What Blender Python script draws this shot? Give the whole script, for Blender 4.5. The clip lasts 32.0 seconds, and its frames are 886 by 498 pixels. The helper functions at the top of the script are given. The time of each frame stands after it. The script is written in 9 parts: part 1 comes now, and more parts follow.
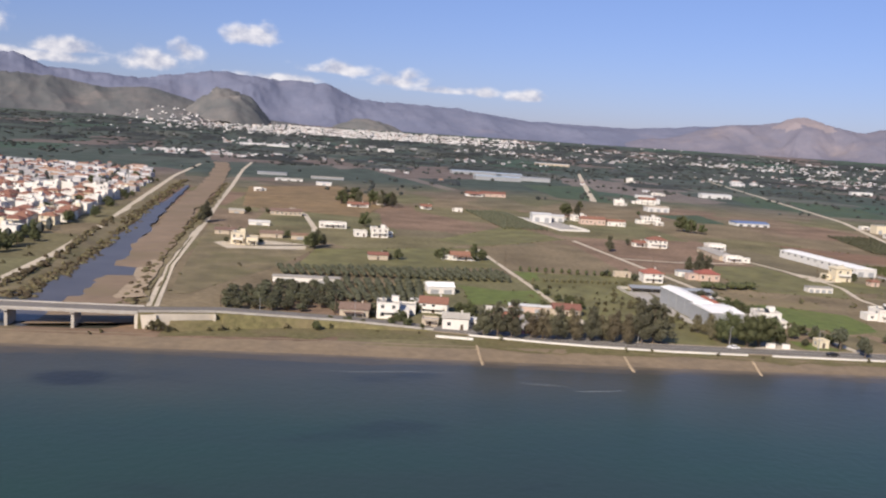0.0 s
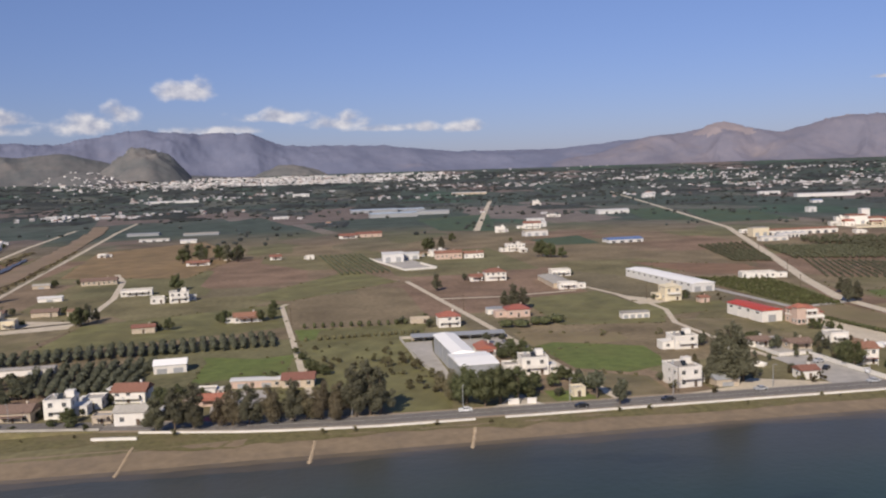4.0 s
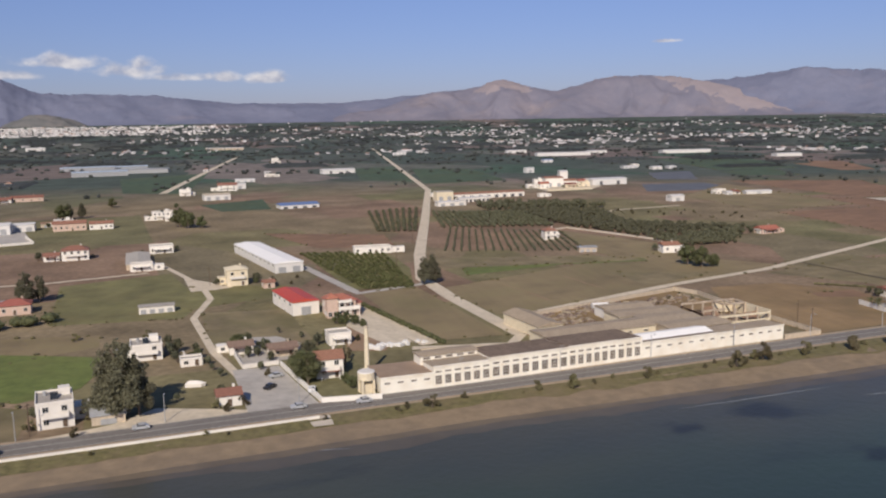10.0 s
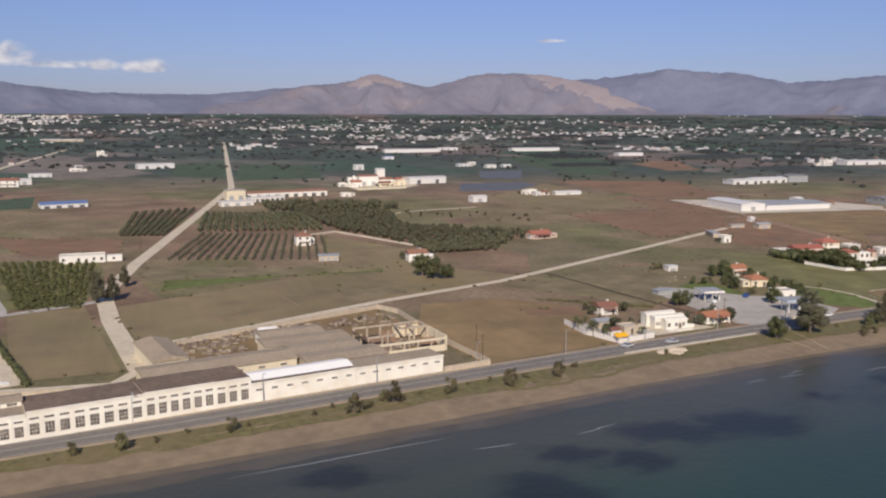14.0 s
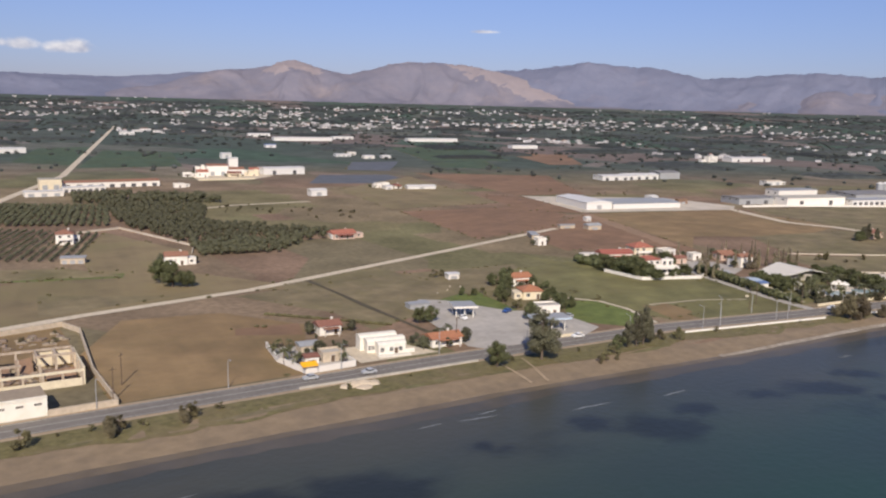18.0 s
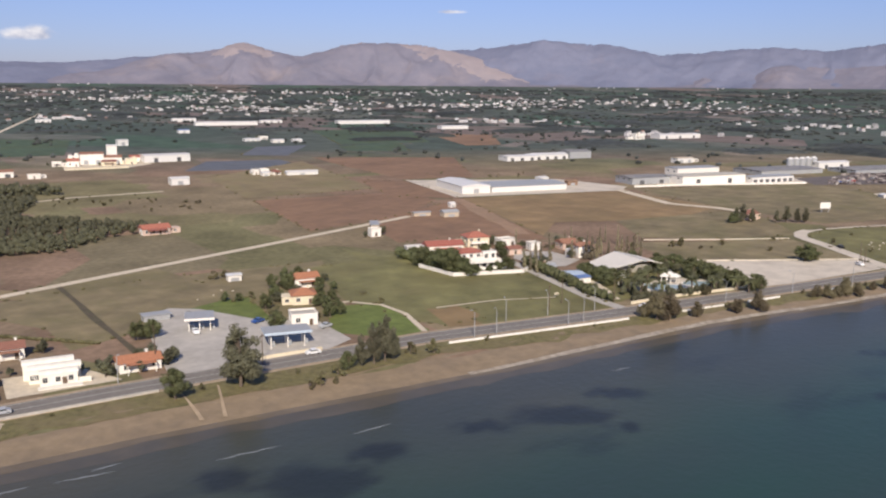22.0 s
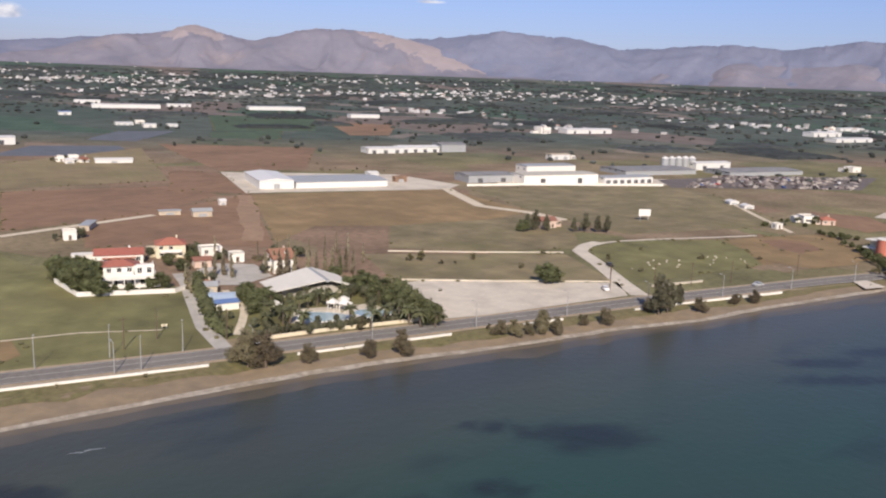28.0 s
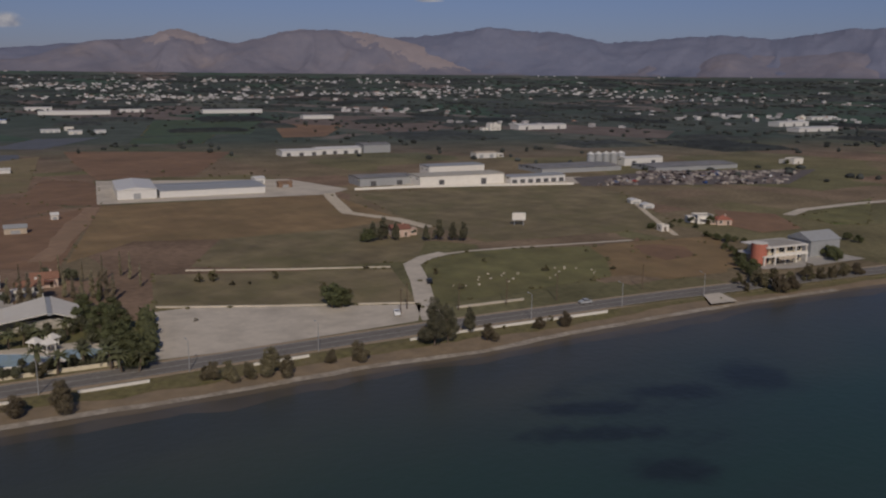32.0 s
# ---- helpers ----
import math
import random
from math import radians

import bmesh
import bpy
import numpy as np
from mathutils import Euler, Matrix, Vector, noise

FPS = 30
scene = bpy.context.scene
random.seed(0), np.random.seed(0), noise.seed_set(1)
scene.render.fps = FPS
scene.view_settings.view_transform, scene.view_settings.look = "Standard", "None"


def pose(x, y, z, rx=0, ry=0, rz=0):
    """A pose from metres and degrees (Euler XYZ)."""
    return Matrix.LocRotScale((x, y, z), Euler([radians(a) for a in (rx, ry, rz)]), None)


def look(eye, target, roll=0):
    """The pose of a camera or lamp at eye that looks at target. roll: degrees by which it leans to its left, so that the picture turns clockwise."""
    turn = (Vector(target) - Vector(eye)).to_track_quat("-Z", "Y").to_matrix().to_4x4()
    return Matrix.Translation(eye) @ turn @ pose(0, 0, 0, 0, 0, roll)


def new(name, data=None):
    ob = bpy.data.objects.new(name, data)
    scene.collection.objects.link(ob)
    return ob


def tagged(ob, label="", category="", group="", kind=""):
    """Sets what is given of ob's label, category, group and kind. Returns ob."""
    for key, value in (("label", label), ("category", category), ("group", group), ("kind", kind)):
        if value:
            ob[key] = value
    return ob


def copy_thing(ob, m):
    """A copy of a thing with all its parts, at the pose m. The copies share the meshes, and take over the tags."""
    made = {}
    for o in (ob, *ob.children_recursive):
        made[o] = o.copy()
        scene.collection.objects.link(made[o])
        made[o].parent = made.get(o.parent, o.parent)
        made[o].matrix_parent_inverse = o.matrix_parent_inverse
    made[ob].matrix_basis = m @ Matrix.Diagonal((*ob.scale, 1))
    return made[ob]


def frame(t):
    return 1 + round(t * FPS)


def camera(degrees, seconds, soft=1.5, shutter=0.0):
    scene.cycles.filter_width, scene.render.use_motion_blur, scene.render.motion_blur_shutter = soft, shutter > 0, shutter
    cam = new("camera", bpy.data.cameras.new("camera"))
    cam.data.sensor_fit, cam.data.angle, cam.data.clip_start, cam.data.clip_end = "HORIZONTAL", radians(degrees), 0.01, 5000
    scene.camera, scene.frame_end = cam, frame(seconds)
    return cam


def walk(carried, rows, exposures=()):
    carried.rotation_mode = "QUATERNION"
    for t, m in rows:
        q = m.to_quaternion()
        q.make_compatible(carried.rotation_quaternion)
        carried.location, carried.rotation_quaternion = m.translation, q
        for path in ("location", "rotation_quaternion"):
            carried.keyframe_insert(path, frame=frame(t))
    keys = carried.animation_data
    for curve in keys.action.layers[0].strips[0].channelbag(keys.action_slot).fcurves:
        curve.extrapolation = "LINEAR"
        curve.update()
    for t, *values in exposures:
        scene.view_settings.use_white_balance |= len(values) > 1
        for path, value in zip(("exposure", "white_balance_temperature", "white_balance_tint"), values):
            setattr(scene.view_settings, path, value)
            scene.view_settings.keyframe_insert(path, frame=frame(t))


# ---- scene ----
cam = camera(54.6, 32.0, soft=2.2)
METRES, EYE, TILT, LEAN, TURN = 714.3, 70.0, 0.0, 0.0, -7.9
ROWS = [
    (0.0, 0.0, 0.0, 0.0, 0.5, -7.58, -3.75),
    (0.5, 0.0188, 0.0114, 0.0007, 0.81, -6.76, -3.44),
    (1.0, 0.0334, 0.0203, 0.0012, 0.94, -6.31, -3.03),
    (1.5, 0.0485, 0.0294, 0.0019, 0.84, -5.99, -2.34),
    (2.0, 0.0653, 0.0392, 0.0025, 0.35, -5.78, -1.38),
    (2.5, 0.0786, 0.0461, 0.0032, -0.29, -5.75, -0.54),
    (3.0, 0.0936, 0.0537, 0.0036, -1.21, -5.7, 0.44),
    (3.5, 0.1087, 0.0613, 0.0043, -2.21, -5.5, 1.24),
    (5.5, 0.1708, 0.0892, 0.0063, -6.33, -4.87, 2.61),
    (6.0, 0.1864, 0.0954, 0.0063, -7.51, -5.32, 2.57),
    (6.5, 0.2009, 0.1011, 0.0066, -8.7, -5.93, 2.32),
    (7.0, 0.2184, 0.1073, 0.0065, -9.93, -6.68, 1.84),
    (7.5, 0.2322, 0.1125, 0.0064, -10.78, -7.19, 1.45),
    (8.0, 0.2496, 0.1186, 0.0064, -11.89, -7.68, 1.1),
    (8.5, 0.2633, 0.1229, 0.0065, -12.84, -8.05, 1.0),
    (9.0, 0.2795, 0.1282, 0.0064, -14.02, -8.37, 0.87),
    (9.5, 0.2945, 0.1325, 0.0062, -15.08, -8.52, 0.87),
    (10.0, 0.3075, 0.1365, 0.0062, -16.03, -8.59, 0.91),
    (10.5, 0.3228, 0.1403, 0.0062, -17.23, -8.64, 1.01),
    (11.0, 0.3408, 0.1446, 0.006, -18.57, -8.66, 1.13),
    (11.5, 0.3563, 0.1484, 0.0058, -19.55, -8.63, 1.13),
    (12.0, 0.3687, 0.151, 0.0055, -20.23, -8.59, 1.09),
    (12.5, 0.389, 0.1547, 0.0054, -21.26, -8.64, 0.81),
    (13.0, 0.4046, 0.1576, 0.005, -21.96, -8.71, 0.5),
    (13.5, 0.4187, 0.1601, 0.0049, -22.64, -8.82, 0.18),
    (14.0, 0.4342, 0.1625, 0.0046, -23.41, -8.94, -0.15),
    (14.5, 0.4495, 0.165, 0.0044, -24.24, -9.1, -0.46),
    (16.5, 0.5106, 0.1723, 0.0047, -26.51, -9.49, -1.38),
    (17.0, 0.5266, 0.1733, 0.0049, -26.96, -9.54, -1.46),
    (17.5, 0.5395, 0.1743, 0.0049, -27.39, -9.55, -1.46),
    (18.0, 0.5548, 0.1754, 0.005, -27.79, -9.58, -1.42),
    (18.5, 0.5692, 0.1767, 0.0049, -28.06, -9.61, -1.32),
    (19.0, 0.5848, 0.1777, 0.0048, -28.43, -9.64, -1.21),
    (19.5, 0.5975, 0.1784, 0.0048, -28.79, -9.67, -1.09),
    (20.0, 0.614, 0.1793, 0.0046, -29.15, -9.78, -0.82),
    (20.5, 0.6281, 0.1801, 0.0045, -29.41, -9.97, -0.6),
    (21.0, 0.6428, 0.1807, 0.0041, -29.65, -10.19, -0.45),
    (21.5, 0.6574, 0.1815, 0.0038, -29.76, -10.49, -0.41),
    (22.0, 0.6728, 0.1819, 0.0034, -29.84, -10.77, -0.43),
    (22.5, 0.6874, 0.1826, 0.0029, -29.98, -11.03, -0.58),
    (23.0, 0.7021, 0.183, 0.0025, -30.2, -11.25, -0.79),
    (23.5, 0.7166, 0.183, 0.0023, -30.47, -11.41, -1.02),
    (24.0, 0.731, 0.183, 0.0021, -30.76, -11.54, -1.28),
    (24.5, 0.7455, 0.1831, 0.0019, -31.07, -11.65, -1.49),
    (25.0, 0.7584, 0.1832, 0.0017, -31.29, -11.75, -1.62),
    (25.5, 0.773, 0.1833, 0.0014, -31.38, -11.8, -1.69),
    (27.5, 0.8344, 0.1848, 0.0007, -31.26, -11.62, -1.94),
    (28.0, 0.8495, 0.1849, 0.0006, -31.33, -11.36, -1.95),
    (28.5, 0.8641, 0.1849, 0.0005, -31.36, -11.21, -1.8),
    (29.0, 0.8782, 0.185, 0.0004, -31.41, -11.17, -1.55),
    (29.5, 0.8927, 0.1852, 0.0003, -31.38, -11.13, -1.33),
    (30.0, 0.9074, 0.1854, 0.0001, -31.22, -11.14, -1.15),
    (30.5, 0.9209, 0.1853, -0.0001, -31.07, -11.21, -0.99),
    (31.0, 0.9384, 0.1852, -0.0003, -31.08, -11.36, -0.81),
    (31.5, 0.9513, 0.1849, -0.0005, -31.18, -11.44, -0.68),
    (32.0, 0.9659, 0.1845, -0.0007, -31.36, -11.46, -0.52),
]
walk(cam, [(t, pose(0, 0, EYE, TILT, LEAN, TURN) @ pose(METRES * x, METRES * y, METRES * z, 90 + pitch, roll, yaw)) for t, x, y, z, yaw, pitch, roll in ROWS],
     exposures=[(0.0, 0.38), (1.2, 0.2), (3.5, 0.08), (6.0, 0.02), (9.0, 0.03), (13.0, 0.05), (17.0, 0.2), (20.0, 0.28), (25.0, 0.44), (30.9, 0.4), (32.0, -0.98)])

# ---- world, sun ----
SUN_AZ, SUN_EL = radians(236), radians(35)      # where the sun stands: behind the eye, over the sea
world = bpy.data.worlds.new("sky")
scene.world = world
world.use_nodes = True
wn, wl = world.node_tree.nodes, world.node_tree.links
for n in list(wn):
    wn.remove(n)


def wmath(op, a, b=None, c=None):
    n = wn.new("ShaderNodeMath")
    n.operation = op
    for i, v in enumerate((a, b, c)):
        if v is None:
            continue
        if isinstance(v, (int, float)):
            n.inputs[i].default_value = v
        else:
            wl.new(v, n.inputs[i])
    return n.outputs[0]


sky = wn.new("ShaderNodeTexSky")
sky.sky_type = 'NISHITA'
sky.sun_disc = False
sky.sun_elevation, sky.sun_rotation = SUN_EL, radians(90) - SUN_AZ
sky.air_density, sky.dust_density, sky.ozone_density = 1.0, 0.3, 3.0
coord = wn.new("ShaderNodeTexCoord")
sep = wn.new("ShaderNodeSeparateXYZ")
wl.new(coord.outputs["Generated"], sep.inputs[0])
azim = wmath('MULTIPLY', wmath('ARCTAN2', sep.outputs[0], sep.outputs[1]), 57.2958)
elev = wmath('MULTIPLY', wmath('ARCSINE', sep.outputs[2]), 57.2958)
puff = wn.new("ShaderNodeTexNoise")
puff.inputs["Scale"].default_value = 34.0
puff.inputs["Detail"].default_value = 8.0
puff.inputs["Roughness"].default_value = 0.5
stretch = wn.new("ShaderNodeMapping")
stretch.inputs["Scale"].default_value = (1, 1, 1.35)
wl.new(coord.outputs["Generated"], stretch.inputs[0])
wl.new(stretch.outputs[0], puff.inputs["Vector"])
# fair-weather clouds: azimuth, height, half width, half height, in degrees
CLOUDS = [(-10.8, 3.55, 2.3, 0.75), (-9.4, 4.1, 1.3, 0.65), (-16.5, 3.8, 2.2, 0.45), (-21.5, 5.2, 2.2, 1.3), (-5.2, 5.55, 1.8, 0.65), (0.3, 3.85, 2.2, 0.45),
          (4.6, 3.35, 2.0, 0.5), (4.9, 3.75, 0.9, 0.5), (7.2, 2.95, 2.6, 0.3), (10.0, 2.95, 0.9, 0.38), (12.7, 2.9, 1.3, 0.4), (-3.2, 3.0, 3.0, 0.3), (38.3, 4.7, 0.8, 0.12), (-20, 3.2, 6.0, 0.4)]
cover = None
for a, e, w, h in CLOUDS:
    da = wmath('DIVIDE', wmath('SUBTRACT', azim, a), w * 1.35)
    up = wmath('SUBTRACT', elev, e - h * 0.4)          # heaped tops over a flatter base
    de = wmath('DIVIDE', wmath('MAXIMUM', up, wmath('MULTIPLY', up, -2.0)), h * 1.7)
    r2 = wmath('ADD', wmath('MULTIPLY', da, da), wmath('MULTIPLY', de, de))
    g = wmath('EXPONENT', wmath('MULTIPLY', r2, -0.9))
    cover = g if cover is None else wmath('MAXIMUM', cover, g)
dens = wn.new("ShaderNodeMapRange")
dens.interpolation_type = 'SMOOTHSTEP'
dens.inputs["From Min"].default_value, dens.inputs["From Max"].default_value = 0.68, 0.98
wl.new(wmath('ADD', wmath('MULTIPLY', cover, 0.6), wmath('MULTIPLY', puff.outputs[0], 0.8)), dens.inputs[0])
above = wn.new("ShaderNodeTexNoise")               # the same heaps, a little nearer the sun
above.inputs["Scale"].default_value, above.inputs["Detail"].default_value, above.inputs["Roughness"].default_value = 34.0, 8.0, 0.5
lifted = wn.new("ShaderNodeMapping")
lifted.inputs["Scale"].default_value, lifted.inputs["Location"].default_value = (1, 1, 1.35), (-0.004, 0, 0.008)
wl.new(coord.outputs["Generated"], lifted.inputs[0])
wl.new(lifted.outputs[0], above.inputs["Vector"])
lit = wmath('MINIMUM', 1.0, wmath('MAXIMUM', 0.0, wmath('ADD', 0.55, wmath('MULTIPLY', wmath('SUBTRACT', puff.outputs[0], above.outputs[0]), 4.5))))
# sunlit tops, greyer undersides
shade = wn.new("ShaderNodeMixRGB")
shade.inputs[1].default_value, shade.inputs[2].default_value = (4.6, 4.7, 5.7, 1), (8.4, 8.0, 8.1, 1)
wl.new(lit, shade.inputs[0])
deep = wn.new("ShaderNodeMixRGB")
deep.blend_type = 'MULTIPLY'
deep.inputs[0].default_value = 1.0
deep.inputs[2].default_value = (0.82, 0.80, 0.98, 1)
low = wn.new("ShaderNodeValToRGB")
for e, (at, c) in zip([low.color_ramp.elements[0], low.color_ramp.elements[1], low.color_ramp.elements.new(0.3)], ((0.0, (0.585, 0.625, 0.84, 1)), (1.0, (1.0, 0.97, 1.0, 1)), (0.3, (0.92, 0.91, 1.0, 1)))):
    e.position, e.color = at, c
wl.new(wmath('DIVIDE', elev, 40.0), low.inputs[0])
clear = wn.new("ShaderNodeMixRGB")
clear.blend_type = 'MULTIPLY'
clear.inputs[0].default_value = 1.0
wl.new(sky.outputs[0], clear.inputs[1])
wl.new(low.outputs[0], clear.inputs[2])
wl.new(clear.outputs[0], deep.inputs[1])
mixc = wn.new("ShaderNodeMixRGB")
wl.new(wmath('MULTIPLY', dens.outputs[0], 0.84), mixc.inputs[0])
wl.new(deep.outputs[0], mixc.inputs[1])
wl.new(shade.outputs[0], mixc.inputs[2])
bg = wn.new("ShaderNodeBackground")
bg.inputs[1].default_value = 0.087
wl.new(mixc.outputs[0], bg.inputs[0])
wl.new(bg.outputs[0], wn.new("ShaderNodeOutputWorld").inputs[0])

sun = new("sun", bpy.data.lights.new("sun", 'SUN'))
sun.data.energy, sun.data.angle, sun.data.color = 4.3, radians(0.55), (1.0, 0.88, 0.75)
s = Vector((math.cos(SUN_AZ) * math.cos(SUN_EL), math.sin(SUN_AZ) * math.cos(SUN_EL), math.sin(SUN_EL)))
sun.matrix_world = look(s * 800, (0, 0, 0))


# ---- materials ----
def material(name, color, rough=0.8, metal=0.0, vary=0.25, scale=1.0, dirt=None, dirt_amount=0.35, dirt_scale=0.2, bump=0.0, bump_scale=6.0, per_object=0.0, spec=0.3, per_island=0.0, furrow=None, thin=0.0):
    """Colour with grain at one scale, stains at a larger one, and fine relief."""
    m = bpy.data.materials.new(name)
    m.use_nodes = True
    nt = m.node_tree
    N, K = nt.nodes, nt.links
    b = N["Principled BSDF"]
    b.inputs["Roughness"].default_value, b.inputs["Metallic"].default_value = rough, metal
    b.inputs["Specular IOR Level"].default_value = spec
    geo = N.new("ShaderNodeNewGeometry")

    def tex(sc, detail=5, rough=0.6):
        t = N.new("ShaderNodeTexNoise")
        t.inputs["Scale"].default_value, t.inputs["Detail"].default_value, t.inputs["Roughness"].default_value = sc, detail, rough
        K.new(geo.outputs["Position"], t.inputs["Vector"])
        return t.outputs[0]

    def mix(fac, a, c, kind='MIX'):
        n = N.new("ShaderNodeMixRGB")
        n.blend_type = kind
        for i, v in ((0, fac), (1, a), (2, c)):
            if isinstance(v, (int, float, tuple)):
                n.inputs[i].default_value = v
            else:
                K.new(v, n.inputs[i])
        return n.outputs[0]

    def ramp(v, lo, hi, a=0.0, c=1.0):
        n = N.new("ShaderNodeMapRange")
        for i, u in enumerate((lo, hi, a, c)):
            n.inputs[i + 1].default_value = u
        K.new(v, n.inputs[0])
        return n.outputs[0]

    dark = tuple(c * (1 - vary) for c in color) + (1,)
    light = tuple(min(1, c * (1 + vary)) for c in color) + (1,)
    out = mix(ramp(tex(scale), 0.3, 0.7), dark, light)
    if dirt:
        out = mix(ramp(tex(dirt_scale, 6, 0.7), 0.45, 0.72, 0.0, dirt_amount), out, tuple(dirt) + (1,))
    if furrow is not None:
        # worked land: long streaks along the plough lines, and broad paler and darker bands
        for along, across, lo, hi in ((0.014, 0.22, 0.95, 1.05), (0.006, 0.02, 0.90, 1.11)):
            mp = N.new("ShaderNodeMapping")
            mp.vector_type = 'TEXTURE'
            mp.inputs["Rotation"].default_value = (0, 0, radians(furrow))
            mp.inputs["Scale"].default_value = (1 / along, 1 / across, 1)
            K.new(geo.outputs["Position"], mp.inputs[0])
            t = N.new("ShaderNodeTexNoise")
            t.inputs["Scale"].default_value, t.inputs["Detail"].default_value = 1.0, 3
            K.new(mp.outputs[0], t.inputs["Vector"])
            out = mix(1.0, out, ramp(t.outputs[0], 0.3, 0.7, lo, hi), 'MULTIPLY')
    if per_object or per_island:
        src = N.new("ShaderNodeObjectInfo").outputs["Random"] if per_object else geo.outputs["Random Per Island"]
        amt = per_object or per_island
        n = N.new("ShaderNodeHueSaturation")
        K.new(ramp(src, 0, 1, 1 - amt, 1 + amt), n.inputs["Value"])
        K.new(ramp(src, 0, 1, 0.5 - amt * 0.06, 0.5 + amt * 0.06), n.inputs["Hue"])
        K.new(out, n.inputs["Color"])
        out = n.outputs[0]
    K.new(out, b.inputs["Base Color"])
    if thin:
        glow, both = N.new("ShaderNodeBsdfTranslucent"), N.new("ShaderNodeMixShader")
        K.new(out, glow.inputs["Color"])
        both.inputs[0].default_value = thin
        K.new(b.outputs[0], both.inputs[1])
        K.new(glow.outputs[0], both.inputs[2])
        K.new(both.outputs[0], N["Material Output"].inputs[0])
    if bump:
        n = N.new("ShaderNodeBump")
        n.inputs["Strength"].default_value, n.inputs["Distance"].default_value = bump, 0.3
        K.new(tex(bump_scale), n.inputs["Height"])
        K.new(n.outputs[0], b.inputs["Normal"])
    return m


WHITE = material("white_plaster", (0.745, 0.71, 0.645), vary=0.06, dirt=(0.5, 0.46, 0.4), dirt_amount=0.35, dirt_scale=0.5, per_object=0.06)
CREAM = material("cream_plaster", (0.68, 0.60, 0.44), vary=0.07, dirt=(0.5, 0.42, 0.3), dirt_amount=0.45, dirt_scale=0.4)
PINK = material("salmon_plaster", (0.56, 0.42, 0.34), vary=0.1, dirt=(0.5, 0.38, 0.3), dirt_scale=0.5)
BEIGE = material("beige_stone", (0.5, 0.42, 0.32), vary=0.15, dirt=(0.3, 0.25, 0.19), dirt_scale=0.4)
TILE = material("clay_tile", (0.26, 0.128, 0.09), vary=0.25, scale=2.0, dirt=(0.25, 0.12, 0.08), dirt_scale=0.6, bump=0.4, bump_scale=4, per_object=0.15)
TILEOLD = material("weathered_tile", (0.20, 0.135, 0.105), vary=0.25, scale=2.0, dirt=(0.16, 0.12, 0.095), dirt_scale=0.6, bump=0.4, bump_scale=4, per_object=0.15)
TILERED = material("red_clay_tile", (0.36, 0.135, 0.095), vary=0.2, scale=2.0, dirt=(0.28, 0.12, 0.09), dirt_scale=0.6, bump=0.4, bump_scale=4, per_object=0.12)
GARNET = material("red_paint", (0.42, 0.10, 0.09), vary=0.2, scale=0.5, dirt=(0.3, 0.2, 0.18), dirt_scale=0.4)
TILEORANGE = material("orange_clay_tile", (0.38, 0.17, 0.095), vary=0.2, scale=2.0, dirt=(0.32, 0.15, 0.09), dirt_scale=0.6, bump=0.4, bump_scale=4)
RED = material("red_sheet", (0.5, 0.075, 0.045), rough=0.5, vary=0.1, dirt=(0.4, 0.12, 0.08), dirt_scale=0.2)
CONCRETE = material("concrete_roof", (0.42, 0.39, 0.34), vary=0.15, dirt=(0.22, 0.2, 0.17), dirt_scale=0.35, per_object=0.12)
METALW = material("white_sheet_metal", (0.66, 0.645, 0.61), rough=0.45, vary=0.05, dirt=(0.6, 0.58, 0.55), dirt_scale=0.15, spec=0.5)
ROOFW = material("bright_white_roofing", (0.93, 0.91, 0.86), rough=0.6, vary=0.03, dirt=(0.8, 0.79, 0.75), dirt_scale=0.12, spec=0.5)
DULLROOF = material("weathered_grey_roof", (0.21, 0.21, 0.215), rough=0.75, vary=0.3, scale=0.15, dirt=(0.30, 0.27, 0.24), dirt_scale=0.08, dirt_amount=0.6)
METALG = material("grey_sheet_metal", (0.33, 0.34, 0.345), rough=0.5, vary=0.12, dirt=(0.3, 0.28, 0.26), dirt_scale=0.2, spec=0.5)
BLUE = material("blue_sheet", (0.13, 0.20, 0.38), rough=0.45, vary=0.12, spec=0.5)
LIGHTBLUE = material("pale_blue_sheet", (0.44, 0.52, 0.60), rough=0.45, vary=0.1)
RUST = material("rusty_roof", (0.27, 0.17, 0.11), vary=0.25, dirt=(0.12, 0.09, 0.07), dirt_scale=0.25, dirt_amount=0.7, bump=0.3, bump_scale=2)
TAN = material("tan_sheet_roof", (0.37, 0.30, 0.215), vary=0.15, dirt=(0.25, 0.2, 0.15), dirt_scale=0.15, dirt_amount=0.6)
BROWNROOF = material("brown_sheet_roof", (0.34, 0.25, 0.175), vary=0.18, scale=0.4, dirt=(0.24, 0.165, 0.11), dirt_scale=0.2, dirt_amount=0.7)
DARKROOF = material("dark_roofing", (0.17, 0.125, 0.09), vary=0.3, dirt=(0.27, 0.205, 0.145), dirt_scale=0.22, dirt_amount=0.85)
GLASS = material("window_glass", (0.03, 0.035, 0.04), rough=0.15, vary=0.3, spec=0.6)
# opaque panes, the dark of unlit rooms behind put into their colour
OPENING = material("dark_interior_pane", (0.13, 0.105, 0.08), rough=0.9, vary=0.75, scale=0.7)
FRAME = material("painted_frame", (0.6, 0.58, 0.54), vary=0.05)
WOOD = material("brown_wood", (0.12, 0.085, 0.06), vary=0.2)
ASPHALT = material("asphalt", (0.185, 0.168, 0.148), rough=0.95, vary=0.2, scale=0.8, dirt=(0.235, 0.218, 0.192), dirt_scale=0.08, dirt_amount=0.7)
PAVING = material("pale_concrete_paving", (0.44, 0.41, 0.365), vary=0.12, scale=0.3, dirt=(0.25, 0.23, 0.2), dirt_scale=0.07, dirt_amount=0.6)
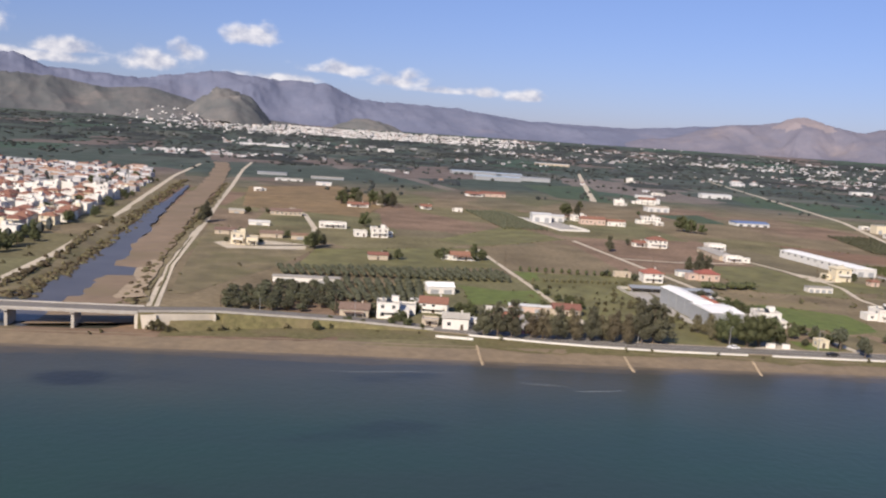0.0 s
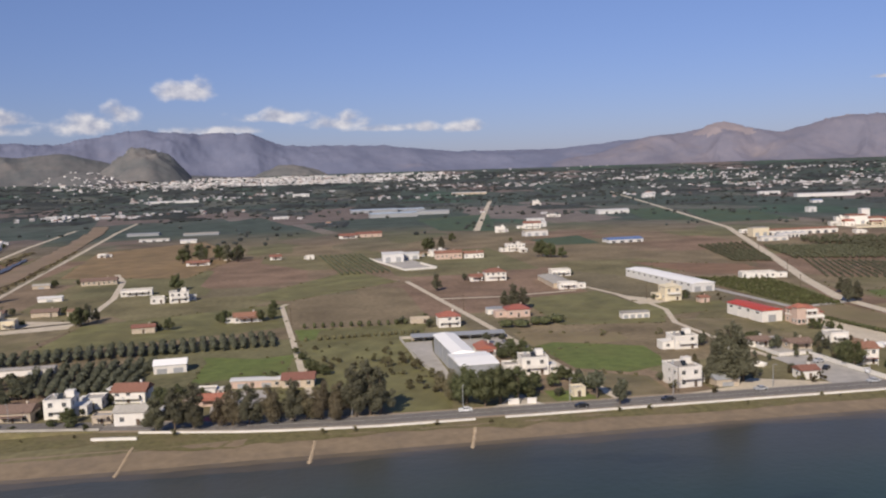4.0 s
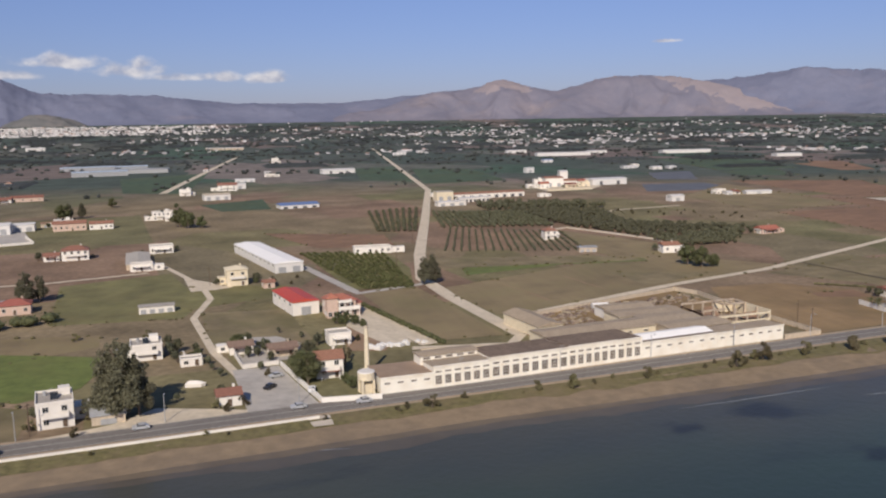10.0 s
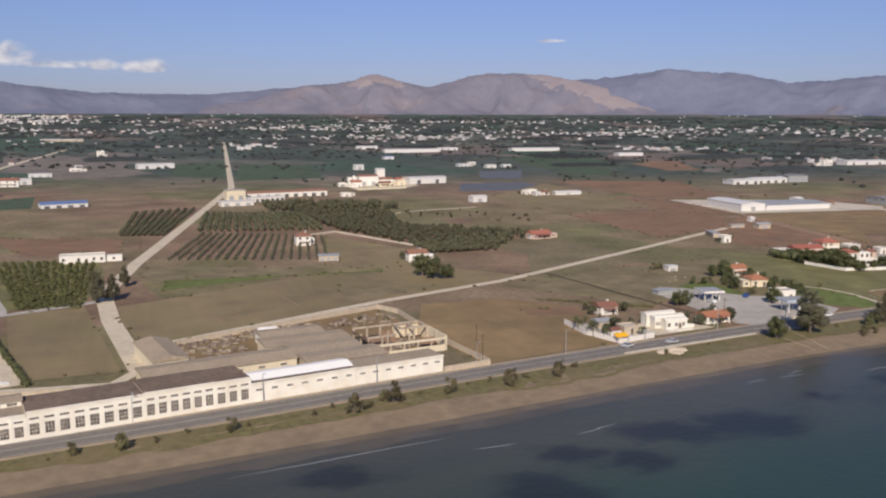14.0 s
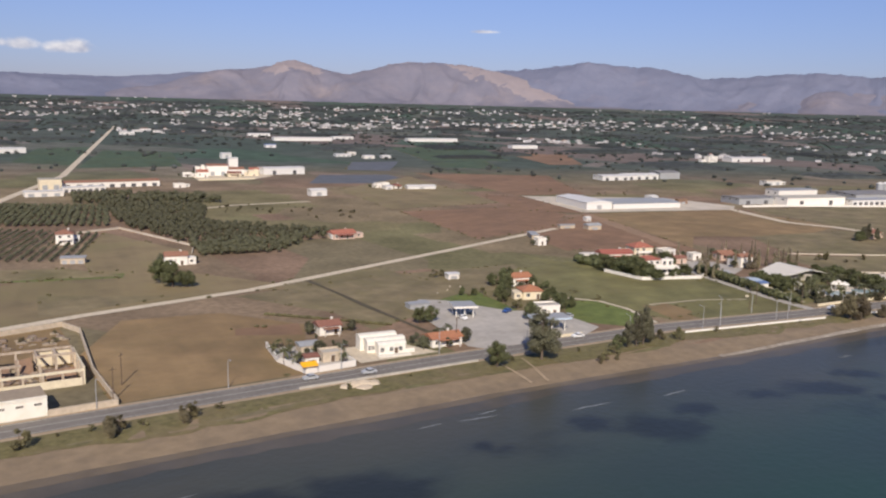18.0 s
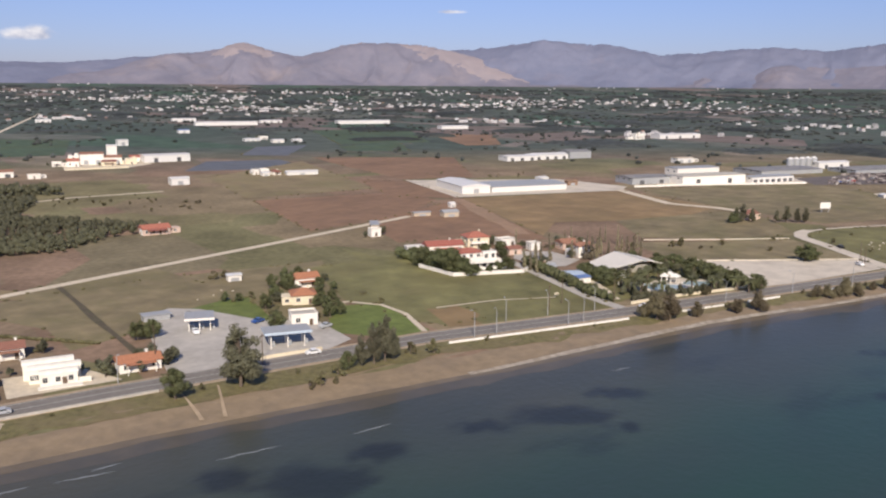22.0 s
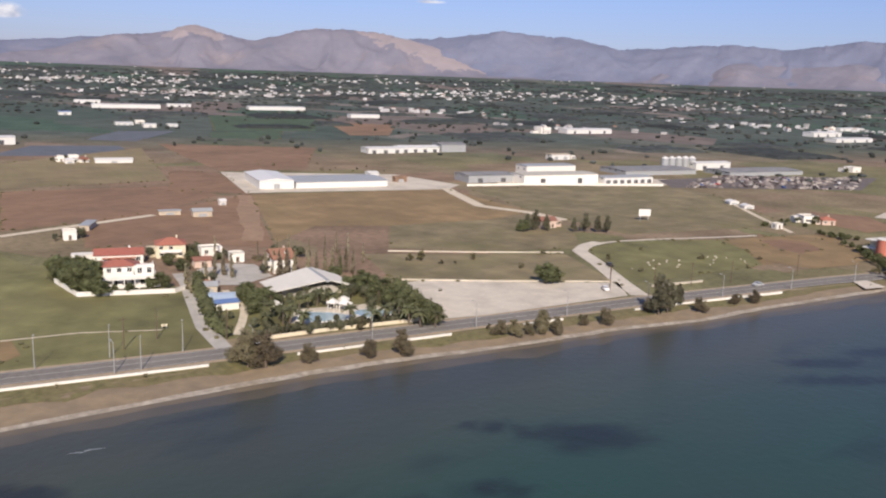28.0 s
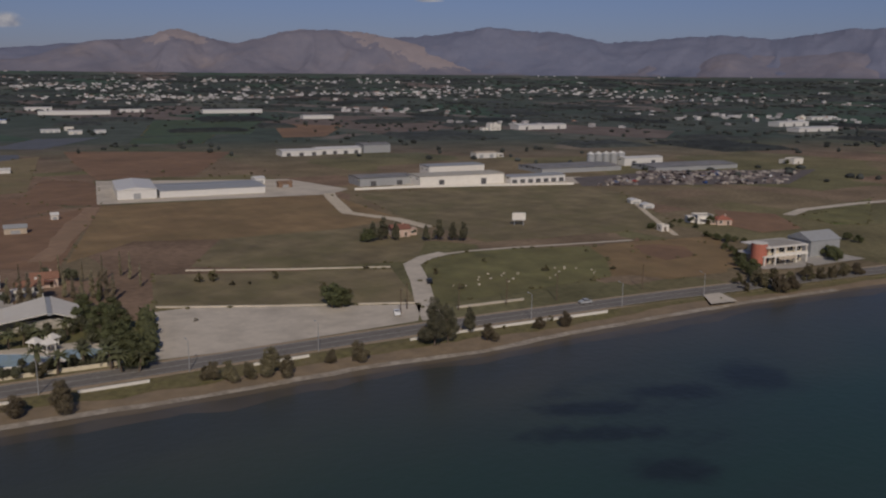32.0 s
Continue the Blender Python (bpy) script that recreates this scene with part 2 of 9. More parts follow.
GRAVEL = material("dirt_track", (0.60, 0.52, 0.395), vary=0.15, scale=0.5, dirt=(0.42, 0.355, 0.25), dirt_scale=0.1, dirt_amount=0.6)
PALELOT = material("pale_gravel", (0.58, 0.515, 0.42), vary=0.08, scale=0.3, dirt=(0.36, 0.32, 0.26), dirt_scale=0.06, dirt_amount=0.8)
SAND = material("wet_brown_sand", (0.25, 0.19, 0.122), vary=0.15, scale=0.3, dirt=(0.15, 0.12, 0.09), dirt_scale=0.06, dirt_amount=0.6, bump=0.2, bump_scale=1)
SANDPALE = material("pale_dumped_sand", (0.56, 0.47, 0.35), vary=0.12, scale=0.6, dirt=(0.42, 0.34, 0.24), dirt_scale=0.3)
SANDDRY = material("dry_sand", (0.40, 0.31, 0.21), vary=0.15, scale=0.4, dirt=(0.26, 0.21, 0.14), dirt_scale=0.08, dirt_amount=0.7)
VERGE = material("verge_grass", (0.152, 0.134, 0.058), vary=0.35, scale=0.5, dirt=(0.2, 0.155, 0.088), dirt_scale=0.07, dirt_amount=0.9, bump=0.5, bump_scale=2)
PAINT = material("white_road_paint", (0.42, 0.41, 0.39), vary=0.1)
YELLOW = material("yellow_awning", (0.8, 0.42, 0.02), vary=0.08)
RUBBER = material("black_rubber", (0.02, 0.02, 0.02), vary=0.1)
POLE = material("galvanised_pole", (0.42, 0.42, 0.42), rough=0.5, metal=0.4, vary=0.1)
POOL = material("pool_water", (0.34, 0.44, 0.47), rough=0.1, vary=0.1, spec=0.6)
FOAM = material("sea_foam", (0.24, 0.26, 0.27), vary=0.15, scale=1.0)
BARK = material("bark", (0.13, 0.10, 0.075), vary=0.3, scale=3)
LEAF = {
    "euc": material("eucalyptus_leaves", (0.172, 0.165, 0.108), vary=0.45, scale=0.6, per_object=0.15, rough=0.7, thin=0.42),
    "pine": material("pine_needles", (0.14, 0.15, 0.072), vary=0.45, scale=0.6, per_object=0.15, rough=0.7, thin=0.42),
    "olive": material("olive_leaves", (0.145, 0.150, 0.098), vary=0.4, scale=0.7, per_object=0.2, rough=0.7, thin=0.42),
    "citrus": material("citrus_leaves", (0.14, 0.14, 0.085), vary=0.45, scale=0.7, per_object=0.2, rough=0.6, thin=0.42),
    "autumn": material("turning_leaves", (0.215, 0.182, 0.115), vary=0.4, scale=0.6, per_object=0.25, rough=0.7, thin=0.42),
    "poplar": material("poplar_leaves", (0.32, 0.28, 0.19), vary=0.35, scale=0.7, per_object=0.25, rough=0.7, thin=0.42),
    "palm": material("palm_fronds", (0.16, 0.165, 0.085), vary=0.4, scale=0.8, per_object=0.2, rough=0.6, thin=0.42),
    "scrub": material("scrub_leaves", (0.175, 0.155, 0.085), vary=0.45, scale=0.5, per_object=0.3, rough=0.8, thin=0.42),
    "reed": material("reeds", (0.17, 0.14, 0.08), vary=0.4, scale=0.3, per_island=0.4, rough=0.8, thin=0.42),
    # leaf colour greyed towards blue to carry the haze of distance
    "grove": material("hazed_grove_leaves", (0.09, 0.099, 0.092), vary=0.4, scale=0.1, per_island=0.35, rough=0.8, thin=0.42),
    "vine": material("vine_leaves", (0.135, 0.14, 0.058), vary=0.4, scale=0.3, per_island=0.3, rough=0.8, thin=0.42),
}
SOIL = {
    "brown": material("bare_soil", (0.25, 0.172, 0.087), vary=0.24, scale=0.06, dirt=(0.175, 0.135, 0.065), dirt_scale=0.025, dirt_amount=0.7, bump=0.3, bump_scale=0.8, furrow=80),
    "olive": material("weedy_fallow", (0.235, 0.183, 0.100), vary=0.24, scale=0.06, dirt=(0.15, 0.14, 0.058), dirt_scale=0.03, dirt_amount=0.7, bump=0.3, bump_scale=0.8, furrow=78),
    "red": material("red_soil", (0.235, 0.145, 0.086), vary=0.18, scale=0.1, dirt=(0.15, 0.095, 0.060), dirt_scale=0.02, dirt_amount=0.8, furrow=30),
    "dry": material("dry_grass", (0.205, 0.166, 0.093), vary=0.34, scale=0.07, dirt=(0.14, 0.13, 0.052), dirt_scale=0.03, dirt_amount=0.8, bump=0.4, bump_scale=1, furrow=95),
    "grass": material("pasture", (0.165, 0.155, 0.065), vary=0.34, scale=0.07, dirt=(0.165, 0.14, 0.063), dirt_scale=0.03, dirt_amount=0.7, bump=0.4, bump_scale=1, furrow=60),
    "green": material("green_crop", (0.130, 0.160, 0.043), vary=0.25, scale=0.2, dirt=(0.14, 0.135, 0.047), dirt_scale=0.035, dirt_amount=0.5, furrow=85),
    "dark": material("dark_crop", (0.070, 0.102, 0.058), vary=0.3, scale=0.08, dirt=(0.08, 0.085, 0.037), dirt_scale=0.02, dirt_amount=0.8, furrow=75),
    "blue": material("netting", (0.118, 0.128, 0.147), vary=0.2, scale=0.08, dirt=(0.13, 0.12, 0.093), dirt_scale=0.03),
    "silt": material("river_silt", (0.26, 0.19, 0.126), vary=0.18, scale=0.1, dirt=(0.17, 0.14, 0.074), dirt_scale=0.025, dirt_amount=0.8),
}


def ground_material():
    """Patchwork of fields: brown and green strips, darker groves towards the hills."""
    m = bpy.data.materials.new("field_patchwork")
    m.use_nodes = True
    N, K = m.node_tree.nodes, m.node_tree.links
    b = N["Principled BSDF"]
    b.inputs["Roughness"].default_value, b.inputs["Specular IOR Level"].default_value = 0.9, 0.15
    geo = N.new("ShaderNodeNewGeometry")

    def mapped(scale, angle):
        n = N.new("ShaderNodeMapping")
        n.inputs["Scale"].default_value, n.inputs["Rotation"].default_value = scale, (0, 0, angle)
        K.new(geo.outputs["Position"], n.inputs[0])
        return n.outputs[0]

    def voronoi(v):
        n = N.new("ShaderNodeTexVoronoi")
        n.distance = 'CHEBYCHEV'
        n.inputs["Scale"].default_value = 1.0
        K.new(v, n.inputs["Vector"])
        s = N.new("ShaderNodeSeparateColor")
        K.new(n.outputs["Color"], s.inputs[0])
        return s.outputs

    def ramp(v, stops):
        n = N.new("ShaderNodeValToRGB")
        n.color_ramp.interpolation = 'CONSTANT'
        while len(n.color_ramp.elements) < len(stops):
            n.color_ramp.elements.new(0.5)
        for e, (p, c) in zip(n.color_ramp.elements, stops):
            e.position, e.color = p, c + (1,)
        K.new(v, n.inputs[0])
        return n.outputs[0]

    def mix(f, a, c, kind='MIX'):
        n = N.new("ShaderNodeMixRGB")
        n.blend_type = kind
        for i, v in ((0, f), (1, a), (2, c)):
            if isinstance(v, (int, float, tuple)):
                n.inputs[i].default_value = v
            else:
                K.new(v, n.inputs[i])
        return n.outputs[0]

    cells = voronoi(mapped((1 / 75, 1 / 120, 0), 0.06))
    near = ramp(cells[0], [(0, (0.212, 0.168, 0.104)), (0.22, (0.185, 0.162, 0.087)), (0.42, (0.222, 0.166, 0.110)), (0.6, (0.166, 0.153, 0.080)), (0.75, (0.225, 0.156, 0.107)), (0.92, (0.182, 0.154, 0.095))])
    cells2 = voronoi(mapped((1 / 150, 1 / 300, 0), -0.3))
    # far field colours hold a grey-blue cast for the haze of distance
    far = ramp(cells2[1], [(0, (0.074, 0.092, 0.076)), (0.4, (0.088, 0.102, 0.086)), (0.62, (0.068, 0.102, 0.074)), (0.74, (0.165, 0.135, 0.118)), (0.86, (0.122, 0.128, 0.106)), (0.95, (0.19, 0.165, 0.145))])
    sp = N.new("ShaderNodeSeparateXYZ")
    K.new(geo.outputs["Position"], sp.inputs[0])
    # groves take over from the open fields with the way inland
    inland = N.new("ShaderNodeMapRange")
    inland.inputs[1].default_value, inland.inputs[2].default_value = 900, 1200
    east = N.new("ShaderNodeMapRange")
    east.inputs[1].default_value, east.inputs[2].default_value, east.inputs[4].default_value = 450, 2450, 1000
    K.new(sp.outputs[0], east.inputs[0])
    both = N.new("ShaderNodeMath")
    K.new(sp.outputs[1], both.inputs[0])
    K.new(east.outputs[0], both.inputs[1])
    K.new(both.outputs[0], inland.inputs[0])
    col = mix(inland.outputs[0], near, far)
    for sc, lo, hi in ((0.03, 0.72, 1.28), (0.35, 0.8, 1.2)):
        t = N.new("ShaderNodeTexNoise")
        t.inputs["Scale"].default_value, t.inputs["Detail"].default_value = sc, 6
        K.new(geo.outputs["Position"], t.inputs["Vector"])
        r = N.new("ShaderNodeMapRange")
        r.inputs[1].default_value, r.inputs[2].default_value, r.inputs[3].default_value, r.inputs[4].default_value = 0.3, 0.7, lo, hi
        K.new(t.outputs[0], r.inputs[0])
        col = mix(1.0, col, r.outputs[0], 'MULTIPLY')
    K.new(col, b.inputs["Base Color"])
    return m


def water_material():
    """Slate shallows, greener deep water, and dark beds of weed showing through."""
    m = bpy.data.materials.new("sea_water")
    m.use_nodes = True
    N, K = m.node_tree.nodes, m.node_tree.links
    b = N["Principled BSDF"]
    b.inputs["Roughness"].default_value, b.inputs["IOR"].default_value, b.inputs["Specular IOR Level"].default_value = 0.3, 1.33, 0.25
    geo = N.new("ShaderNodeNewGeometry")

    def noise_at(scale, detail=5, stretch=(1, 1, 1), turn=0.0):
        mp = N.new("ShaderNodeMapping")
        mp.inputs["Scale"].default_value, mp.inputs["Rotation"].default_value = stretch, (0, 0, turn)
        K.new(geo.outputs["Position"], mp.inputs[0])
        t = N.new("ShaderNodeTexNoise")
        t.inputs["Scale"].default_value, t.inputs["Detail"].default_value = scale, detail
        K.new(mp.outputs[0], t.inputs["Vector"])
        return t.outputs[0]

    def rng(v, a, c, lo=0.0, hi=1.0):
        r = N.new("ShaderNodeMapRange")
        r.interpolation_type = 'SMOOTHSTEP'
        for i, u in enumerate((a, c, lo, hi)):
            r.inputs[i + 1].default_value = u
        K.new(v, r.inputs[0])
        return r.outputs[0]

    def mix(f, a, c):
        n = N.new("ShaderNodeMixRGB")
        for i, v in ((0, f), (1, a), (2, c)):
            if isinstance(v, tuple):
                n.inputs[i].default_value = v
            else:
                K.new(v, n.inputs[i])
        return n.outputs[0]

    def bed(name):
        n = N.new("ShaderNodeAttribute")
        n.attribute_name = name
        return n.outputs["Fac"]

    def total(a, b_, k):
        n = N.new("ShaderNodeMath")
        n.operation = 'MULTIPLY_ADD'
        K.new(b_, n.inputs[0])
        n.inputs[1].default_value = k
        K.new(a, n.inputs[2])
        return n.outputs[0]

    deep = rng(total(bed("offshore"), noise_at(0.02, 4), 40.0), 22, 100)
    col = mix(deep, (0.073, 0.071, 0.056, 1), (0.028, 0.060, 0.050, 1))
    col = mix(rng(noise_at(0.016, 4, (0.6, 1.5, 1), 0.5), 0.35, 0.7, 0.0, 0.55), col, (0.036, 0.048, 0.050, 1))
    weed = rng(total(bed("weed"), noise_at(0.13, 6, (0.7, 1.4, 1), 0.55), 0.95), 0.62, 1.2, 0.0, 0.72)
    col = mix(weed, col, (0.017, 0.020, 0.024, 1))
    faint = rng(noise_at(0.034, 6, (0.5, 1.4, 1), 0.5), 0.60, 0.70, 0.0, 0.4)
    col = mix(faint, col, (0.018, 0.024, 0.028, 1))
    K.new(col, b.inputs["Base Color"])
    bp = N.new("ShaderNodeBump")
    bp.inputs["Strength"].default_value, bp.inputs["Distance"].default_value = 0.35, 0.25
    K.new(noise_at(0.5, 8), bp.inputs["Height"])
    K.new(bp.outputs[0], b.inputs["Normal"])
    return m


def mountain_material(name, rock, scrub, amount, bare, much):
    """Rock under scrub, with bare pale slopes here and there and fine broken relief."""
    m = bpy.data.materials.new(name)
    m.use_nodes = True
    N, K = m.node_tree.nodes, m.node_tree.links
    b = N["Principled BSDF"]
    b.inputs["Roughness"].default_value, b.inputs["Specular IOR Level"].default_value = 0.95, 0.05
    geo = N.new("ShaderNodeNewGeometry")
    last = None
    for sc, lo, hi, col, amt in ((0.0032, much, much + 0.14, bare, 0.7), (0.006, 0.38, 0.66, scrub, amount), (0.03, 0.40, 0.64, scrub, amount * 0.5)):
        t = N.new("ShaderNodeTexNoise")
        t.inputs["Scale"].default_value, t.inputs["Detail"].default_value, t.inputs["Roughness"].default_value = sc, 8, 0.62
        K.new(geo.outputs["Position"], t.inputs["Vector"])
        r = N.new("ShaderNodeMapRange")
        r.inputs[1].default_value, r.inputs[2].default_value, r.inputs[4].default_value = lo, hi, amt
        K.new(t.outputs[0], r.inputs[0])
        mx = N.new("ShaderNodeMixRGB")
        K.new(r.outputs[0], mx.inputs[0])
        if last is None:
            mx.inputs[1].default_value = tuple(rock) + (1,)
        else:
            K.new(last, mx.inputs[1])
        mx.inputs[2].default_value = tuple(col) + (1,)
        last = mx.outputs[0]
    K.new(last, b.inputs["Base Color"])
    bp = N.new("ShaderNodeBump")
    bp.inputs["Strength"].default_value, bp.inputs["Distance"].default_value = 0.2, 8.0
    t = N.new("ShaderNodeTexNoise")
    t.inputs["Scale"].default_value, t.inputs["Detail"].default_value, t.inputs["Roughness"].default_value = 0.02, 7, 0.6
    K.new(geo.outputs["Position"], t.inputs["Vector"])
    K.new(t.outputs[0], bp.inputs["Height"])
    K.new(bp.outputs[0], b.inputs["Normal"])
    return m


# ---- helpers for meshes ----
class Build:
    """Collects boxes, prisms and quads, and turns them into one mesh."""

    def __init__(self):
        self.v, self.f, self.m = [], [], []

    def add(self, verts, faces, mat=0):
        o = len(self.v)
        self.v += [tuple(p) for p in verts]
        self.f += [tuple(i + o for i in f) for f in faces]
        self.m += [mat] * len(faces)
        return self

    def box(self, x0, y0, z0, x1, y1, z1, mat=0):
        v = [(x0, y0, z0), (x1, y0, z0), (x1, y1, z0), (x0, y1, z0), (x0, y0, z1), (x1, y0, z1), (x1, y1, z1), (x0, y1, z1)]
        return self.add(v, [(3, 2, 1, 0), (4, 5, 6, 7), (0, 1, 5, 4), (1, 2, 6, 5), (2, 3, 7, 6), (3, 0, 4, 7)], mat)

    def tube(self, x, y, z0, z1, r0, r1, n=8, mat=0, dx=0.0, dy=0.0):
        v = []
        for z, r, ox, oy in ((z0, r0, 0, 0), (z1, r1, dx, dy)):
            v += [(x + ox + r * math.cos(6.28319 * i / n), y + oy + r * math.sin(6.28319 * i / n), z) for i in range(n)]
        f = [(i, (i + 1) % n, n + (i + 1) % n, n + i) for i in range(n)]
        return self.add(v, f + [tuple(range(n - 1, -1, -1)), tuple(range(n, 2 * n))], mat)

    def mesh(self, name, mats):
        me = bpy.data.meshes.new(name)
        me.from_pydata(self.v, [], self.f)
        for m in mats if isinstance(mats, (list, tuple)) else [mats]:
            me.materials.append(m)
        if any(self.m):
            me.polygons.foreach_set("material_index", self.m)
        me.update()
        return me


def part(name, shape, mats, parent=None, label="", at=None):
    """Links a Build or a mesh as one object under a thing or a part."""
    me = shape.mesh(name, mats) if isinstance(shape, Build) else shape
    ob = new(name, me)
    ob.parent = parent
    if at is not None:
        ob.matrix_basis = at
    if label:
        tagged(ob, label)
    return ob


def thing(name, at, label, category, group="", kind=""):
    ob = new(name)
    ob.empty_display_size = 0.5
    ob.matrix_basis = at
    return tagged(ob, label, category, group, kind)


def lerp_table(table, x):
    return float(np.interp(x, [a for a, _ in table], [b for _, b in table]))


# ---- the lie of the land ----
SHORE = [(-5000, 300), (-400, 276), (-96, 268), (0, 266), (60, 263), (190, 259.5), (330, 253), (400, 246.5), (440, 243.5), (500, 239.5), (550, 236), (600, 230), (640, 225), (690, 221.5), (723, 218.5),
         (755, 212), (780, 207.5), (817, 201), (845, 194), (867, 191), (919, 183), (943, 180), (1000, 166), (1100, 140), (1400, 40), (5000, -1400)]
ROAD = [(-600, 308), (-400, 303), (-113, 294), (-60, 293), (-14, 304), (10, 305.5), (40, 303.8), (86, 291), (120, 286), (200, 282), (280, 278), (370, 273), (450, 270), (550, 264.5), (640, 256), (700, 243),
        (770, 230), (850, 216), (930, 198), (1000, 180), (1100, 152), (1400, 60)]


def land(x, y):
    """Height of the ground: beach, river bed, plain, and the slow rise towards the hills."""
    s = y - np.interp(x, [a for a, _ in SHORE], [b for _, b in SHORE])
    z = np.where(s < 0, np.maximum(-5, -1 + s * 0.12), np.minimum(0.0, -1 + s / 13))
    mid = np.interp(y, [260, 330, 410, 510, 650, 1000, 1400], [-92, -97, -97, -106, -113, -131, -165])
    half = np.interp(y, [260, 330, 410, 510, 650, 1000, 1400], [34, 31, 27, 25, 23, 21, 17])
    bed = np.clip((half - np.abs(x - mid)) / 9, 0, 1)
    bed = bed * np.clip((1500 - y) / 200, 0, 1) * np.clip((y - 284) / 10, 0, 1)
    z = np.minimum(z, z * (1 - bed) + -1.6 * bed)
    r = np.hypot(x - 330, y - 40)
    far = 66 * np.clip((r - 2200) / 1900, 0, 1.05) ** 1.4
    return z + np.where(y > 150, far, 0)


def steps(*runs):
    out = []
    for a, b, d in runs:
        out += list(np.arange(a, b, d))
    return np.array(out + [runs[-1][1]])


def sheet(name, xs, ys, height, mats):
    X, Y = np.meshgrid(xs, ys)
    Z = height(X, Y)
    nx, ny = len(xs), len(ys)
    co = np.stack([X, Y, Z], -1).reshape(-1, 3)
    i = (np.arange(ny - 1)[:, None] * nx + np.arange(nx - 1)[None, :]).reshape(-1)
    f = np.stack([i, i + 1, i + nx + 1, i + nx], -1)
    me = bpy.data.meshes.new(name)
    me.from_pydata(co.tolist(), [], f.tolist())
    me.materials.append(mats)
    me.polygons.foreach_set("use_smooth", [True] * len(f))
    return new(name, me)


tagged(sheet("ground", steps((-5000, -500, 150), (-500, 1300, 6), (1300, 5000, 150)), steps((-5000, 100, 300), (100, 420, 3), (420, 1000, 12), (1000, 5000, 80)), land, ground_material()),
       "coastal plain of brown and green fields", "ground", kind="structure")
# beds of weed under the water: middle, half length, half width, turn in degrees
WEED = [(-65, 235, 9, 6, 4), (392, 227, 9, 5, -30), (365, 227, 5, 3, -29), (425, 198, 9, 10, -29), (394, 194, 5, 4, -29), (257, 254, 9, 3, -5), (471, 210, 12, 6, -31), (491, 204, 13, 7, -31),
        (442, 212, 8, 4, -31), (453, 201, 7, 5, -31), (554, 207, 6, 4, -32), (568, 195, 9, 7, -32), (524, 209, 5, 2.5, -32), (629, 192, 11, 5, -36), (610, 198, 6, 2.5, -36), (650, 194, 7, 3, -36),
        (585, 200, 6, 4, -37), (635, 179, 5, 2, -36), (736, 170, 7, 2.5, -35), (748, 155, 11, 6, -35), (717, 149, 6, 3, -35), (702, 152, 5, 3, -36), (837, 151, 12, 3.5, -36), (861, 146, 10, 4, -36),
        (830, 140, 17, 3, -36), (884, 140, 9, 8, -36), (827, 121, 7, 4, -36)]


def sea():
    ob = sheet("sea", steps((-5000, -200, 300), (-200, 1100, 4), (1100, 5000, 300)), steps((-5000, 0, 500), (0, 90, 15), (90, 280, 4), (280, 420, 70)), lambda x, y: x * 0 - 1.0, water_material())
    co = np.empty(len(ob.data.vertices) * 3)
    ob.data.vertices.foreach_get("co", co)
    x, y = co[0::3], co[1::3]
    weed = np.zeros(len(x))
    for cx, cy, a, b, turn in WEED:
        c, s_ = math.cos(radians(turn)), math.sin(radians(turn))
        p, q = ((x - cx) * c + (y - cy) * s_) / a, (-(x - cx) * s_ + (y - cy) * c) / b
        weed = np.maximum(weed, np.exp(-0.7 * (p * p + q * q)))
    ob.data.attributes.new("weed", 'FLOAT', 'POINT').data.foreach_set("value", weed)
    ob.data.attributes.new("offshore", 'FLOAT', 'POINT').data.foreach_set("value", np.interp(x, [a for a, _ in SHORE], [b for _, b in SHORE]) - y)
    tagged(ob, "dark calm sea with patches of weed", "water", kind="structure")


sea()


def ribbon(name, line, width, mats, lift, label, category, side=0.0, step=8.0, kind="structure", waver=0.0):
    """A strip of road, track or wall top that follows the ground along a line."""
    pts = [Vector((a[0], a[1])) for a in line]
    fine = []
    for a, b in zip(pts, pts[1:]):
        n = max(1, int((b - a).length / step))
        fine += [a.lerp(b, i / n) for i in range(n)]
    fine.append(pts[-1])
    v, f = [], []
    for i, p in enumerate(fine):
        d = (fine[min(i + 1, len(fine) - 1)] - fine[max(i - 1, 0)]).normalized()
        nrm = Vector((-d.y, d.x))
        w = width(i / (len(fine) - 1)) if callable(width) else width
        for u in (-0.5, 0.5):
            q = p + nrm * (side + u * w + (waver * noise.noise((p.x * 0.045, p.y * 0.045, u * 9)) + waver * 0.4 * noise.noise((p.x * 0.2, p.y * 0.2, u * 5)) if waver else 0.0))
            v.append((q.x, q.y, max(float(land(q.x, q.y)), -0.2 if "road" in name else -9) + lift))
    for i in range(len(fine) - 1):
        f.append((2 * i, 2 * i + 2, 2 * i + 3, 2 * i + 1))
    b = Build().add(v, f)
    me = b.mesh(name, mats)
    me.flip_normals()
    return tagged(part(name, me, mats), label, category, kind=kind)


EDGES = []


def field(soil, corners, label, lift=0.05):
    """A field as a sheet of its own just above the ground, finely cut so that it follows it."""
    v = [(x, y, float(land(x, y)) + lift) for x, y in corners]
    EDGES.extend(zip(corners, corners[1:] + corners[:1]))
    if sum((a[0] * b[1] - b[0] * a[1]) for a, b in zip(corners, corners[1:] + corners[:1])) < 0:
        v = v[::-1]
    b = Build().add(v, [tuple(range(len(v)))])
    return tagged(part("field", b, SOIL[soil]), label, "field", kind="structure")


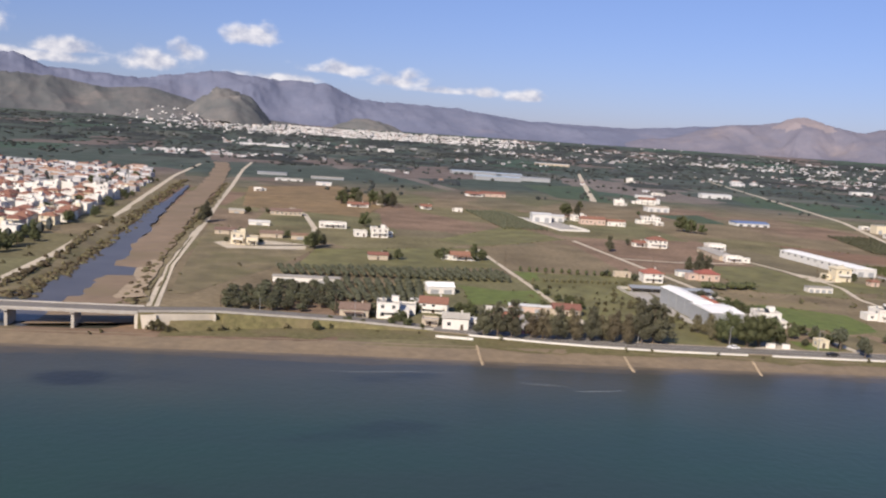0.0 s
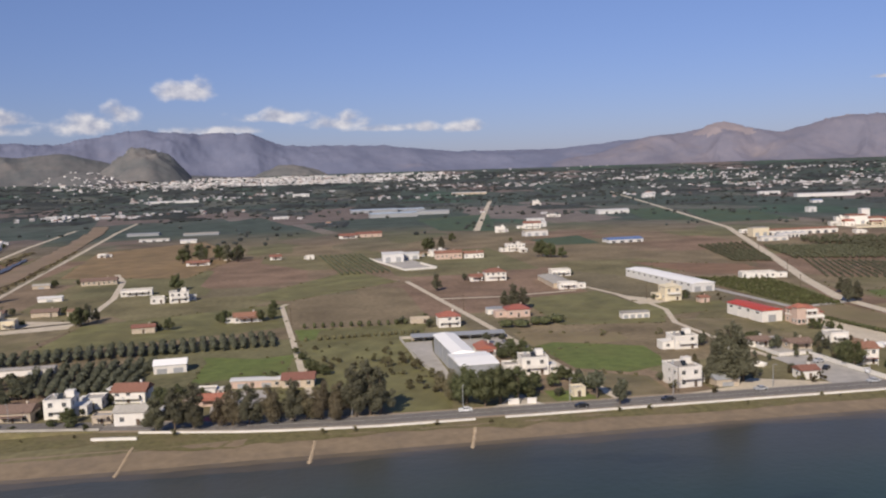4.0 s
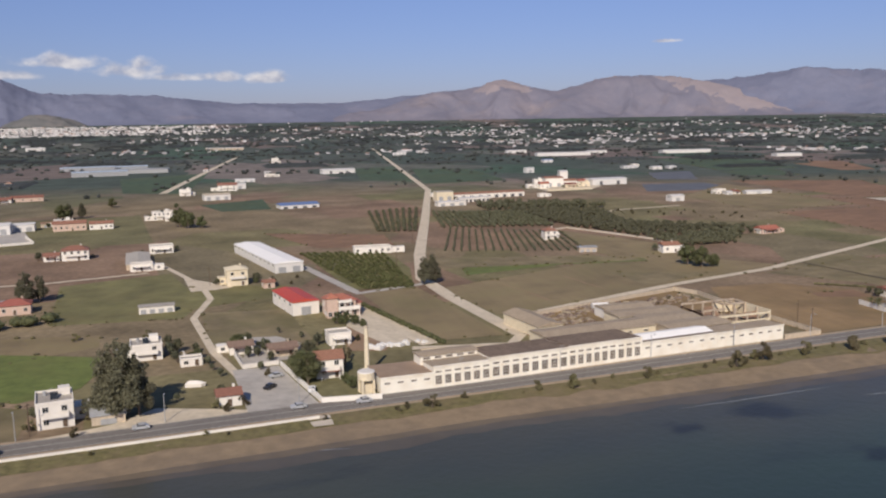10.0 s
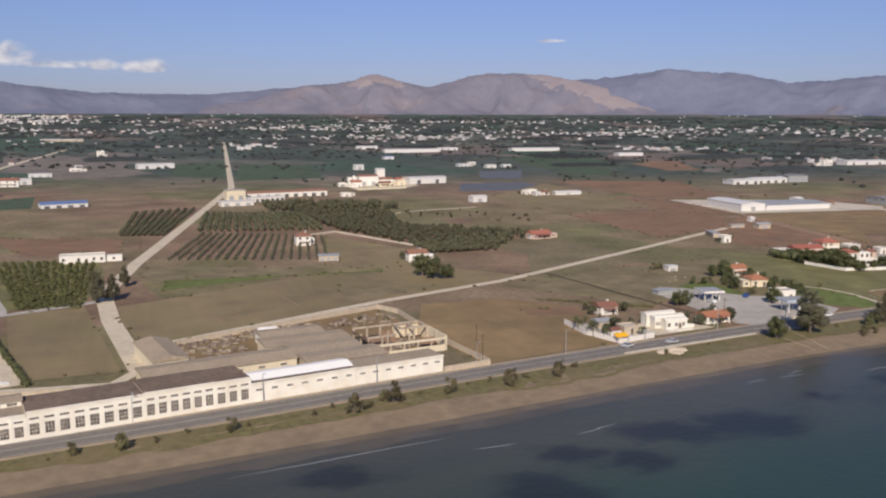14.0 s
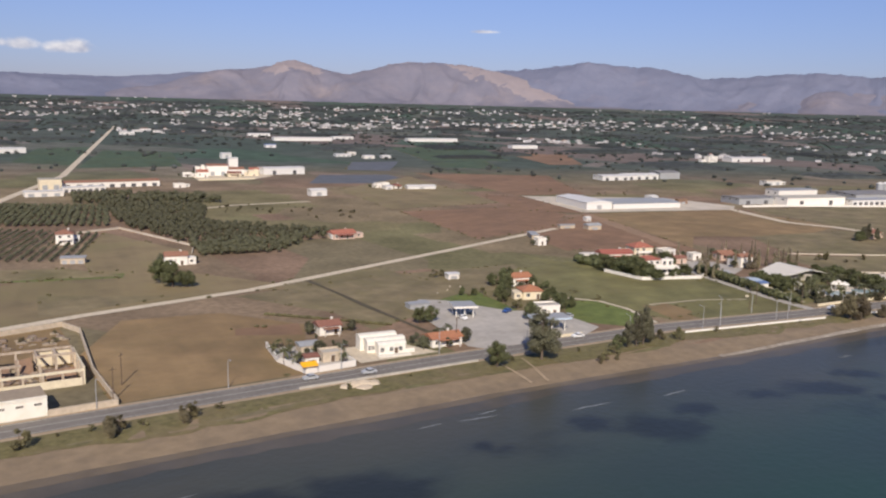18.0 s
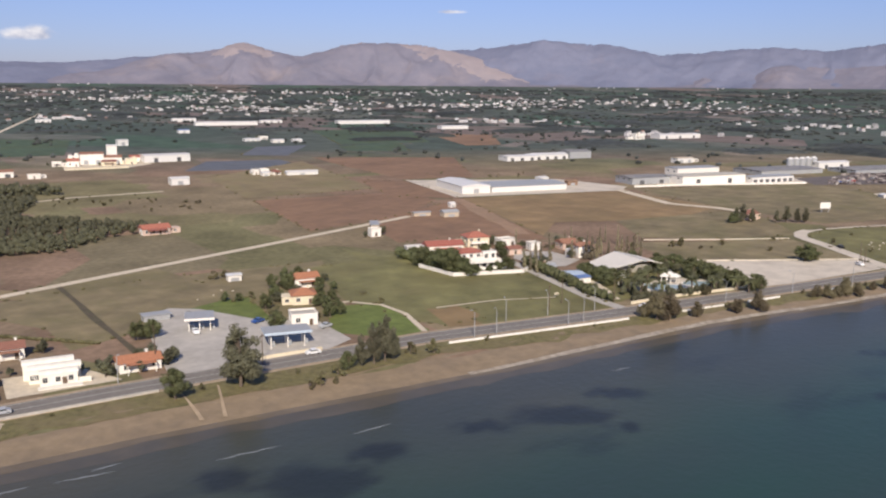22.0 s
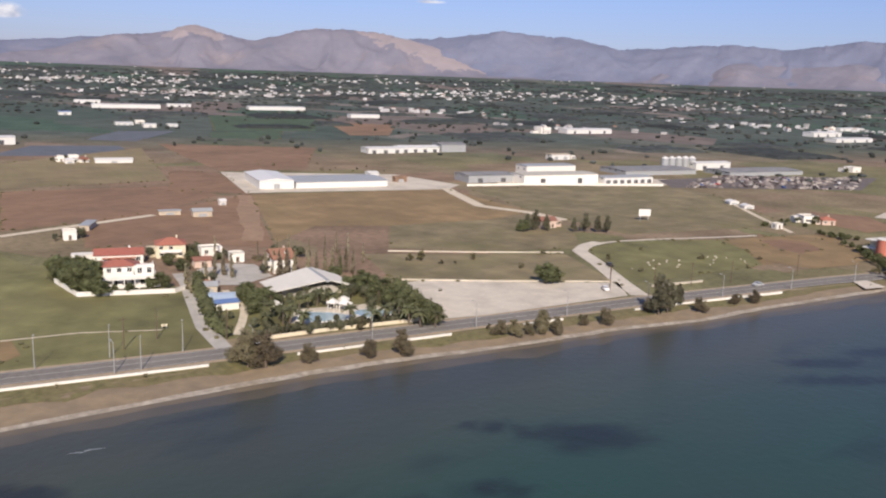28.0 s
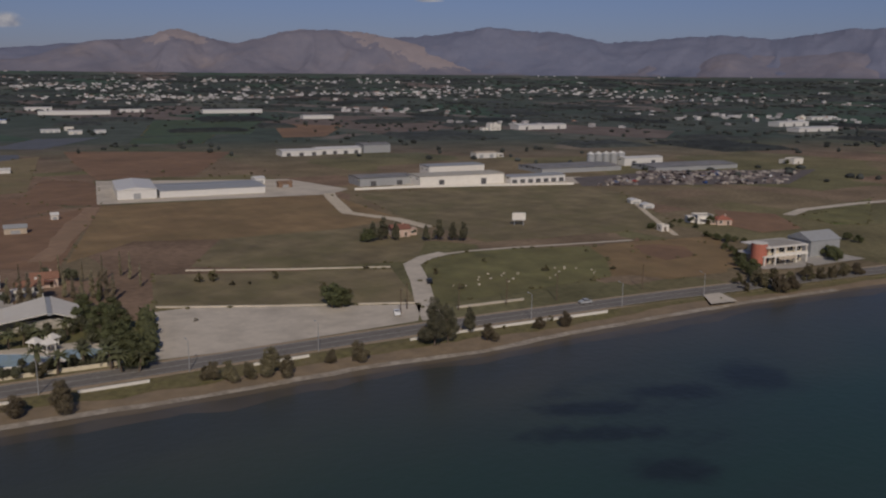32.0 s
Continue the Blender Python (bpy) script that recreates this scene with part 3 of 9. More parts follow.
# ---- shore, roads, river ----
def shore_strip(name, lo, hi, mats, lift, label, x0=-400, x1=1300):
    xs = np.arange(x0, x1 + 1, 5.0)
    base = np.interp(xs, [a for a, _ in SHORE], [b for _, b in SHORE])
    v, f = [], []
    rows = 5
    for i, (x, yb) in enumerate(zip(xs, base)):
        w = 1.6 * noise.noise((x * 0.03, lo, 0)) + 0.6 * noise.noise((x * 0.15, lo, 3))
        top = hi(x) if callable(hi) else hi
        for k in range(rows):
            y = yb + w + lo + (top - lo) * k / (rows - 1)
            v.append((x, y, float(land(x, y)) + lift))
    for i in range(len(xs) - 1):
        for k in range(rows - 1):
            a = i * rows + k
            f.append((a, a + rows, a + rows + 1, a + 1))
    return tagged(part(name, Build().add(v, f), mats), label, "beach", kind="structure")


def to_road(x):
    return lerp_table(ROAD, x) - lerp_table(SHORE, x) - 5.5


shore_strip("beach", -4.0, lambda x: max(4, min(15, to_road(x) * 0.72)), SAND, 0.04, "narrow beach of wet brown sand along the sea")

PEBBLE = material("shore_pebbles", (0.36, 0.315, 0.255), vary=0.35, scale=0.7, dirt=(0.225, 0.18, 0.125), dirt_scale=0.10, dirt_amount=1.0)
SHALLOW = material("ankle_deep_water", (0.17, 0.135, 0.092), rough=0.45, vary=0.12, scale=0.1, dirt=(0.12, 0.098, 0.07), dirt_scale=0.06, dirt_amount=0.8, spec=0.15)
WADING = material("knee_deep_water", (0.105, 0.090, 0.068), rough=0.4, vary=0.15, scale=0.08, dirt=(0.075, 0.07, 0.058), dirt_scale=0.05, dirt_amount=0.9, spec=0.2)


def shallows(mats, wide, z, label):
    """The sea's edge, where the sand shows through the water."""
    xs = np.arange(-400, 1300, 4.0)
    v, f = [], []
    for x in xs:
        y = lerp_table(SHORE, x)
        w = wide * (1 + 0.35 * noise.noise((x * 0.02, wide, 1)) + 0.25 * noise.noise((x * 0.09, wide, 4)) + 0.12 * noise.noise((x * 0.3, wide, 7)))
        v += [(x, y - w, z), (x, y + 3.0, z)]
    f = [(2 * i, 2 * i + 2, 2 * i + 3, 2 * i + 1) for i in range(len(xs) - 1)]
    tagged(part("shallows", Build().add(v, f), mats), label, "water", kind="structure")


shallows(SHALLOW, 3.2, -0.975, "thin clear water over brown sand")
shallows(WADING, 8.5, -0.987, "brownish shallow water over sand")
shore_strip("shore_stones", -0.7, 1.7, PEBBLE, 0.10, "pale band of pebbles and foam at the water's edge", 630, 985)


def verge():
    xs = np.arange(-52, 1250, 4.0)
    v, f = [], []
    for x in xs:
        yr, ys = lerp_table(ROAD, x) - 4.4, lerp_table(SHORE, x)
        y0 = ys + max(3.0, (yr - ys) * (0.48 + 0.26 * noise.noise((x * 0.02, 1, 0)) + 0.14 * noise.noise((x * 0.11, 5, 0))))
        for y in (y0, (y0 + yr) / 2, yr):
            v.append((x, y, max(float(land(x, y)), -0.6) + 0.09))
    for i in range(len(xs) - 1):
        for k in (0, 1):
            a = i * 3 + k
            f.append((a, a + 3, a + 4, a + 1))
    tagged(part("verge", Build().add(v, f), VERGE), "rough grass verge between beach and coast road", "grass", kind="structure")


verge()
ribbon("shoulder", ROAD[6:], 11.6, SANDDRY, 0.10, "gravel shoulder of the coast road", "road shoulder")
ribbon("coast_road", ROAD[6:], 8.6, ASPHALT, 0.16, "grey two-lane asphalt road along the beach", "road")
for s in (-3.7, 3.7):
    ribbon("road_marking", ROAD[6:], 0.22, PAINT, 0.18, "worn white edge line", "road marking", side=s)
ribbon("road_marking", ROAD[6:], 0.25, PAINT, 0.18, "white centre line", "road marking")

ribbon("dirt_lane", [(178, 600), (182, 539), (188.6, 436), (194.6, 328), (198, 287)], 3.4, GRAVEL, 0.12, "pale dirt lane between fields", "track")
ribbon("dirt_lane", [(98, 530), (95, 523), (98.9, 420), (101.2, 350), (103.5, 306)], 2.6, GRAVEL, 0.12, "pale dirt lane beside the olive grove", "track")
ribbon("dirt_lane", [(270, 560), (277, 530), (286, 470), (285, 436), (273, 401), (272, 347), (275, 309), (281, 288)], 2.8, GRAVEL, 0.12, "winding dirt lane to the farmhouses", "track")
ribbon("farm_road", [(988, 2237), (784, 1560), (587, 911), (480, 664), (410, 505), (383, 436), (377, 387), (373, 322)], 6.5, GRAVEL, 0.12, "long straight pale road running inland", "track")
ribbon("dirt_lane", [(379, 424), (345, 417), (341.6, 497)], 4.5, PAVING, 0.12, "concrete drive to the long hall", "track")
ribbon("dirt_lane", [(336, 395), (337, 360), (339.6, 324)], 7.0, GRAVEL, 0.12, "sandy drive beside a hedge", "track")
ribbon("dirt_lane", [(385, 347), (475.7, 368.7), (541, 379), (660, 416), (772, 452)], 4.6, GRAVEL, 0.12, "straight pale dirt track behind the factory", "track")
ribbon("dirt_lane", [(185, 515), (218, 510), (267, 517)], 3.0, GRAVEL, 0.12, "faint farm track", "track")
ribbon("levee_track", [(-128, 330), (-130, 364), (-131, 441), (-140, 576), (-157, 760), (-185, 1085), (-200, 1400)], 5.0, GRAVEL, 0.12, "pale track on the river's levee", "track")
ribbon("grass_strip", [(-62, 321), (-67, 369), (-72.8, 417), (-78.5, 521)], 0.9, VERGE, 0.17, "grass growing between the wheel tracks", "grass", waver=0.25)
ribbon("levee_track", [(-62, 321), (-72.8, 417), (-78.5, 521), (-82.5, 596), (-92, 745), (-103, 950), (-125, 1300), (-134, 1540)], 4.6, GRAVEL, 0.12, "pale track on the river's levee", "track")
ribbon("dirt_lane", [(-30, 740), (-16.8, 689), (-7.6, 596), (-8.3, 509), (-45, 498)], 4.0, GRAVEL, 0.12, "dirt lane to the farm", "track")
ribbon("dirt_lane", [(970, 470), (962, 455), (938.6, 402), (947, 372), (946, 344)], 7.0, GRAVEL, 0.12, "pale dirt road to the depot", "track")
ribbon("dirt_lane", [(851, 222), (862, 240), (877, 262), (891, 285), (903, 292), (914, 294)], 6.5, PALELOT, 0.12, "curving pale gravel road off the coast road", "track")
ribbon("dirt_lane", [(908, 293), (925, 291), (944, 285.5), (972, 275), (997, 266.5)], 2.4, PALELOT, 0.115, "thin pale path between pastures", "track", waver=0.4)
ribbon("dirt_lane", [(734, 330), (731, 317), (714.4, 265), (710.9, 244)], 4.5, PAVING, 0.12, "paved lane between hedge and pasture", "track")
ribbon("dirt_lane", [(634, 308), (642, 306), (649, 296), (649, 282), (642, 262)], 1.8, GRAVEL, 0.12, "curving footpath through grass", "track")
ribbon("dirt_lane", [(328, 1032), (460, 1520), (594, 2009)], 8.0, GRAVEL, 0.12, "distant pale farm road", "track")
ribbon("dirt_lane", [(1118, 262), (1142, 267), (1189, 261), (1300, 235)], 6.0, PALELOT, 0.12, "pale track round a green field", "track")
ribbon("dirt_lane", [(1102, 352), (1060, 306), (1022, 262)], 3.0, GRAVEL, 0.12, "farm track along a ditch", "track")
ribbon("dirt_lane", [(560, 610), (640, 640), (700, 640)], 4.0, GRAVEL, 0.12, "farm track among scrub", "track")

# river
RIVER = material("river_water", (0.10, 0.092, 0.088), rough=0.35, vary=0.2, scale=0.05, spec=0.32)
ribbon("river", [(-94, 296), (-93, 333), (-98, 390), (-102, 446), (-111, 505), (-122, 610), (-131, 720), (-137, 812), (-146, 940)], lambda u: float(np.interp(u, [0, 0.05, 0.15, 0.23, 0.32, 0.48, 0.66, 0.8, 1], [34, 32, 26, 22, 17, 12, 8, 5, 2])), RIVER, 0.92, "still blue-grey river in its bed", "water", waver=3.0)
ribbon("river_bed", [(-80, 292), (-84, 333), (-89, 415), (-101, 576), (-112, 700), (-128, 988), (-160, 1350), (-180, 1480)], lambda u: float(np.interp(u, [0, 0.1, 0.25, 0.5, 1], [30, 21, 19, 24, 22])), SOIL["silt"], 0.86, "brown silt bed beside the river", "river bed", waver=4.0)
ribbon("river_bed", [(-74, 338), (-80, 400), (-86, 455), (-94, 520)], lambda u: 13 - 9 * u, SANDDRY, 0.90, "pale gravel bar in the river bed", "river bed", waver=3.0)
for line, w in (([(-121, 335), (-118, 400), (-127, 505), (-136, 600), (-150, 760), (-168, 1000)], 9.0), ([(-69, 330), (-78, 415), (-86, 560), (-97, 760), (-112, 1000)], 7.0)):
    ribbon("river_bank", line, w, SOIL["dry"], 0.35, "grassy slope of the river levee", "bank", waver=2.0)

field("grass", [(100, 430), (149, 411), (148, 306), (144, 286), (126, 293), (104, 377)], "rough olive-green grass lot with scrub", 0.0200)
field("green", [(100, 446), (161, 438), (158, 420), (102, 419)], "narrow strip of bright green crop", 0.0211)
field("green", [(62, 397), (93, 382), (97, 352), (69, 361)], "bright green lawn", 0.0222)
field("dry", [(197, 326), (219, 311), (216, 287), (198, 288)], "dry weedy end of a field", 0.0233)
field("olive", [(195, 402), (239, 390), (238, 372), (196, 360)], "bare brown strip of a field", 0.0244)
field("grass", [(283, 471), (323, 451), (320, 430), (274, 418)], "green grass patch beside a house", 0.0255)
field("grass", [(226, 499), (277, 510), (281, 428), (269, 403), (222, 414)], "pasture with dry tufts", 0.0266)
field("dry", [(277, 410), (309, 401), (306, 349), (284, 333), (272, 347)], "dry field behind houses", 0.0277)
field("olive", [(346, 417), (373, 418), (368, 324), (340, 328)], "ploughed brown field", 0.0288)
field("olive", [(380, 410), (519, 448), (565, 371), (541, 378), (477, 371), (393, 350), (380, 353)], "ploughed brown field behind the factory", 0.0299)
field("green", [(405, 434), (461, 438), (506, 426), (512, 442), (453, 461), (413, 457)], "strip of green young crop", 0.0310)
field("dry", [(406, 491), (491, 456), (508, 429), (407, 456)], "dry stubble strip", 0.0321)
field("olive", [(531, 553), (551, 472), (529, 431), (496, 437), (504, 490)], "brown field beside the olive grove", 0.0332)
field("brown", [(486, 356), (518, 350), (536, 322), (520, 288), (514, 274), (462, 276), (465, 322)], "brown ploughed field beside the coast road", 0.0343)
field("red", [(514, 327), (535, 324), (530, 310), (511, 320)], "bare red soil patch", 0.0354)
field("dry", [(470, 408), (513, 383), (464, 373)], "dry field along the track", 0.0365)
field("dry", [(532, 372), (604, 379), (670, 372), (631, 283), (579, 314), (552, 304), (552, 330)], "dry pasture behind the filling station", 0.0376)
field("dry", [(560, 390), (609, 398), (614, 360), (585, 330), (549, 351)], "dry pasture", 0.0387)
field("grass", [(659, 362), (727, 366), (726, 310), (720, 251), (651, 262), (642, 307)], "green pasture beside the villa", 0.0398)
field("green", [(594, 328), (611, 334), (616, 322), (607, 300), (595, 304)], "bright green lawn by the filling station", 0.0409)
field("green", [(633, 305), (650, 298), (644, 262), (630, 263), (619, 277)], "green meadow with a footpath", 0.0420)
field("grass", [(659, 352), (704, 368), (695, 310), (723, 302), (710, 247), (665, 255), (646, 272)], "green pasture beside the villa", 0.0431)
field("green", [(667, 277), (709, 270), (710, 247), (671, 254)], "mown green meadow", 0.0442)
field("brown", [(658, 283), (670, 275), (664, 256), (651, 261)], "bare trampled soil", 0.0453)
field("grass", [(691, 393), (698, 328), (707, 306), (724, 304), (711, 247), (661, 257)], "green pasture beside the lane", 0.0464)
field("brown", [(846, 496), (968, 467), (950, 373), (883, 359), (825, 390), (790, 363)], "bare brown field before the depot", 0.0475)
field("red", [(738, 445), (844, 496), (784, 352), (752, 384), (720, 388)], "red ploughed field", 0.0486)
field("red", [(729, 563), (819, 549), (830, 503), (770, 455), (702, 440)], "red-brown ploughed land", 0.0497)
field("red", [(923, 835), (1045, 756), (942, 599), (881, 612), (900, 728)], "red-brown ploughed land", 0.0508)
field("dark", [(1180, 1295), (1361, 1290), (1170, 964), (1048, 986)], "dark green field", 0.0519)
field("dark", [(1030, 962), (1128, 971), (1061, 856), (999, 886)], "dark crop field", 0.0530)
field("red", [(1293, 1144), (1350, 1046), (1219, 878), (1170, 888)], "red ploughed field", 0.0541)
field("dry", [(982, 461), (1126, 418), (1115, 369), (1043, 274), (942, 301), (955, 382)], "dry pasture beyond the curving road", 0.0552)
field("dry", [(856, 374), (936, 360), (936, 331), (896, 289), (849, 308), (824, 330)], "dry grassland", 0.0563)
field("dry", [(808, 326), (881, 284), (859, 239), (792, 282)], "dry rough grass beside the gravel lot", 0.0574)
field("grass", [(900, 287), (933, 290), (977, 266), (936, 227), (858, 235), (880, 265)], "green field inside the bend of the road", 0.0585)
field("brown", [(981, 268), (1034, 251), (994, 205), (936, 227)], "brown ploughed field", 0.0596)
field("red", [(1004, 270), (982, 232), (967, 230), (981, 254)], "reddish tilled strip", 0.0607)
field("green", [(1122, 257), (1177, 256), (1120, 227), (1110, 233)], "green field", 0.0618)
field("dark", [(344, 873), (408, 903), (394, 802), (352, 804)], "dark green field", 0.0629)
field("dark", [(303, 1326), (432, 1390), (351, 1018), (289, 1057)], "dull green field", 0.0640)
field("blue", [(764, 767), (822, 748), (869, 750), (884, 826), (816, 846)], "field under blue-grey netting", 0.0651)
field("blue", [(941, 1000), (1006, 994), (914, 869), (875, 898)], "field under blue-grey netting", 0.0662)
field("dark", [(649, 1354), (729, 1385), (623, 1031), (574, 1099)], "dark green citrus field", 0.0673)
field("dark", [(722, 1298), (796, 1239), (725, 988), (620, 1002)], "dark green citrus field", 0.0684)
field("red", [(352, 642), (422, 595), (409, 540), (366, 557)], "red-brown ploughed field", 0.0695)
field("brown", [(-86, 964), (13, 1048), (61, 842), (28, 690), (-70, 732)], "brown ploughed field", 0.0706)
field("dry", [(-79, 598), (-5, 498), (-21, 432), (-54, 350), (-61, 349)], "dry grassland beside the levee", 0.0717)
field("grass", [(-5, 498), (98, 533), (97, 455), (-15, 424)], "grass field with trees", 0.0728)
field("green", [(64, 382), (103, 390), (103, 363), (61, 349)], "green lawn by the olive grove", 0.0739)
field("grass", [(112, 441), (168, 446), (151, 408), (107, 406)], "green strip beside the lane", 0.0750)
field("grass", [(98, 382), (145, 392), (144, 320), (90, 303)], "rough green scrubland", 0.0761)
field("grass", [(73, 566), (148, 684), (173, 604), (99, 542)], "light green field", 0.0772)
field("red", [(853, 634), (876, 602), (846, 496), (811, 530)], "red-brown ploughed land beside the depot", 0.0783)
field("grass", [(352, 545), (397, 526), (389, 467), (371, 416), (345, 426)], "grassy ground of the plantation", 0.0794)
field("green", [(196.5, 372), (206, 377), (220, 369), (238, 358), (236, 338), (231, 325), (215, 318), (199, 330)], "green crop in a long field", 0.0805)
field("red", [(1102, 296), (1107, 286), (1116, 268), (1086, 237), (1060, 242), (1065, 265)], "red-brown tilled plot behind the villa", 0.0816)
field("red", [(987, 258.5), (999, 254), (1003, 244), (991, 230), (974, 232), (978, 246)], "reddish bare earth in a field", 0.0849)
field("brown", [(969.7, 267), (995.7, 264.5), (1020, 253), (1009.6, 227), (975, 205.8), (949, 211.7), (944, 224), (957, 246)], "dry brownish field by the coast", 0.0838)
field("grass", [(1116, 256), (1222, 267), (1121, 222), (1114, 237)], "green field inside a bend of the track", 0.0849)
field("brown", [(656, 276), (669, 282), (668, 267), (655, 258)], "bare sandy patch in a pasture", 0.0860)
field("green", [(594, 325), (618, 333), (611, 299), (598, 292), (590, 310)], "green lawn behind the forecourt", 0.0871)
field("olive", [(761, 709), (894, 800), (829, 575), (731, 575)], "brown grazing land", 0.0882)
# ---- trees ----
def leaf_cloud(rng, blobs, count, size, flat=0.8):
    """Many small leaf clumps, each a bent pair of triangles, spread through round masses with an uneven outline."""
    v, f = [], []
    vol = np.array([b[3] * b[3] * b[4] for b in blobs])
    for i in rng.choice(len(blobs), count, p=vol / vol.sum()):
        x, y, z, r, h = blobs[i]
        d = rng.normal(size=3)
        d /= np.linalg.norm(d) + 1e-6
        k = rng.uniform(0.25, 1.0) ** 0.4 * rng.uniform(0.85, 1.12)
        c = np.array([x + d[0] * r * k, y + d[1] * r * k, z + d[2] * h * k])
        n = d + rng.normal(size=3) * 0.7
        n /= np.linalg.norm(n) + 1e-6
        a = np.cross(n, rng.normal(size=3))
        a /= np.linalg.norm(a) + 1e-6
        b = np.cross(n, a)
        s = size * rng.uniform(0.6, 1.4)
        o = len(v)
        v += [tuple(c + a * s), tuple(c + b * s * flat + n * s * 0.25), tuple(c - a * s), tuple(c - b * s * flat + n * s * 0.2)]
        f += [(o, o + 1, o + 2), (o, o + 2, o + 3)]
    return v, f


def core(rng, blobs, k=0.72):
    """Dim inner masses of twigs that close the crown."""
    b = Build()
    for x, y, z, r, h in blobs:
        v, f = [(x, y, z - h * k)], []
        rows = ((-0.5, 0.85), (0.15, 1.0), (0.65, 0.7))
        for e, w in rows:
            v += [(x + r * k * w * math.cos(a * 1.0472) * rng.uniform(0.75, 1.15), y + r * k * w * math.sin(a * 1.0472) * rng.uniform(0.75, 1.15), z + h * k * e) for a in range(6)]
        v.append((x, y, z + h * k))
        f += [(0, 1 + (a + 1) % 6, 1 + a) for a in range(6)]
        for q in (0, 1):
            f += [(1 + 6 * q + a, 1 + 6 * q + (a + 1) % 6, 7 + 6 * q + (a + 1) % 6, 7 + 6 * q + a) for a in range(6)]
        f += [(13 + a, 13 + (a + 1) % 6, 19) for a in range(6)]
        b.add(v, f)
    return b


KINDS = {
    # shape of the crown for a tree one metre tall: blobs, their spread, lowest and highest, radius, leaves, leaf size
    "euc": (30, 0.235, 0.22, 0.90, 0.122, 8000, 0.0135, "tall eucalyptus with a ragged grey-green crown"),
    "pine": (18, 0.30, 0.26, 0.84, 0.18, 4000, 0.019, "dark green pine with a broad dense crown"),
    "olive": (7, 0.20, 0.45, 0.78, 0.21, 420, 0.05, "grey-green olive tree with a round crown"),
    "citrus": (6, 0.18, 0.42, 0.74, 0.25, 420, 0.05, "small round dark green citrus tree"),
    "autumn": (24, 0.27, 0.24, 0.86, 0.155, 6000, 0.016, "shore tree with brownish turning leaves"),
    "poplar": (16, 0.04, 0.12, 0.95, 0.07, 1400, 0.020, "slim upright poplar with thin yellowing leaves"),
    "scrub": (11, 0.36, 0.18, 0.82, 0.17, 520, 0.05, "low ragged bush of dry scrub"),
    "cypress": (7, 0.02, 0.14, 0.84, 0.10, 500, 0.03, "narrow dark green cypress"),
}
VARIANTS = {}


def tree_model(kind, seed):
    rng = np.random.default_rng(seed)
    n, spread, lo, hi, rad, leaves, size, label = KINDS[kind]
    blobs = []
    for i in range(n):
        u = i / max(1, n - 1)
        z = lo + (hi - lo) * u
        taper = (1.0 - 0.55 * u) if kind not in ("olive", "citrus", "scrub", "pine") else 1.0 - 0.7 * max(0, u - 0.5)
        a, k = rng.uniform(0, 6.28), spread * taper * rng.uniform(0.35, 1.1)
        r = rad * taper * rng.uniform(0.75, 1.25)
        blobs.append((k * math.cos(a), k * math.sin(a), z, r, min(r * rng.uniform(0.8, 1.2), 1 - z if z < 0.93 else 0.07)))
    t = Build()
    w = 0.022 if kind in ("euc", "poplar", "cypress") else 0.035
    t.tube(0, 0, -0.02, hi * 0.75, w, w * 0.35, 7)
    for x, y, z, r, h in blobs[::2]:
        s = max(0.12, z - 0.22)
        t.tube(0, 0, s, z, w * 0.5, w * 0.18, 5, 0, x, y)
    leafy = LEAF["pine"] if kind == "cypress" else LEAF[kind]
    crown = core(rng, blobs, 0.42 if kind in ("scrub", "autumn", "euc", "poplar") else 0.65)
    crown.add(*leaf_cloud(rng, blobs, leaves, size))
    return t.mesh("trunk", BARK), crown.mesh("crown", leafy), label


def tree(kind, x, y, h, spread=1.0, group="", z=None):
    """A tree h metres high; a few grown models of each kind, turned and scaled."""
    seed = int(abs(x * 13 + y * 7)) % 4
    key = (kind, seed)
    if key not in VARIANTS:
        VARIANTS[key] = tree_model(kind, 31 + seed * 17 + sum(map(ord, kind)))
    trunk, crown, label = VARIANTS[key]
    at = Matrix.LocRotScale((x, y, float(land(x, y)) if z is None else z), Euler((0, 0, (x * 3.7 + y) % 6.28)), (h * spread, h * spread, h))
    name = {"scrub": "bush", "poplar": "poplar_tree", "euc": "eucalyptus_tree", "pine": "pine_tree", "olive": "olive_tree", "citrus": "citrus_tree", "autumn": "shore_tree", "cypress": "cypress_tree"}[kind]
    ob = thing(name, at, label, "bush" if kind == "scrub" else "tree", group)
    part("trunk", trunk, BARK, ob)
    part("crown", crown, None, ob)
    return ob


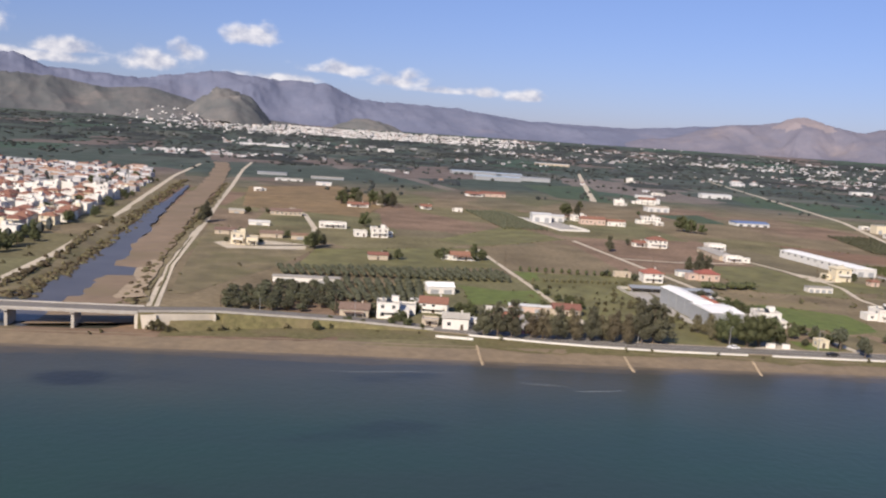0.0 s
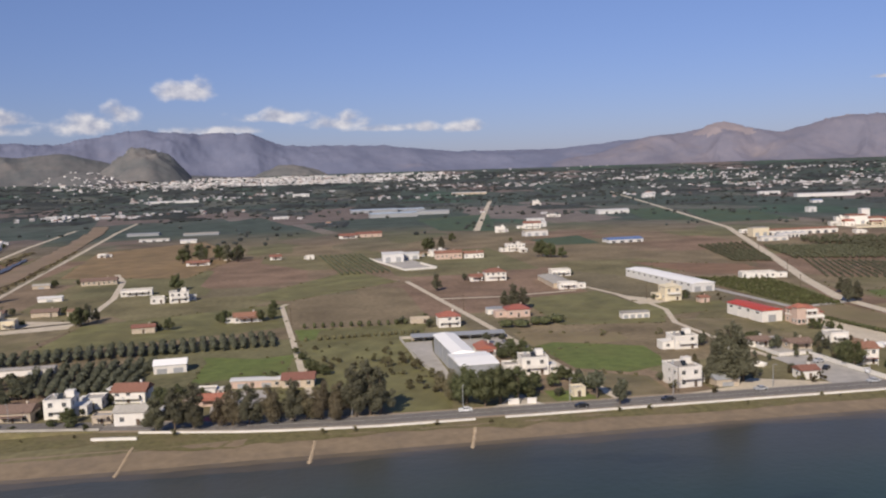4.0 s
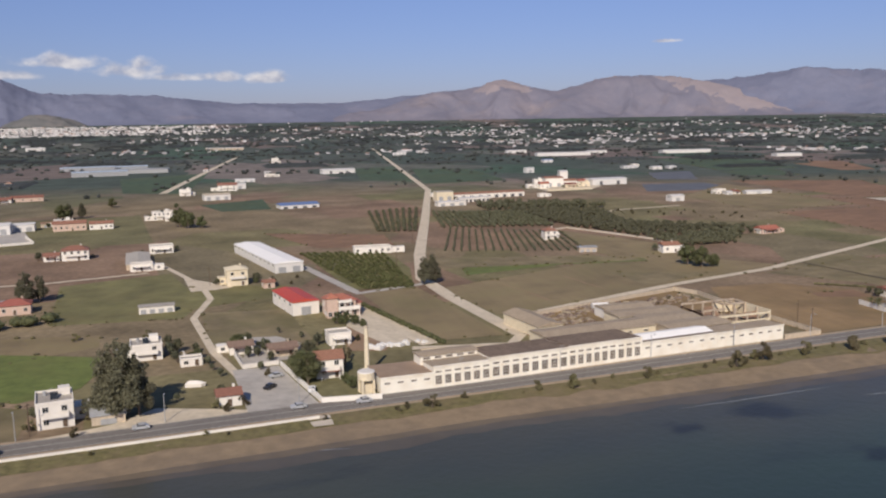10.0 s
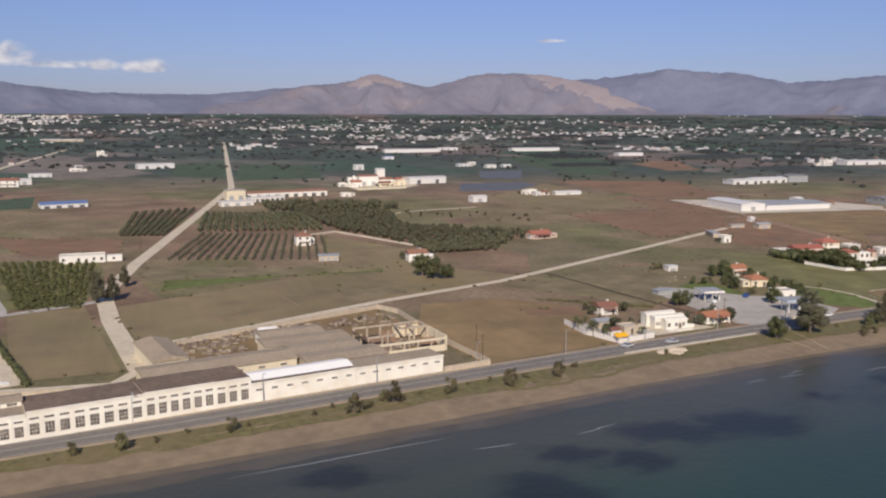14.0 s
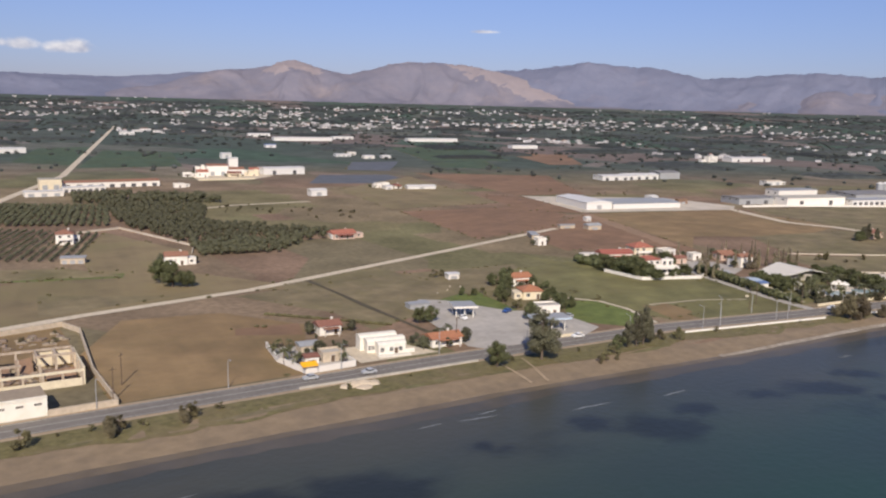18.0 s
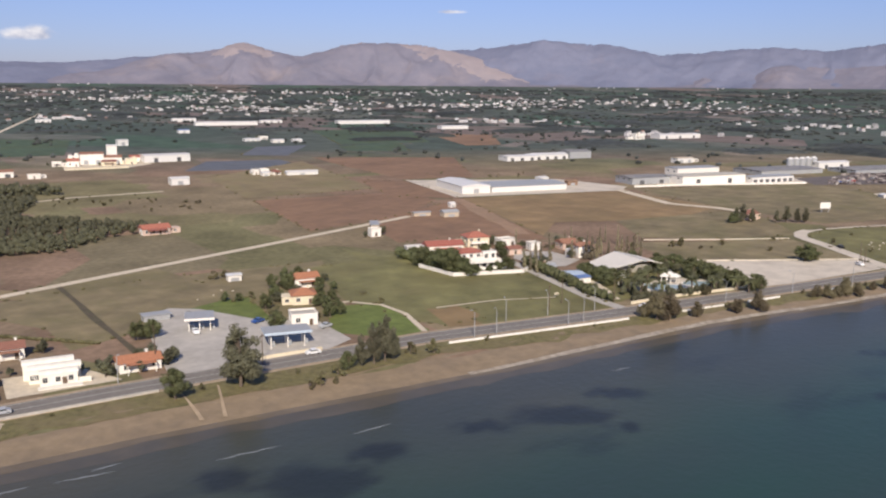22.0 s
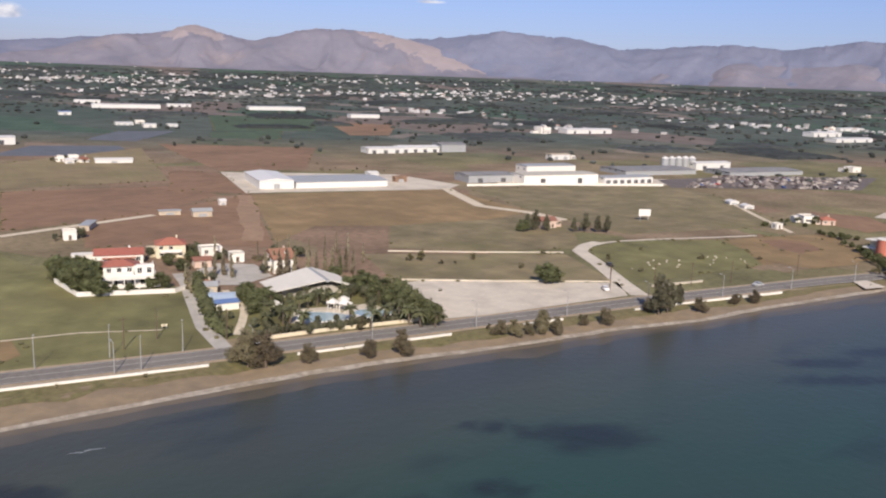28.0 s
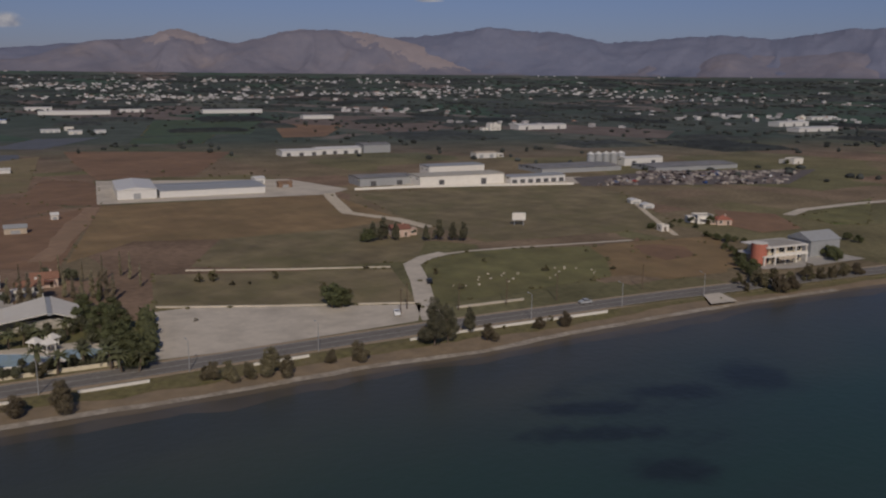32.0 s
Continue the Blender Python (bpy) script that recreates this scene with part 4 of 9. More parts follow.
def palm_model():
    rng = np.random.default_rng(5)
    t = Build()
    for i in range(6):
        t.tube(0.015 * i, 0, i / 6 * 0.72, (i + 1) / 6 * 0.72, 0.045 - 0.002 * i, 0.040 - 0.002 * i, 7, 0, 0.015, 0)
    b = Build()
    for i in range(26):
        a, up = i * 2.4, rng.uniform(-0.25, 0.9)
        L = rng.uniform(0.28, 0.38)
        pts = []
        for k in range(5):
            u = k / 4
            r = L * u
            z = 0.74 + up * L * u - 0.42 * L * u * u * (1.6 - up)
            pts.append((0.09 + r * math.cos(a), r * math.sin(a), z))
        for k in range(4):
            w0, w1 = 0.05 * (1 - abs(k / 4 - 0.4)), 0.05 * (1 - abs((k + 1) / 4 - 0.4))
            sx, sy = -math.sin(a), math.cos(a)
            p, q = pts[k], pts[k + 1]
            for sd in (-1, 1):
                b.add([p, q, (q[0] + sx * w1 * sd, q[1] + sy * w1 * sd, q[2] - w1 * 0.5), (p[0] + sx * w0 * sd, p[1] + sy * w0 * sd, p[2] - w0 * 0.5)], [(0, 1, 2, 3)])
    return t.mesh("trunk", BARK), b.mesh("crown", LEAF["palm"])


PALM = palm_model()


def palm(x, y, h, group="palms"):
    ob = thing("palm_tree", Matrix.LocRotScale((x, y, float(land(x, y))), Euler((0, 0, (x * 5.1 + y) % 6.28)), (h * 1.25, h * 1.25, h)), "date palm with drooping green fronds", "palm", group)
    part("trunk", PALM[0], BARK, ob)
    part("crown", PALM[1], None, ob)


def hedge(x0, y0, x1, y1, w, h, label, leafy="pine", seed=3):
    """A clipped or rough hedge: a leafy body along a line."""
    rng = np.random.default_rng(seed)
    L = math.hypot(x1 - x0, y1 - y0)
    n = max(3, int(L / (w * 0.7)))
    blobs = []
    for i in range(n):
        u = (i + 0.5) / n
        blobs.append(((x1 - x0) * u + rng.uniform(-.2, .2) * w, (y1 - y0) * u + rng.uniform(-.2, .2) * w, h * 0.5, w * rng.uniform(0.5, 0.7), h * rng.uniform(0.45, 0.62)))
    b = core(rng, blobs, 0.85)
    b.add(*leaf_cloud(rng, blobs, int(n * 26), 0.28 * h ** 0.5))
    ob = thing("hedge", pose(x0, y0, float(land(x0, y0))), label, "hedge")
    part("foliage", b, LEAF[leafy], ob)


def orchard(name, corners, rows, cols, h, r, leafy, label, jitter=0.15, seed=1, drop=0.05):
    """A planted grove: rows of small round trees between four corners, all in one mesh."""
    rng = np.random.default_rng(seed)
    (ax, ay), (bx, by), (cx, cy), (dx, dy) = corners
    b = Build()
    for i in range(rows):
        for j in range(cols):
            if rng.random() < drop:
                continue
            u, w = (i + 0.5) / rows, (j + 0.5) / cols
            x = (ax * (1 - w) + bx * w) * (1 - u) + (dx * (1 - w) + cx * w) * u + rng.uniform(-1, 1) * jitter * r
            y = (ay * (1 - w) + by * w) * (1 - u) + (dy * (1 - w) + cy * w) * u + rng.uniform(-1, 1) * jitter * r
            z = float(land(x, y))
            k = rng.uniform(0.75, 1.2) if jitter < 0.8 else rng.uniform(0.5, 1.45)
            blobs = [(x + rng.uniform(-.35, .35) * r, y + rng.uniform(-.35, .35) * r, z + h * k * 0.6, r * k * 0.8, h * k * 0.42) for _ in range(2)]
            c = core(rng, blobs, 0.78)
            o = len(b.v)
            b.v += c.v
            b.f += [tuple(q + o for q in face) for face in c.f]
            v, f = leaf_cloud(rng, blobs, 34, r * 0.22)
            o = len(b.v)
            b.v += v
            b.f += [tuple(q + o for q in face) for face in f]
            b.v += [(x - .12, y, z), (x + .12, y, z), (x, y, z + h * 0.4)]
            b.f.append((len(b.v) - 3, len(b.v) - 2, len(b.v) - 1))
    b.m = [0] * len(b.f)
    return tagged(part(name, b, LEAF[leafy]), label, "orchard", kind="stuff")


def row_strip(name, corners, rows, h, w, leafy, label, seed=2, piece=3.0):
    """Long planted rows of low growth, joined."""
    rng = np.random.default_rng(seed)
    (ax, ay), (bx, by), (cx, cy), (dx, dy) = corners
    b = Build()
    for i in range(rows):
        u = (i + 0.5) / rows
        p = Vector((ax + (dx - ax) * u, ay + (dy - ay) * u))
        q = Vector((bx + (cx - bx) * u, by + (cy - by) * u))
        n = max(2, int((q - p).length / piece))
        for k in range(n):
            if rng.random() < 0.08:
                continue
            m = p.lerp(q, (k + 0.5) / n)
            z = float(land(m.x, m.y))
            c = core(rng, [(m.x + rng.uniform(-.3, .3), m.y + rng.uniform(-.3, .3), z + h * 0.5, w * rng.uniform(0.5, 0.8), h * 0.55)], 1.0)
            o = len(b.v)
            b.v += c.v
            b.f += [tuple(t + o for t in face) for face in c.f]
    b.m = [0] * len(b.f)
    return tagged(part(name, b, LEAF[leafy]), label, "crop rows", kind="stuff")


# ---- buildings ----
SHARED = {}
GARDENS, HALLS = [], []


def lattice(w, h, nx, ny, bar, front, back, sill=0.0):
    """A window as one piece: a frame with bars, its panes set back behind it."""
    xs, zs = [], []
    for n, L, o in ((nx, w, -w / 2), (ny, h, 0.0)):
        c = (L - bar * (n + 1)) / n
        run = []
        for i in range(n + 1):
            run += [o + i * (c + bar), o + i * (c + bar) + bar]
        (xs if L is w and not xs else zs).extend(run)
    b = Build()
    cols, rows = len(xs), len(zs)
    v = [(x, front, z) for z in zs for x in xs]
    f, m = [], []
    for j in range(rows - 1):
        for i in range(cols - 1):
            q = (j * cols + i, j * cols + i + 1, (j + 1) * cols + i + 1, (j + 1) * cols + i)
            if i % 2 and j % 2:
                o = len(v)
                v += [(v[k][0], back, v[k][2]) for k in q]
                f += [(q[0], q[1], o + 1, o), (q[1], q[2], o + 2, o + 1), (q[2], q[3], o + 3, o + 2), (q[3], q[0], o, o + 3), (o, o + 1, o + 2, o + 3)]
                m += [0, 0, 0, 0, 1]
            else:
                f.append(q)
                m.append(0)
    o = len(v)
    ring = (0, cols - 1, rows * cols - 1, (rows - 1) * cols)
    v += [(v[k][0], 0.05, v[k][2]) for k in ring]
    for k in range(4):
        f.append((ring[(k + 1) % 4], ring[k], o + k, o + (k + 1) % 4))
        m.append(0)
    b.v, b.f, b.m = v, f, m
    return b


def window_mesh(w, h, glass):
    key = ("window", round(w, 1), round(h, 1), glass.name)
    if key not in SHARED:
        SHARED[key] = lattice(w + 0.2, h + 0.2, 2, 1, 0.09, -0.1, -0.03).mesh("window", [FRAME, glass])
    return SHARED[key]


def door_mesh(w, h):
    key = ("door", round(w, 1), round(h, 1))
    if key not in SHARED:
        SHARED[key] = lattice(w + 0.2, h + 0.1, 1, 1, 0.1, -0.1, -0.03).mesh("door", [FRAME, WOOD])
    return SHARED[key]


def gable_roof(w, d, h, rise, over=0.4, hip=0.0, along='x', thick=0.18):
    """A pitched roof with eaves; hip draws the ridge in at both ends."""
    b = Build()
    if along == 'y':
        w, d = d, w
    x, y = w / 2 + over, d / 2 + over
    r = x - hip
    lower = [(-x, -y, h), (x, -y, h), (x, y, h), (-x, y, h)]
    up = [(-x, -y, h + thick), (x, -y, h + thick), (x, y, h + thick), (-x, y, h + thick), (-r, 0, h + rise), (r, 0, h + rise)]
    v = lower + up
    f = [(3, 2, 1, 0), (0, 1, 5, 4), (1, 2, 6, 5), (2, 3, 7, 6), (3, 0, 4, 7), (4, 5, 9, 8), (6, 7, 8, 9), (5, 6, 9), (7, 4, 8)]
    if along == 'y':
        v = [(-q, p, z) for p, q, z in v]
    b.add(v, f)
    return b


def wall_body(w, d, h, gable=0.0, along='x', base=0.25):
    b = Build()
    b.box(-w / 2, -d / 2, -0.4, w / 2, d / 2, h)
    if gable:
        if along == 'x':
            for s in (-1, 1):
                x = s * w / 2
                tri = [(x, -d / 2, h), (x, d / 2, h), (x, 0, h + gable)]
                b.add(tri, [(0, 1, 2) if s > 0 else (2, 1, 0)])
        else:
            for s in (-1, 1):
                y = s * d / 2
                tri = [(-w / 2, y, h), (w / 2, y, h), (0, y, h + gable)]
                b.add(tri, [(0, 1, 2) if s < 0 else (2, 1, 0)])
    return b


def openings(ob, w, d, h, rng, storeys, glass=None, door=True, density=3.2, sides=(0, 1, 3)):
    """Windows on all four sides, storey by storey, and a door to the sea side."""
    glass = glass or GLASS
    sh = h / storeys
    for s in range(storeys):
        for side, (L, D) in enumerate(((w, d), (d, w), (w, d), (d, w))):
            if side not in sides:
                continue
            n = max(1, int(L / density))
            turn = side * 90
            for i in range(n):
                u = -L / 2 + (i + 0.5) * L / n
                if door and s == 0 and side == 0 and i == n // 2:
                    part("door", door_mesh(1.1, 2.1), None, ob, at=pose(0, 0, 0, 0, 0, turn) @ pose(u, -D / 2 - 0.02, 0.02))
                    continue
                if rng.random() < 0.14:
                    continue
                wh = min(1.3, sh * 0.45)
                part("window", window_mesh(1.2, wh, glass), None, ob, at=pose(0, 0, 0, 0, 0, turn) @ pose(u, -D / 2 - 0.02, s * sh + sh * 0.34))


def balcony(ob, w, z, d, x=0.0):
    at = part("balcony", Build().box(x - w / 2, -d / 2 - 1.5, z - 0.18, x + w / 2, -d / 2 + 0.02, z), WHITE, ob)
    b = Build()
    for x0, y0, x1, y1 in ((x - w / 2, -d / 2 - 1.5, x + w / 2, -d / 2 - 1.38), (x - w / 2, -d / 2 - 1.38, x - w / 2 + 0.12, -d / 2), (x + w / 2 - 0.12, -d / 2 - 1.38, x + w / 2, -d / 2)):
        b.box(x0, y0, z, x1, y1, z + 0.95)
    part("railing", b, WHITE, at)


def house(x, y, yaw, w, d, h, roof, wall, label, name="house", storeys=None, balconies=True, group="", rise=None, seed=None, density=3.2, sides=(0, 1, 3), tile=None):
    """A house: walls, roof, windows, door, balconies, chimney or roof tank. x, y: the corner nearest the sea on its left."""
    c = Matrix.Rotation(radians(yaw), 4, 'Z') @ Vector((w / 2, d / 2, 0))
    cx, cy = x + c.x, y + c.y
    rng = np.random.default_rng(int(abs(cx * 7 + cy * 3)) if seed is None else seed)
    storeys = storeys or max(1, round(h / 3.1))
    GARDENS.append((cx, cy, w, d))
    ob = thing(name, pose(cx, cy, float(land(cx, cy)), 0, 0, yaw), label, "house", group)
    if roof == "flat":
        part("wall", wall_body(w, d, h), wall, ob)
        b = Build()
        for x0, y0, x1, y1 in ((-w / 2 - .1, -d / 2 - .1, w / 2 + .1, -d / 2 + .15), (-w / 2 - .1, d / 2 - .15, w / 2 + .1, d / 2 + .1), (-w / 2 - .1, -d / 2 + .15, -w / 2 + .15, d / 2 - .15), (w / 2 - .15, -d / 2 + .15, w / 2 + .1, d / 2 - .15)):
            b.box(x0, y0, h, x1, y1, h + 0.55)
        part("parapet", b, wall, ob)
        part("roof", Build().box(-w / 2 + .15, -d / 2 + .15, h, w / 2 - .15, d / 2 - .15, h + 0.06), CONCRETE, ob)
        if h > 4.5:
            part("stair_head", Build().box(w * 0.12, d * 0.05, h + 0.06, w * 0.12 + 2.8, d * 0.05 + 2.6, h + 2.1), wall, ob)
            part("water_tank", Build().tube(-w * 0.25, d * 0.2, h + 0.06, h + 1.2, 0.45, 0.45, 9), METALG, ob)
    else:
        rise = rise or min(w, d) * 0.24
        along = 'x' if w >= d else 'y'
        hip = min(w, d) * 0.5 if roof == "hip" else 0.0
        part("wall", wall_body(w, d, h, 0 if hip else rise * 0.92, along), wall, ob)
        part("roof", gable_roof(w, d, h, rise, 0.45, hip, along), tile or TILE, ob)
        stack = part("chimney", Build().box(w * 0.2, d * 0.15, h, w * 0.2 + 0.6, d * 0.15 + 0.6, h + rise + 0.3), wall, ob)
        part("cap", Build().box(w * 0.2 - .08, d * 0.15 - .08, h + rise + 0.3, w * 0.2 + 0.68, d * 0.15 + 0.68, h + rise + 0.45), wall, stack)
    openings(ob, w, d, h, rng, storeys, density=density, sides=sides)
    if name == "house" and sides != (0, 1):
        # a lower side block or a porch on posts breaks up the plain volume
        q = rng.random()
        if q < 0.6:
            s, ww, dd, hh = rng.choice([-1, 1]), w * rng.uniform(0.3, 0.5), d * rng.uniform(0.5, 0.75), min(3.0, h * 0.8)
            x0 = s * w / 2 if s > 0 else -w / 2 - ww
            y0 = rng.uniform(-0.4, 0.2) * d
            part("side_block", Build().box(x0, y0, -0.3, x0 + ww, y0 + dd, hh).box(x0 - .12, y0 - .12, hh, x0 + ww + .12, y0 + dd + .12, hh + 0.2), wall, ob)
            part("window", window_mesh(1.2, 1.0, GLASS), None, ob, at=pose(x0 + ww / 2, y0 - 0.02, hh * 0.35))
        if q > 0.35 and storeys == 1 or q > 0.8:
            b = Build().box(-w * 0.35, -d / 2 - 2.2, 2.45, w * 0.35, -d / 2 - 0.12, 2.62)
            part("porch_roof", b, (tile or TILE) if roof != "flat" else wall, ob)
            for u in (-0.33, 0.33):
                part("porch_post", Build().box(u * w - .1, -d / 2 - 2.1, 0, u * w + .1, -d / 2 - 1.9, 2.45), wall, ob)
        elif roof == "flat" and storeys > 1:
            part("solar_heater", Build().add([(w * -.1, d * -.2, h + .1), (w * -.1 + 1.8, d * -.2, h + .1), (w * -.1 + 1.8, d * -.2 + 1.4, h + 1.2), (w * -.1, d * -.2 + 1.4, h + 1.2)], [(0, 1, 2, 3)]).box(w * -.1, d * -.2 + 1.4, h + 1.0, w * -.1 + 1.8, d * -.2 + 1.8, h + 1.5), GLASS, ob)
    if balconies and storeys > 1:
        for s in range(1, storeys):
            balcony(ob, w * 0.72, s * h / storeys, d)
    return ob


def hall(x, y, yaw, w, d, h, rise, wall, roof, label, name="warehouse", along='y', doors=2, win=True, ridge=None):
    """A long industrial hall with a low pitched roof, big doors or bays painted dark in the seaward end, and windows
    along the sides.
    """
    c = Matrix.Rotation(radians(yaw), 4, 'Z') @ Vector((w / 2, d / 2, 0))
    cx, cy = x + c.x, y + c.y
    HALLS.append((cx, cy, w, d))
    ob = thing(name, pose(cx, cy, float(land(cx, cy)), 0, 0, yaw), label, "warehouse")
    part("wall", wall_body(w, d, h, rise * 0.95, along), wall, ob)
    part("roof", gable_roof(w, d, h, rise, 0.35, 0, along), roof, ob)
    if name in ("hall", "barn"):
        n = int(d / 8)
        for i in range(1, n):
            u = -0.5 + i / n
            for q in (-1, 1):
                part("pilaster", Build().box(q * w / 2 - 0.12, u * d - 0.15, 0, q * w / 2 + 0.12, u * d + 0.15, h), wall, ob)
    for i in range(doors):
        u = (-0.5 + (i + 0.5) / doors) * w
        # over 30 m wide, near-black panels carry the shade of open bays
        part("roller_door", Build().box(u - min(1.9, w / doors * .3), -d / 2 - 0.08, 0, u + min(1.9, w / doors * .3), -d / 2 + 0.05, min(4.0, h * 0.62)), BAYSHADE if w > 30 else METALG, ob)
    if win:
        for i in range(max(1, int(d / 7))):
            u = -d / 2 + (i + 0.5) * d / max(1, int(d / 7))
            for s, a in ((-1, 270), (1, 90)):
                part("window", window_mesh(2.2, 1.0, GLASS), None, ob, at=pose(s * (w / 2 + 0.02), u, h * 0.66, 0, 0, a))
    return ob


def vaulted_house(x, y, yaw):
    """A long low house of stepped bays, each under a shallow rounded roof."""
    ob = thing("house", pose(x, y, 0, 0, 0, yaw), "cream house of stepped bays under rounded roofs", "house")
    for k, (x0, x1, y0, y1, h) in enumerate(((3.0, 11.5, 0.0, 3.2, 3.0), (0.6, 12.4, 3.2, 6.6, 3.5), (-0.6, 11.0, 6.6, 10.2, 4.0))):
        part("wall", Build().box(x0, y0, -0.3, x1, y1 + (0.0 if k == 2 else 0.01), h), IVORY, ob)
        n = 8
        v = []
        for i in range(n + 1):
            a = math.pi * i / n
            q, r = (y0 + y1) / 2 - math.cos(a) * ((y1 - y0) / 2 + 0.15), h + 0.02 + 0.85 * math.sin(a)
            v += [(x0 - 0.2, q, r), (x1 + 0.2, q, r)]
        f = [(2 * i, 2 * i + 1, 2 * i + 3, 2 * i + 2) for i in range(n)] + [tuple(range(0, 2 * n + 2, 2))[::-1], tuple(range(1, 2 * n + 2, 2)), (1, 0, 2 * n, 2 * n + 1)]
        part("roof", Build().add(v, f), IVORY, ob)
        for i in range(3):
            if k < 2:
                part("window", window_mesh(1.0, 1.2, GLASS), None, ob, at=pose(x0 + 1.1 + i * 2.9 if k == 0 else x0 + 0.9 + i * 0.4, y0 - 0.02, 1.0))
    part("door", door_mesh(1.1, 2.1), None, ob, at=pose(8.5, -0.03, 0.02))
    part("terrace", Build().box(2.4, -2.4, -0.2, 12.4, -0.01, 0.35), IVORY, ob)
    part("terrace_wall", Build().box(11.6, 0.1, -0.2, 14.5, 0.35, 1.4), IVORY, ob)


IVORY = material("ivory_plaster", (0.72, 0.69, 0.61), vary=0.07, dirt=(0.56, 0.5, 0.38), dirt_amount=0.45, dirt_scale=0.4)
# near-black colour in place of the shade inside open bays
BAYSHADE = material("shadowed_bay", (0.10, 0.10, 0.105), vary=0.4, scale=0.4)


def villa(x, y, yaw, label, blocks, decks, wall, trim):
    """A villa of stacked blocks, each under its own hipped roof, with terraces, arches and balustrades between them."""
    ob = thing("villa", pose(x, y, 0, 0, 0, yaw), label, "house")
    for x0, y0, z0, w, d, h, rise, n in blocks:
        cx, cy = x0 + w / 2, y0 + d / 2
        part("wall", Build().box(x0, y0, z0 - 0.3, x0 + w, y0 + d, z0 + h), wall, ob)
        if rise:
            part("roof", gable_roof(w, d, 0, rise, 0.5, min(w, d) * 0.5, 'x' if w >= d else 'y'), TILERED, ob, at=pose(cx, cy, z0 + h))
        else:
            part("parapet", Build().box(x0 - .1, y0 - .1, z0 + h, x0 + w + .1, y0 + .12, z0 + h + 0.8).box(x0 - .1, y0 + .12, z0 + h, x0 + .12, y0 + d, z0 + h + 0.8).box(x0 + w - .12, y0 + .12, z0 + h, x0 + w + .1, y0 + d, z0 + h + 0.8), trim, ob)
        for i in range(n):
            part("window", window_mesh(1.3, 1.7, GLASS), None, ob, at=pose(x0 + (i + 0.5) * w / n, y0 - 0.02, z0 + 0.5))
        for i in range(2):
            part("window", window_mesh(1.2, 1.3, GLASS), None, ob, at=pose(x0 + w + 0.02, y0 + (i + 0.5) * d / 2, z0 + 0.9, 0, 0, 90))
            part("window", window_mesh(1.2, 1.3, GLASS), None, ob, at=pose(x0 - 0.02, y0 + (i + 0.5) * d / 2, z0 + 0.9, 0, 0, 270))
    for x0, y0, z, w, d in decks:
        deck = part("terrace", Build().box(x0, y0, z - 0.25, x0 + w, y0 + d, z), trim, ob)
        part("balustrade", Build().box(x0, y0, z, x0 + w, y0 + 0.12, z + 0.9).box(x0, y0 + .12, z, x0 + .12, y0 + d, z + 0.9).box(x0 + w - .12, y0 + .12, z, x0 + w, y0 + d, z + 0.9), trim, deck)
        for i in range(max(2, int(w / 3)) + 1):
            u = x0 + 0.2 + (w - 0.4) * i / max(2, int(w / 3))
            part("pillar", Build().tube(u, y0 + 0.3, -0.3, z - 0.25, 0.2, 0.17, 8), trim, deck)
    return ob


def canopy(x, y, yaw, w, d, h, top, label):
    """A filling-station canopy on posts with pumps beneath."""
    c = Matrix.Rotation(radians(yaw), 4, 'Z') @ Vector((w / 2, d / 2, 0))
    ob = thing("fuel_canopy", pose(x + c.x, y + c.y, 0.1, 0, 0, yaw), label, "canopy")
    part("roof", Build().box(-w / 2, -d / 2, h, w / 2, d / 2, h + 0.7), METALG, ob)
    part("fascia", Build().box(-w / 2 - .06, -d / 2 - .06, h + 0.1, w / 2 + .06, -d / 2 - .002, h + 0.78).box(-w / 2 - .06, -d / 2, h + 0.1, -w / 2 - .002, d / 2, h + 0.78), top, ob)
    for u in (-0.36, 0, 0.36):
        for s in (-0.28, 0.28):
            part("post", Build().box(u * w - .15, s * d - .15, 0, u * w + .15, s * d + .15, h), WHITE, ob)
        part("fuel_pump", Build().box(u * w + .6, -0.3, 0, u * w + 1.3, 0.3, 1.5).box(u * w + .5, -0.45, 0, u * w + 1.4, 0.45, 0.15), METALG, ob)


def low_wall(line, h, t, mats, label, name="boundary_wall", pitch=None):
    """A masonry wall along a line, with a coping."""
    ob = thing(name, pose(line[0][0], line[0][1], float(land(*line[0]))), label, "wall")
    ox, oy = line[0]
    for (x0, y0), (x1, y1) in zip(line, line[1:]):
        L, a = math.hypot(x1 - x0, y1 - y0), math.degrees(math.atan2(y1 - y0, x1 - x0))
        b = Build().box(0, -t / 2, -0.5, L, t / 2, h).box(-0.03, -t / 2 - 0.05, h, L + 0.03, t / 2 + 0.05, h + 0.08)
        part("wall", b, mats, ob, at=pose(x0 - ox, y0 - oy, 0, 0, 0, a))
    return ob


# houses and halls, from the river eastwards
house(-53.8, 500.3, 3, 8, 10, 6.2, "flat", CREAM, "cream two-storey farmhouse beside a yard")
house(-45, 500, 3, 6.5, 9, 4.0, "flat", CREAM, "low cream wing of a farmhouse", storeys=1)
house(-43, 675, 3, 24, 9, 3.0, "gable", BEIGE, "long low stone farm building with a tile roof", name="farm_building", storeys=1, tile=TILEOLD)
house(-4.6, 604, 3, 19, 9, 3.4, "flat", WHITE, "long white single-storey house", storeys=1)
house(19, 563, 5, 8, 8, 3.3, "flat", WHITE, "small white flat-roofed house", storeys=1)
house(30, 562, 5, 11, 9, 6.0, "flat", WHITE, "white two-storey house in open fields")
house(23.8, 463.6, 2, 10.6, 6, 2.8, "gable", BEIGE, "small beige stone shed in a field", name="shed", storeys=1)
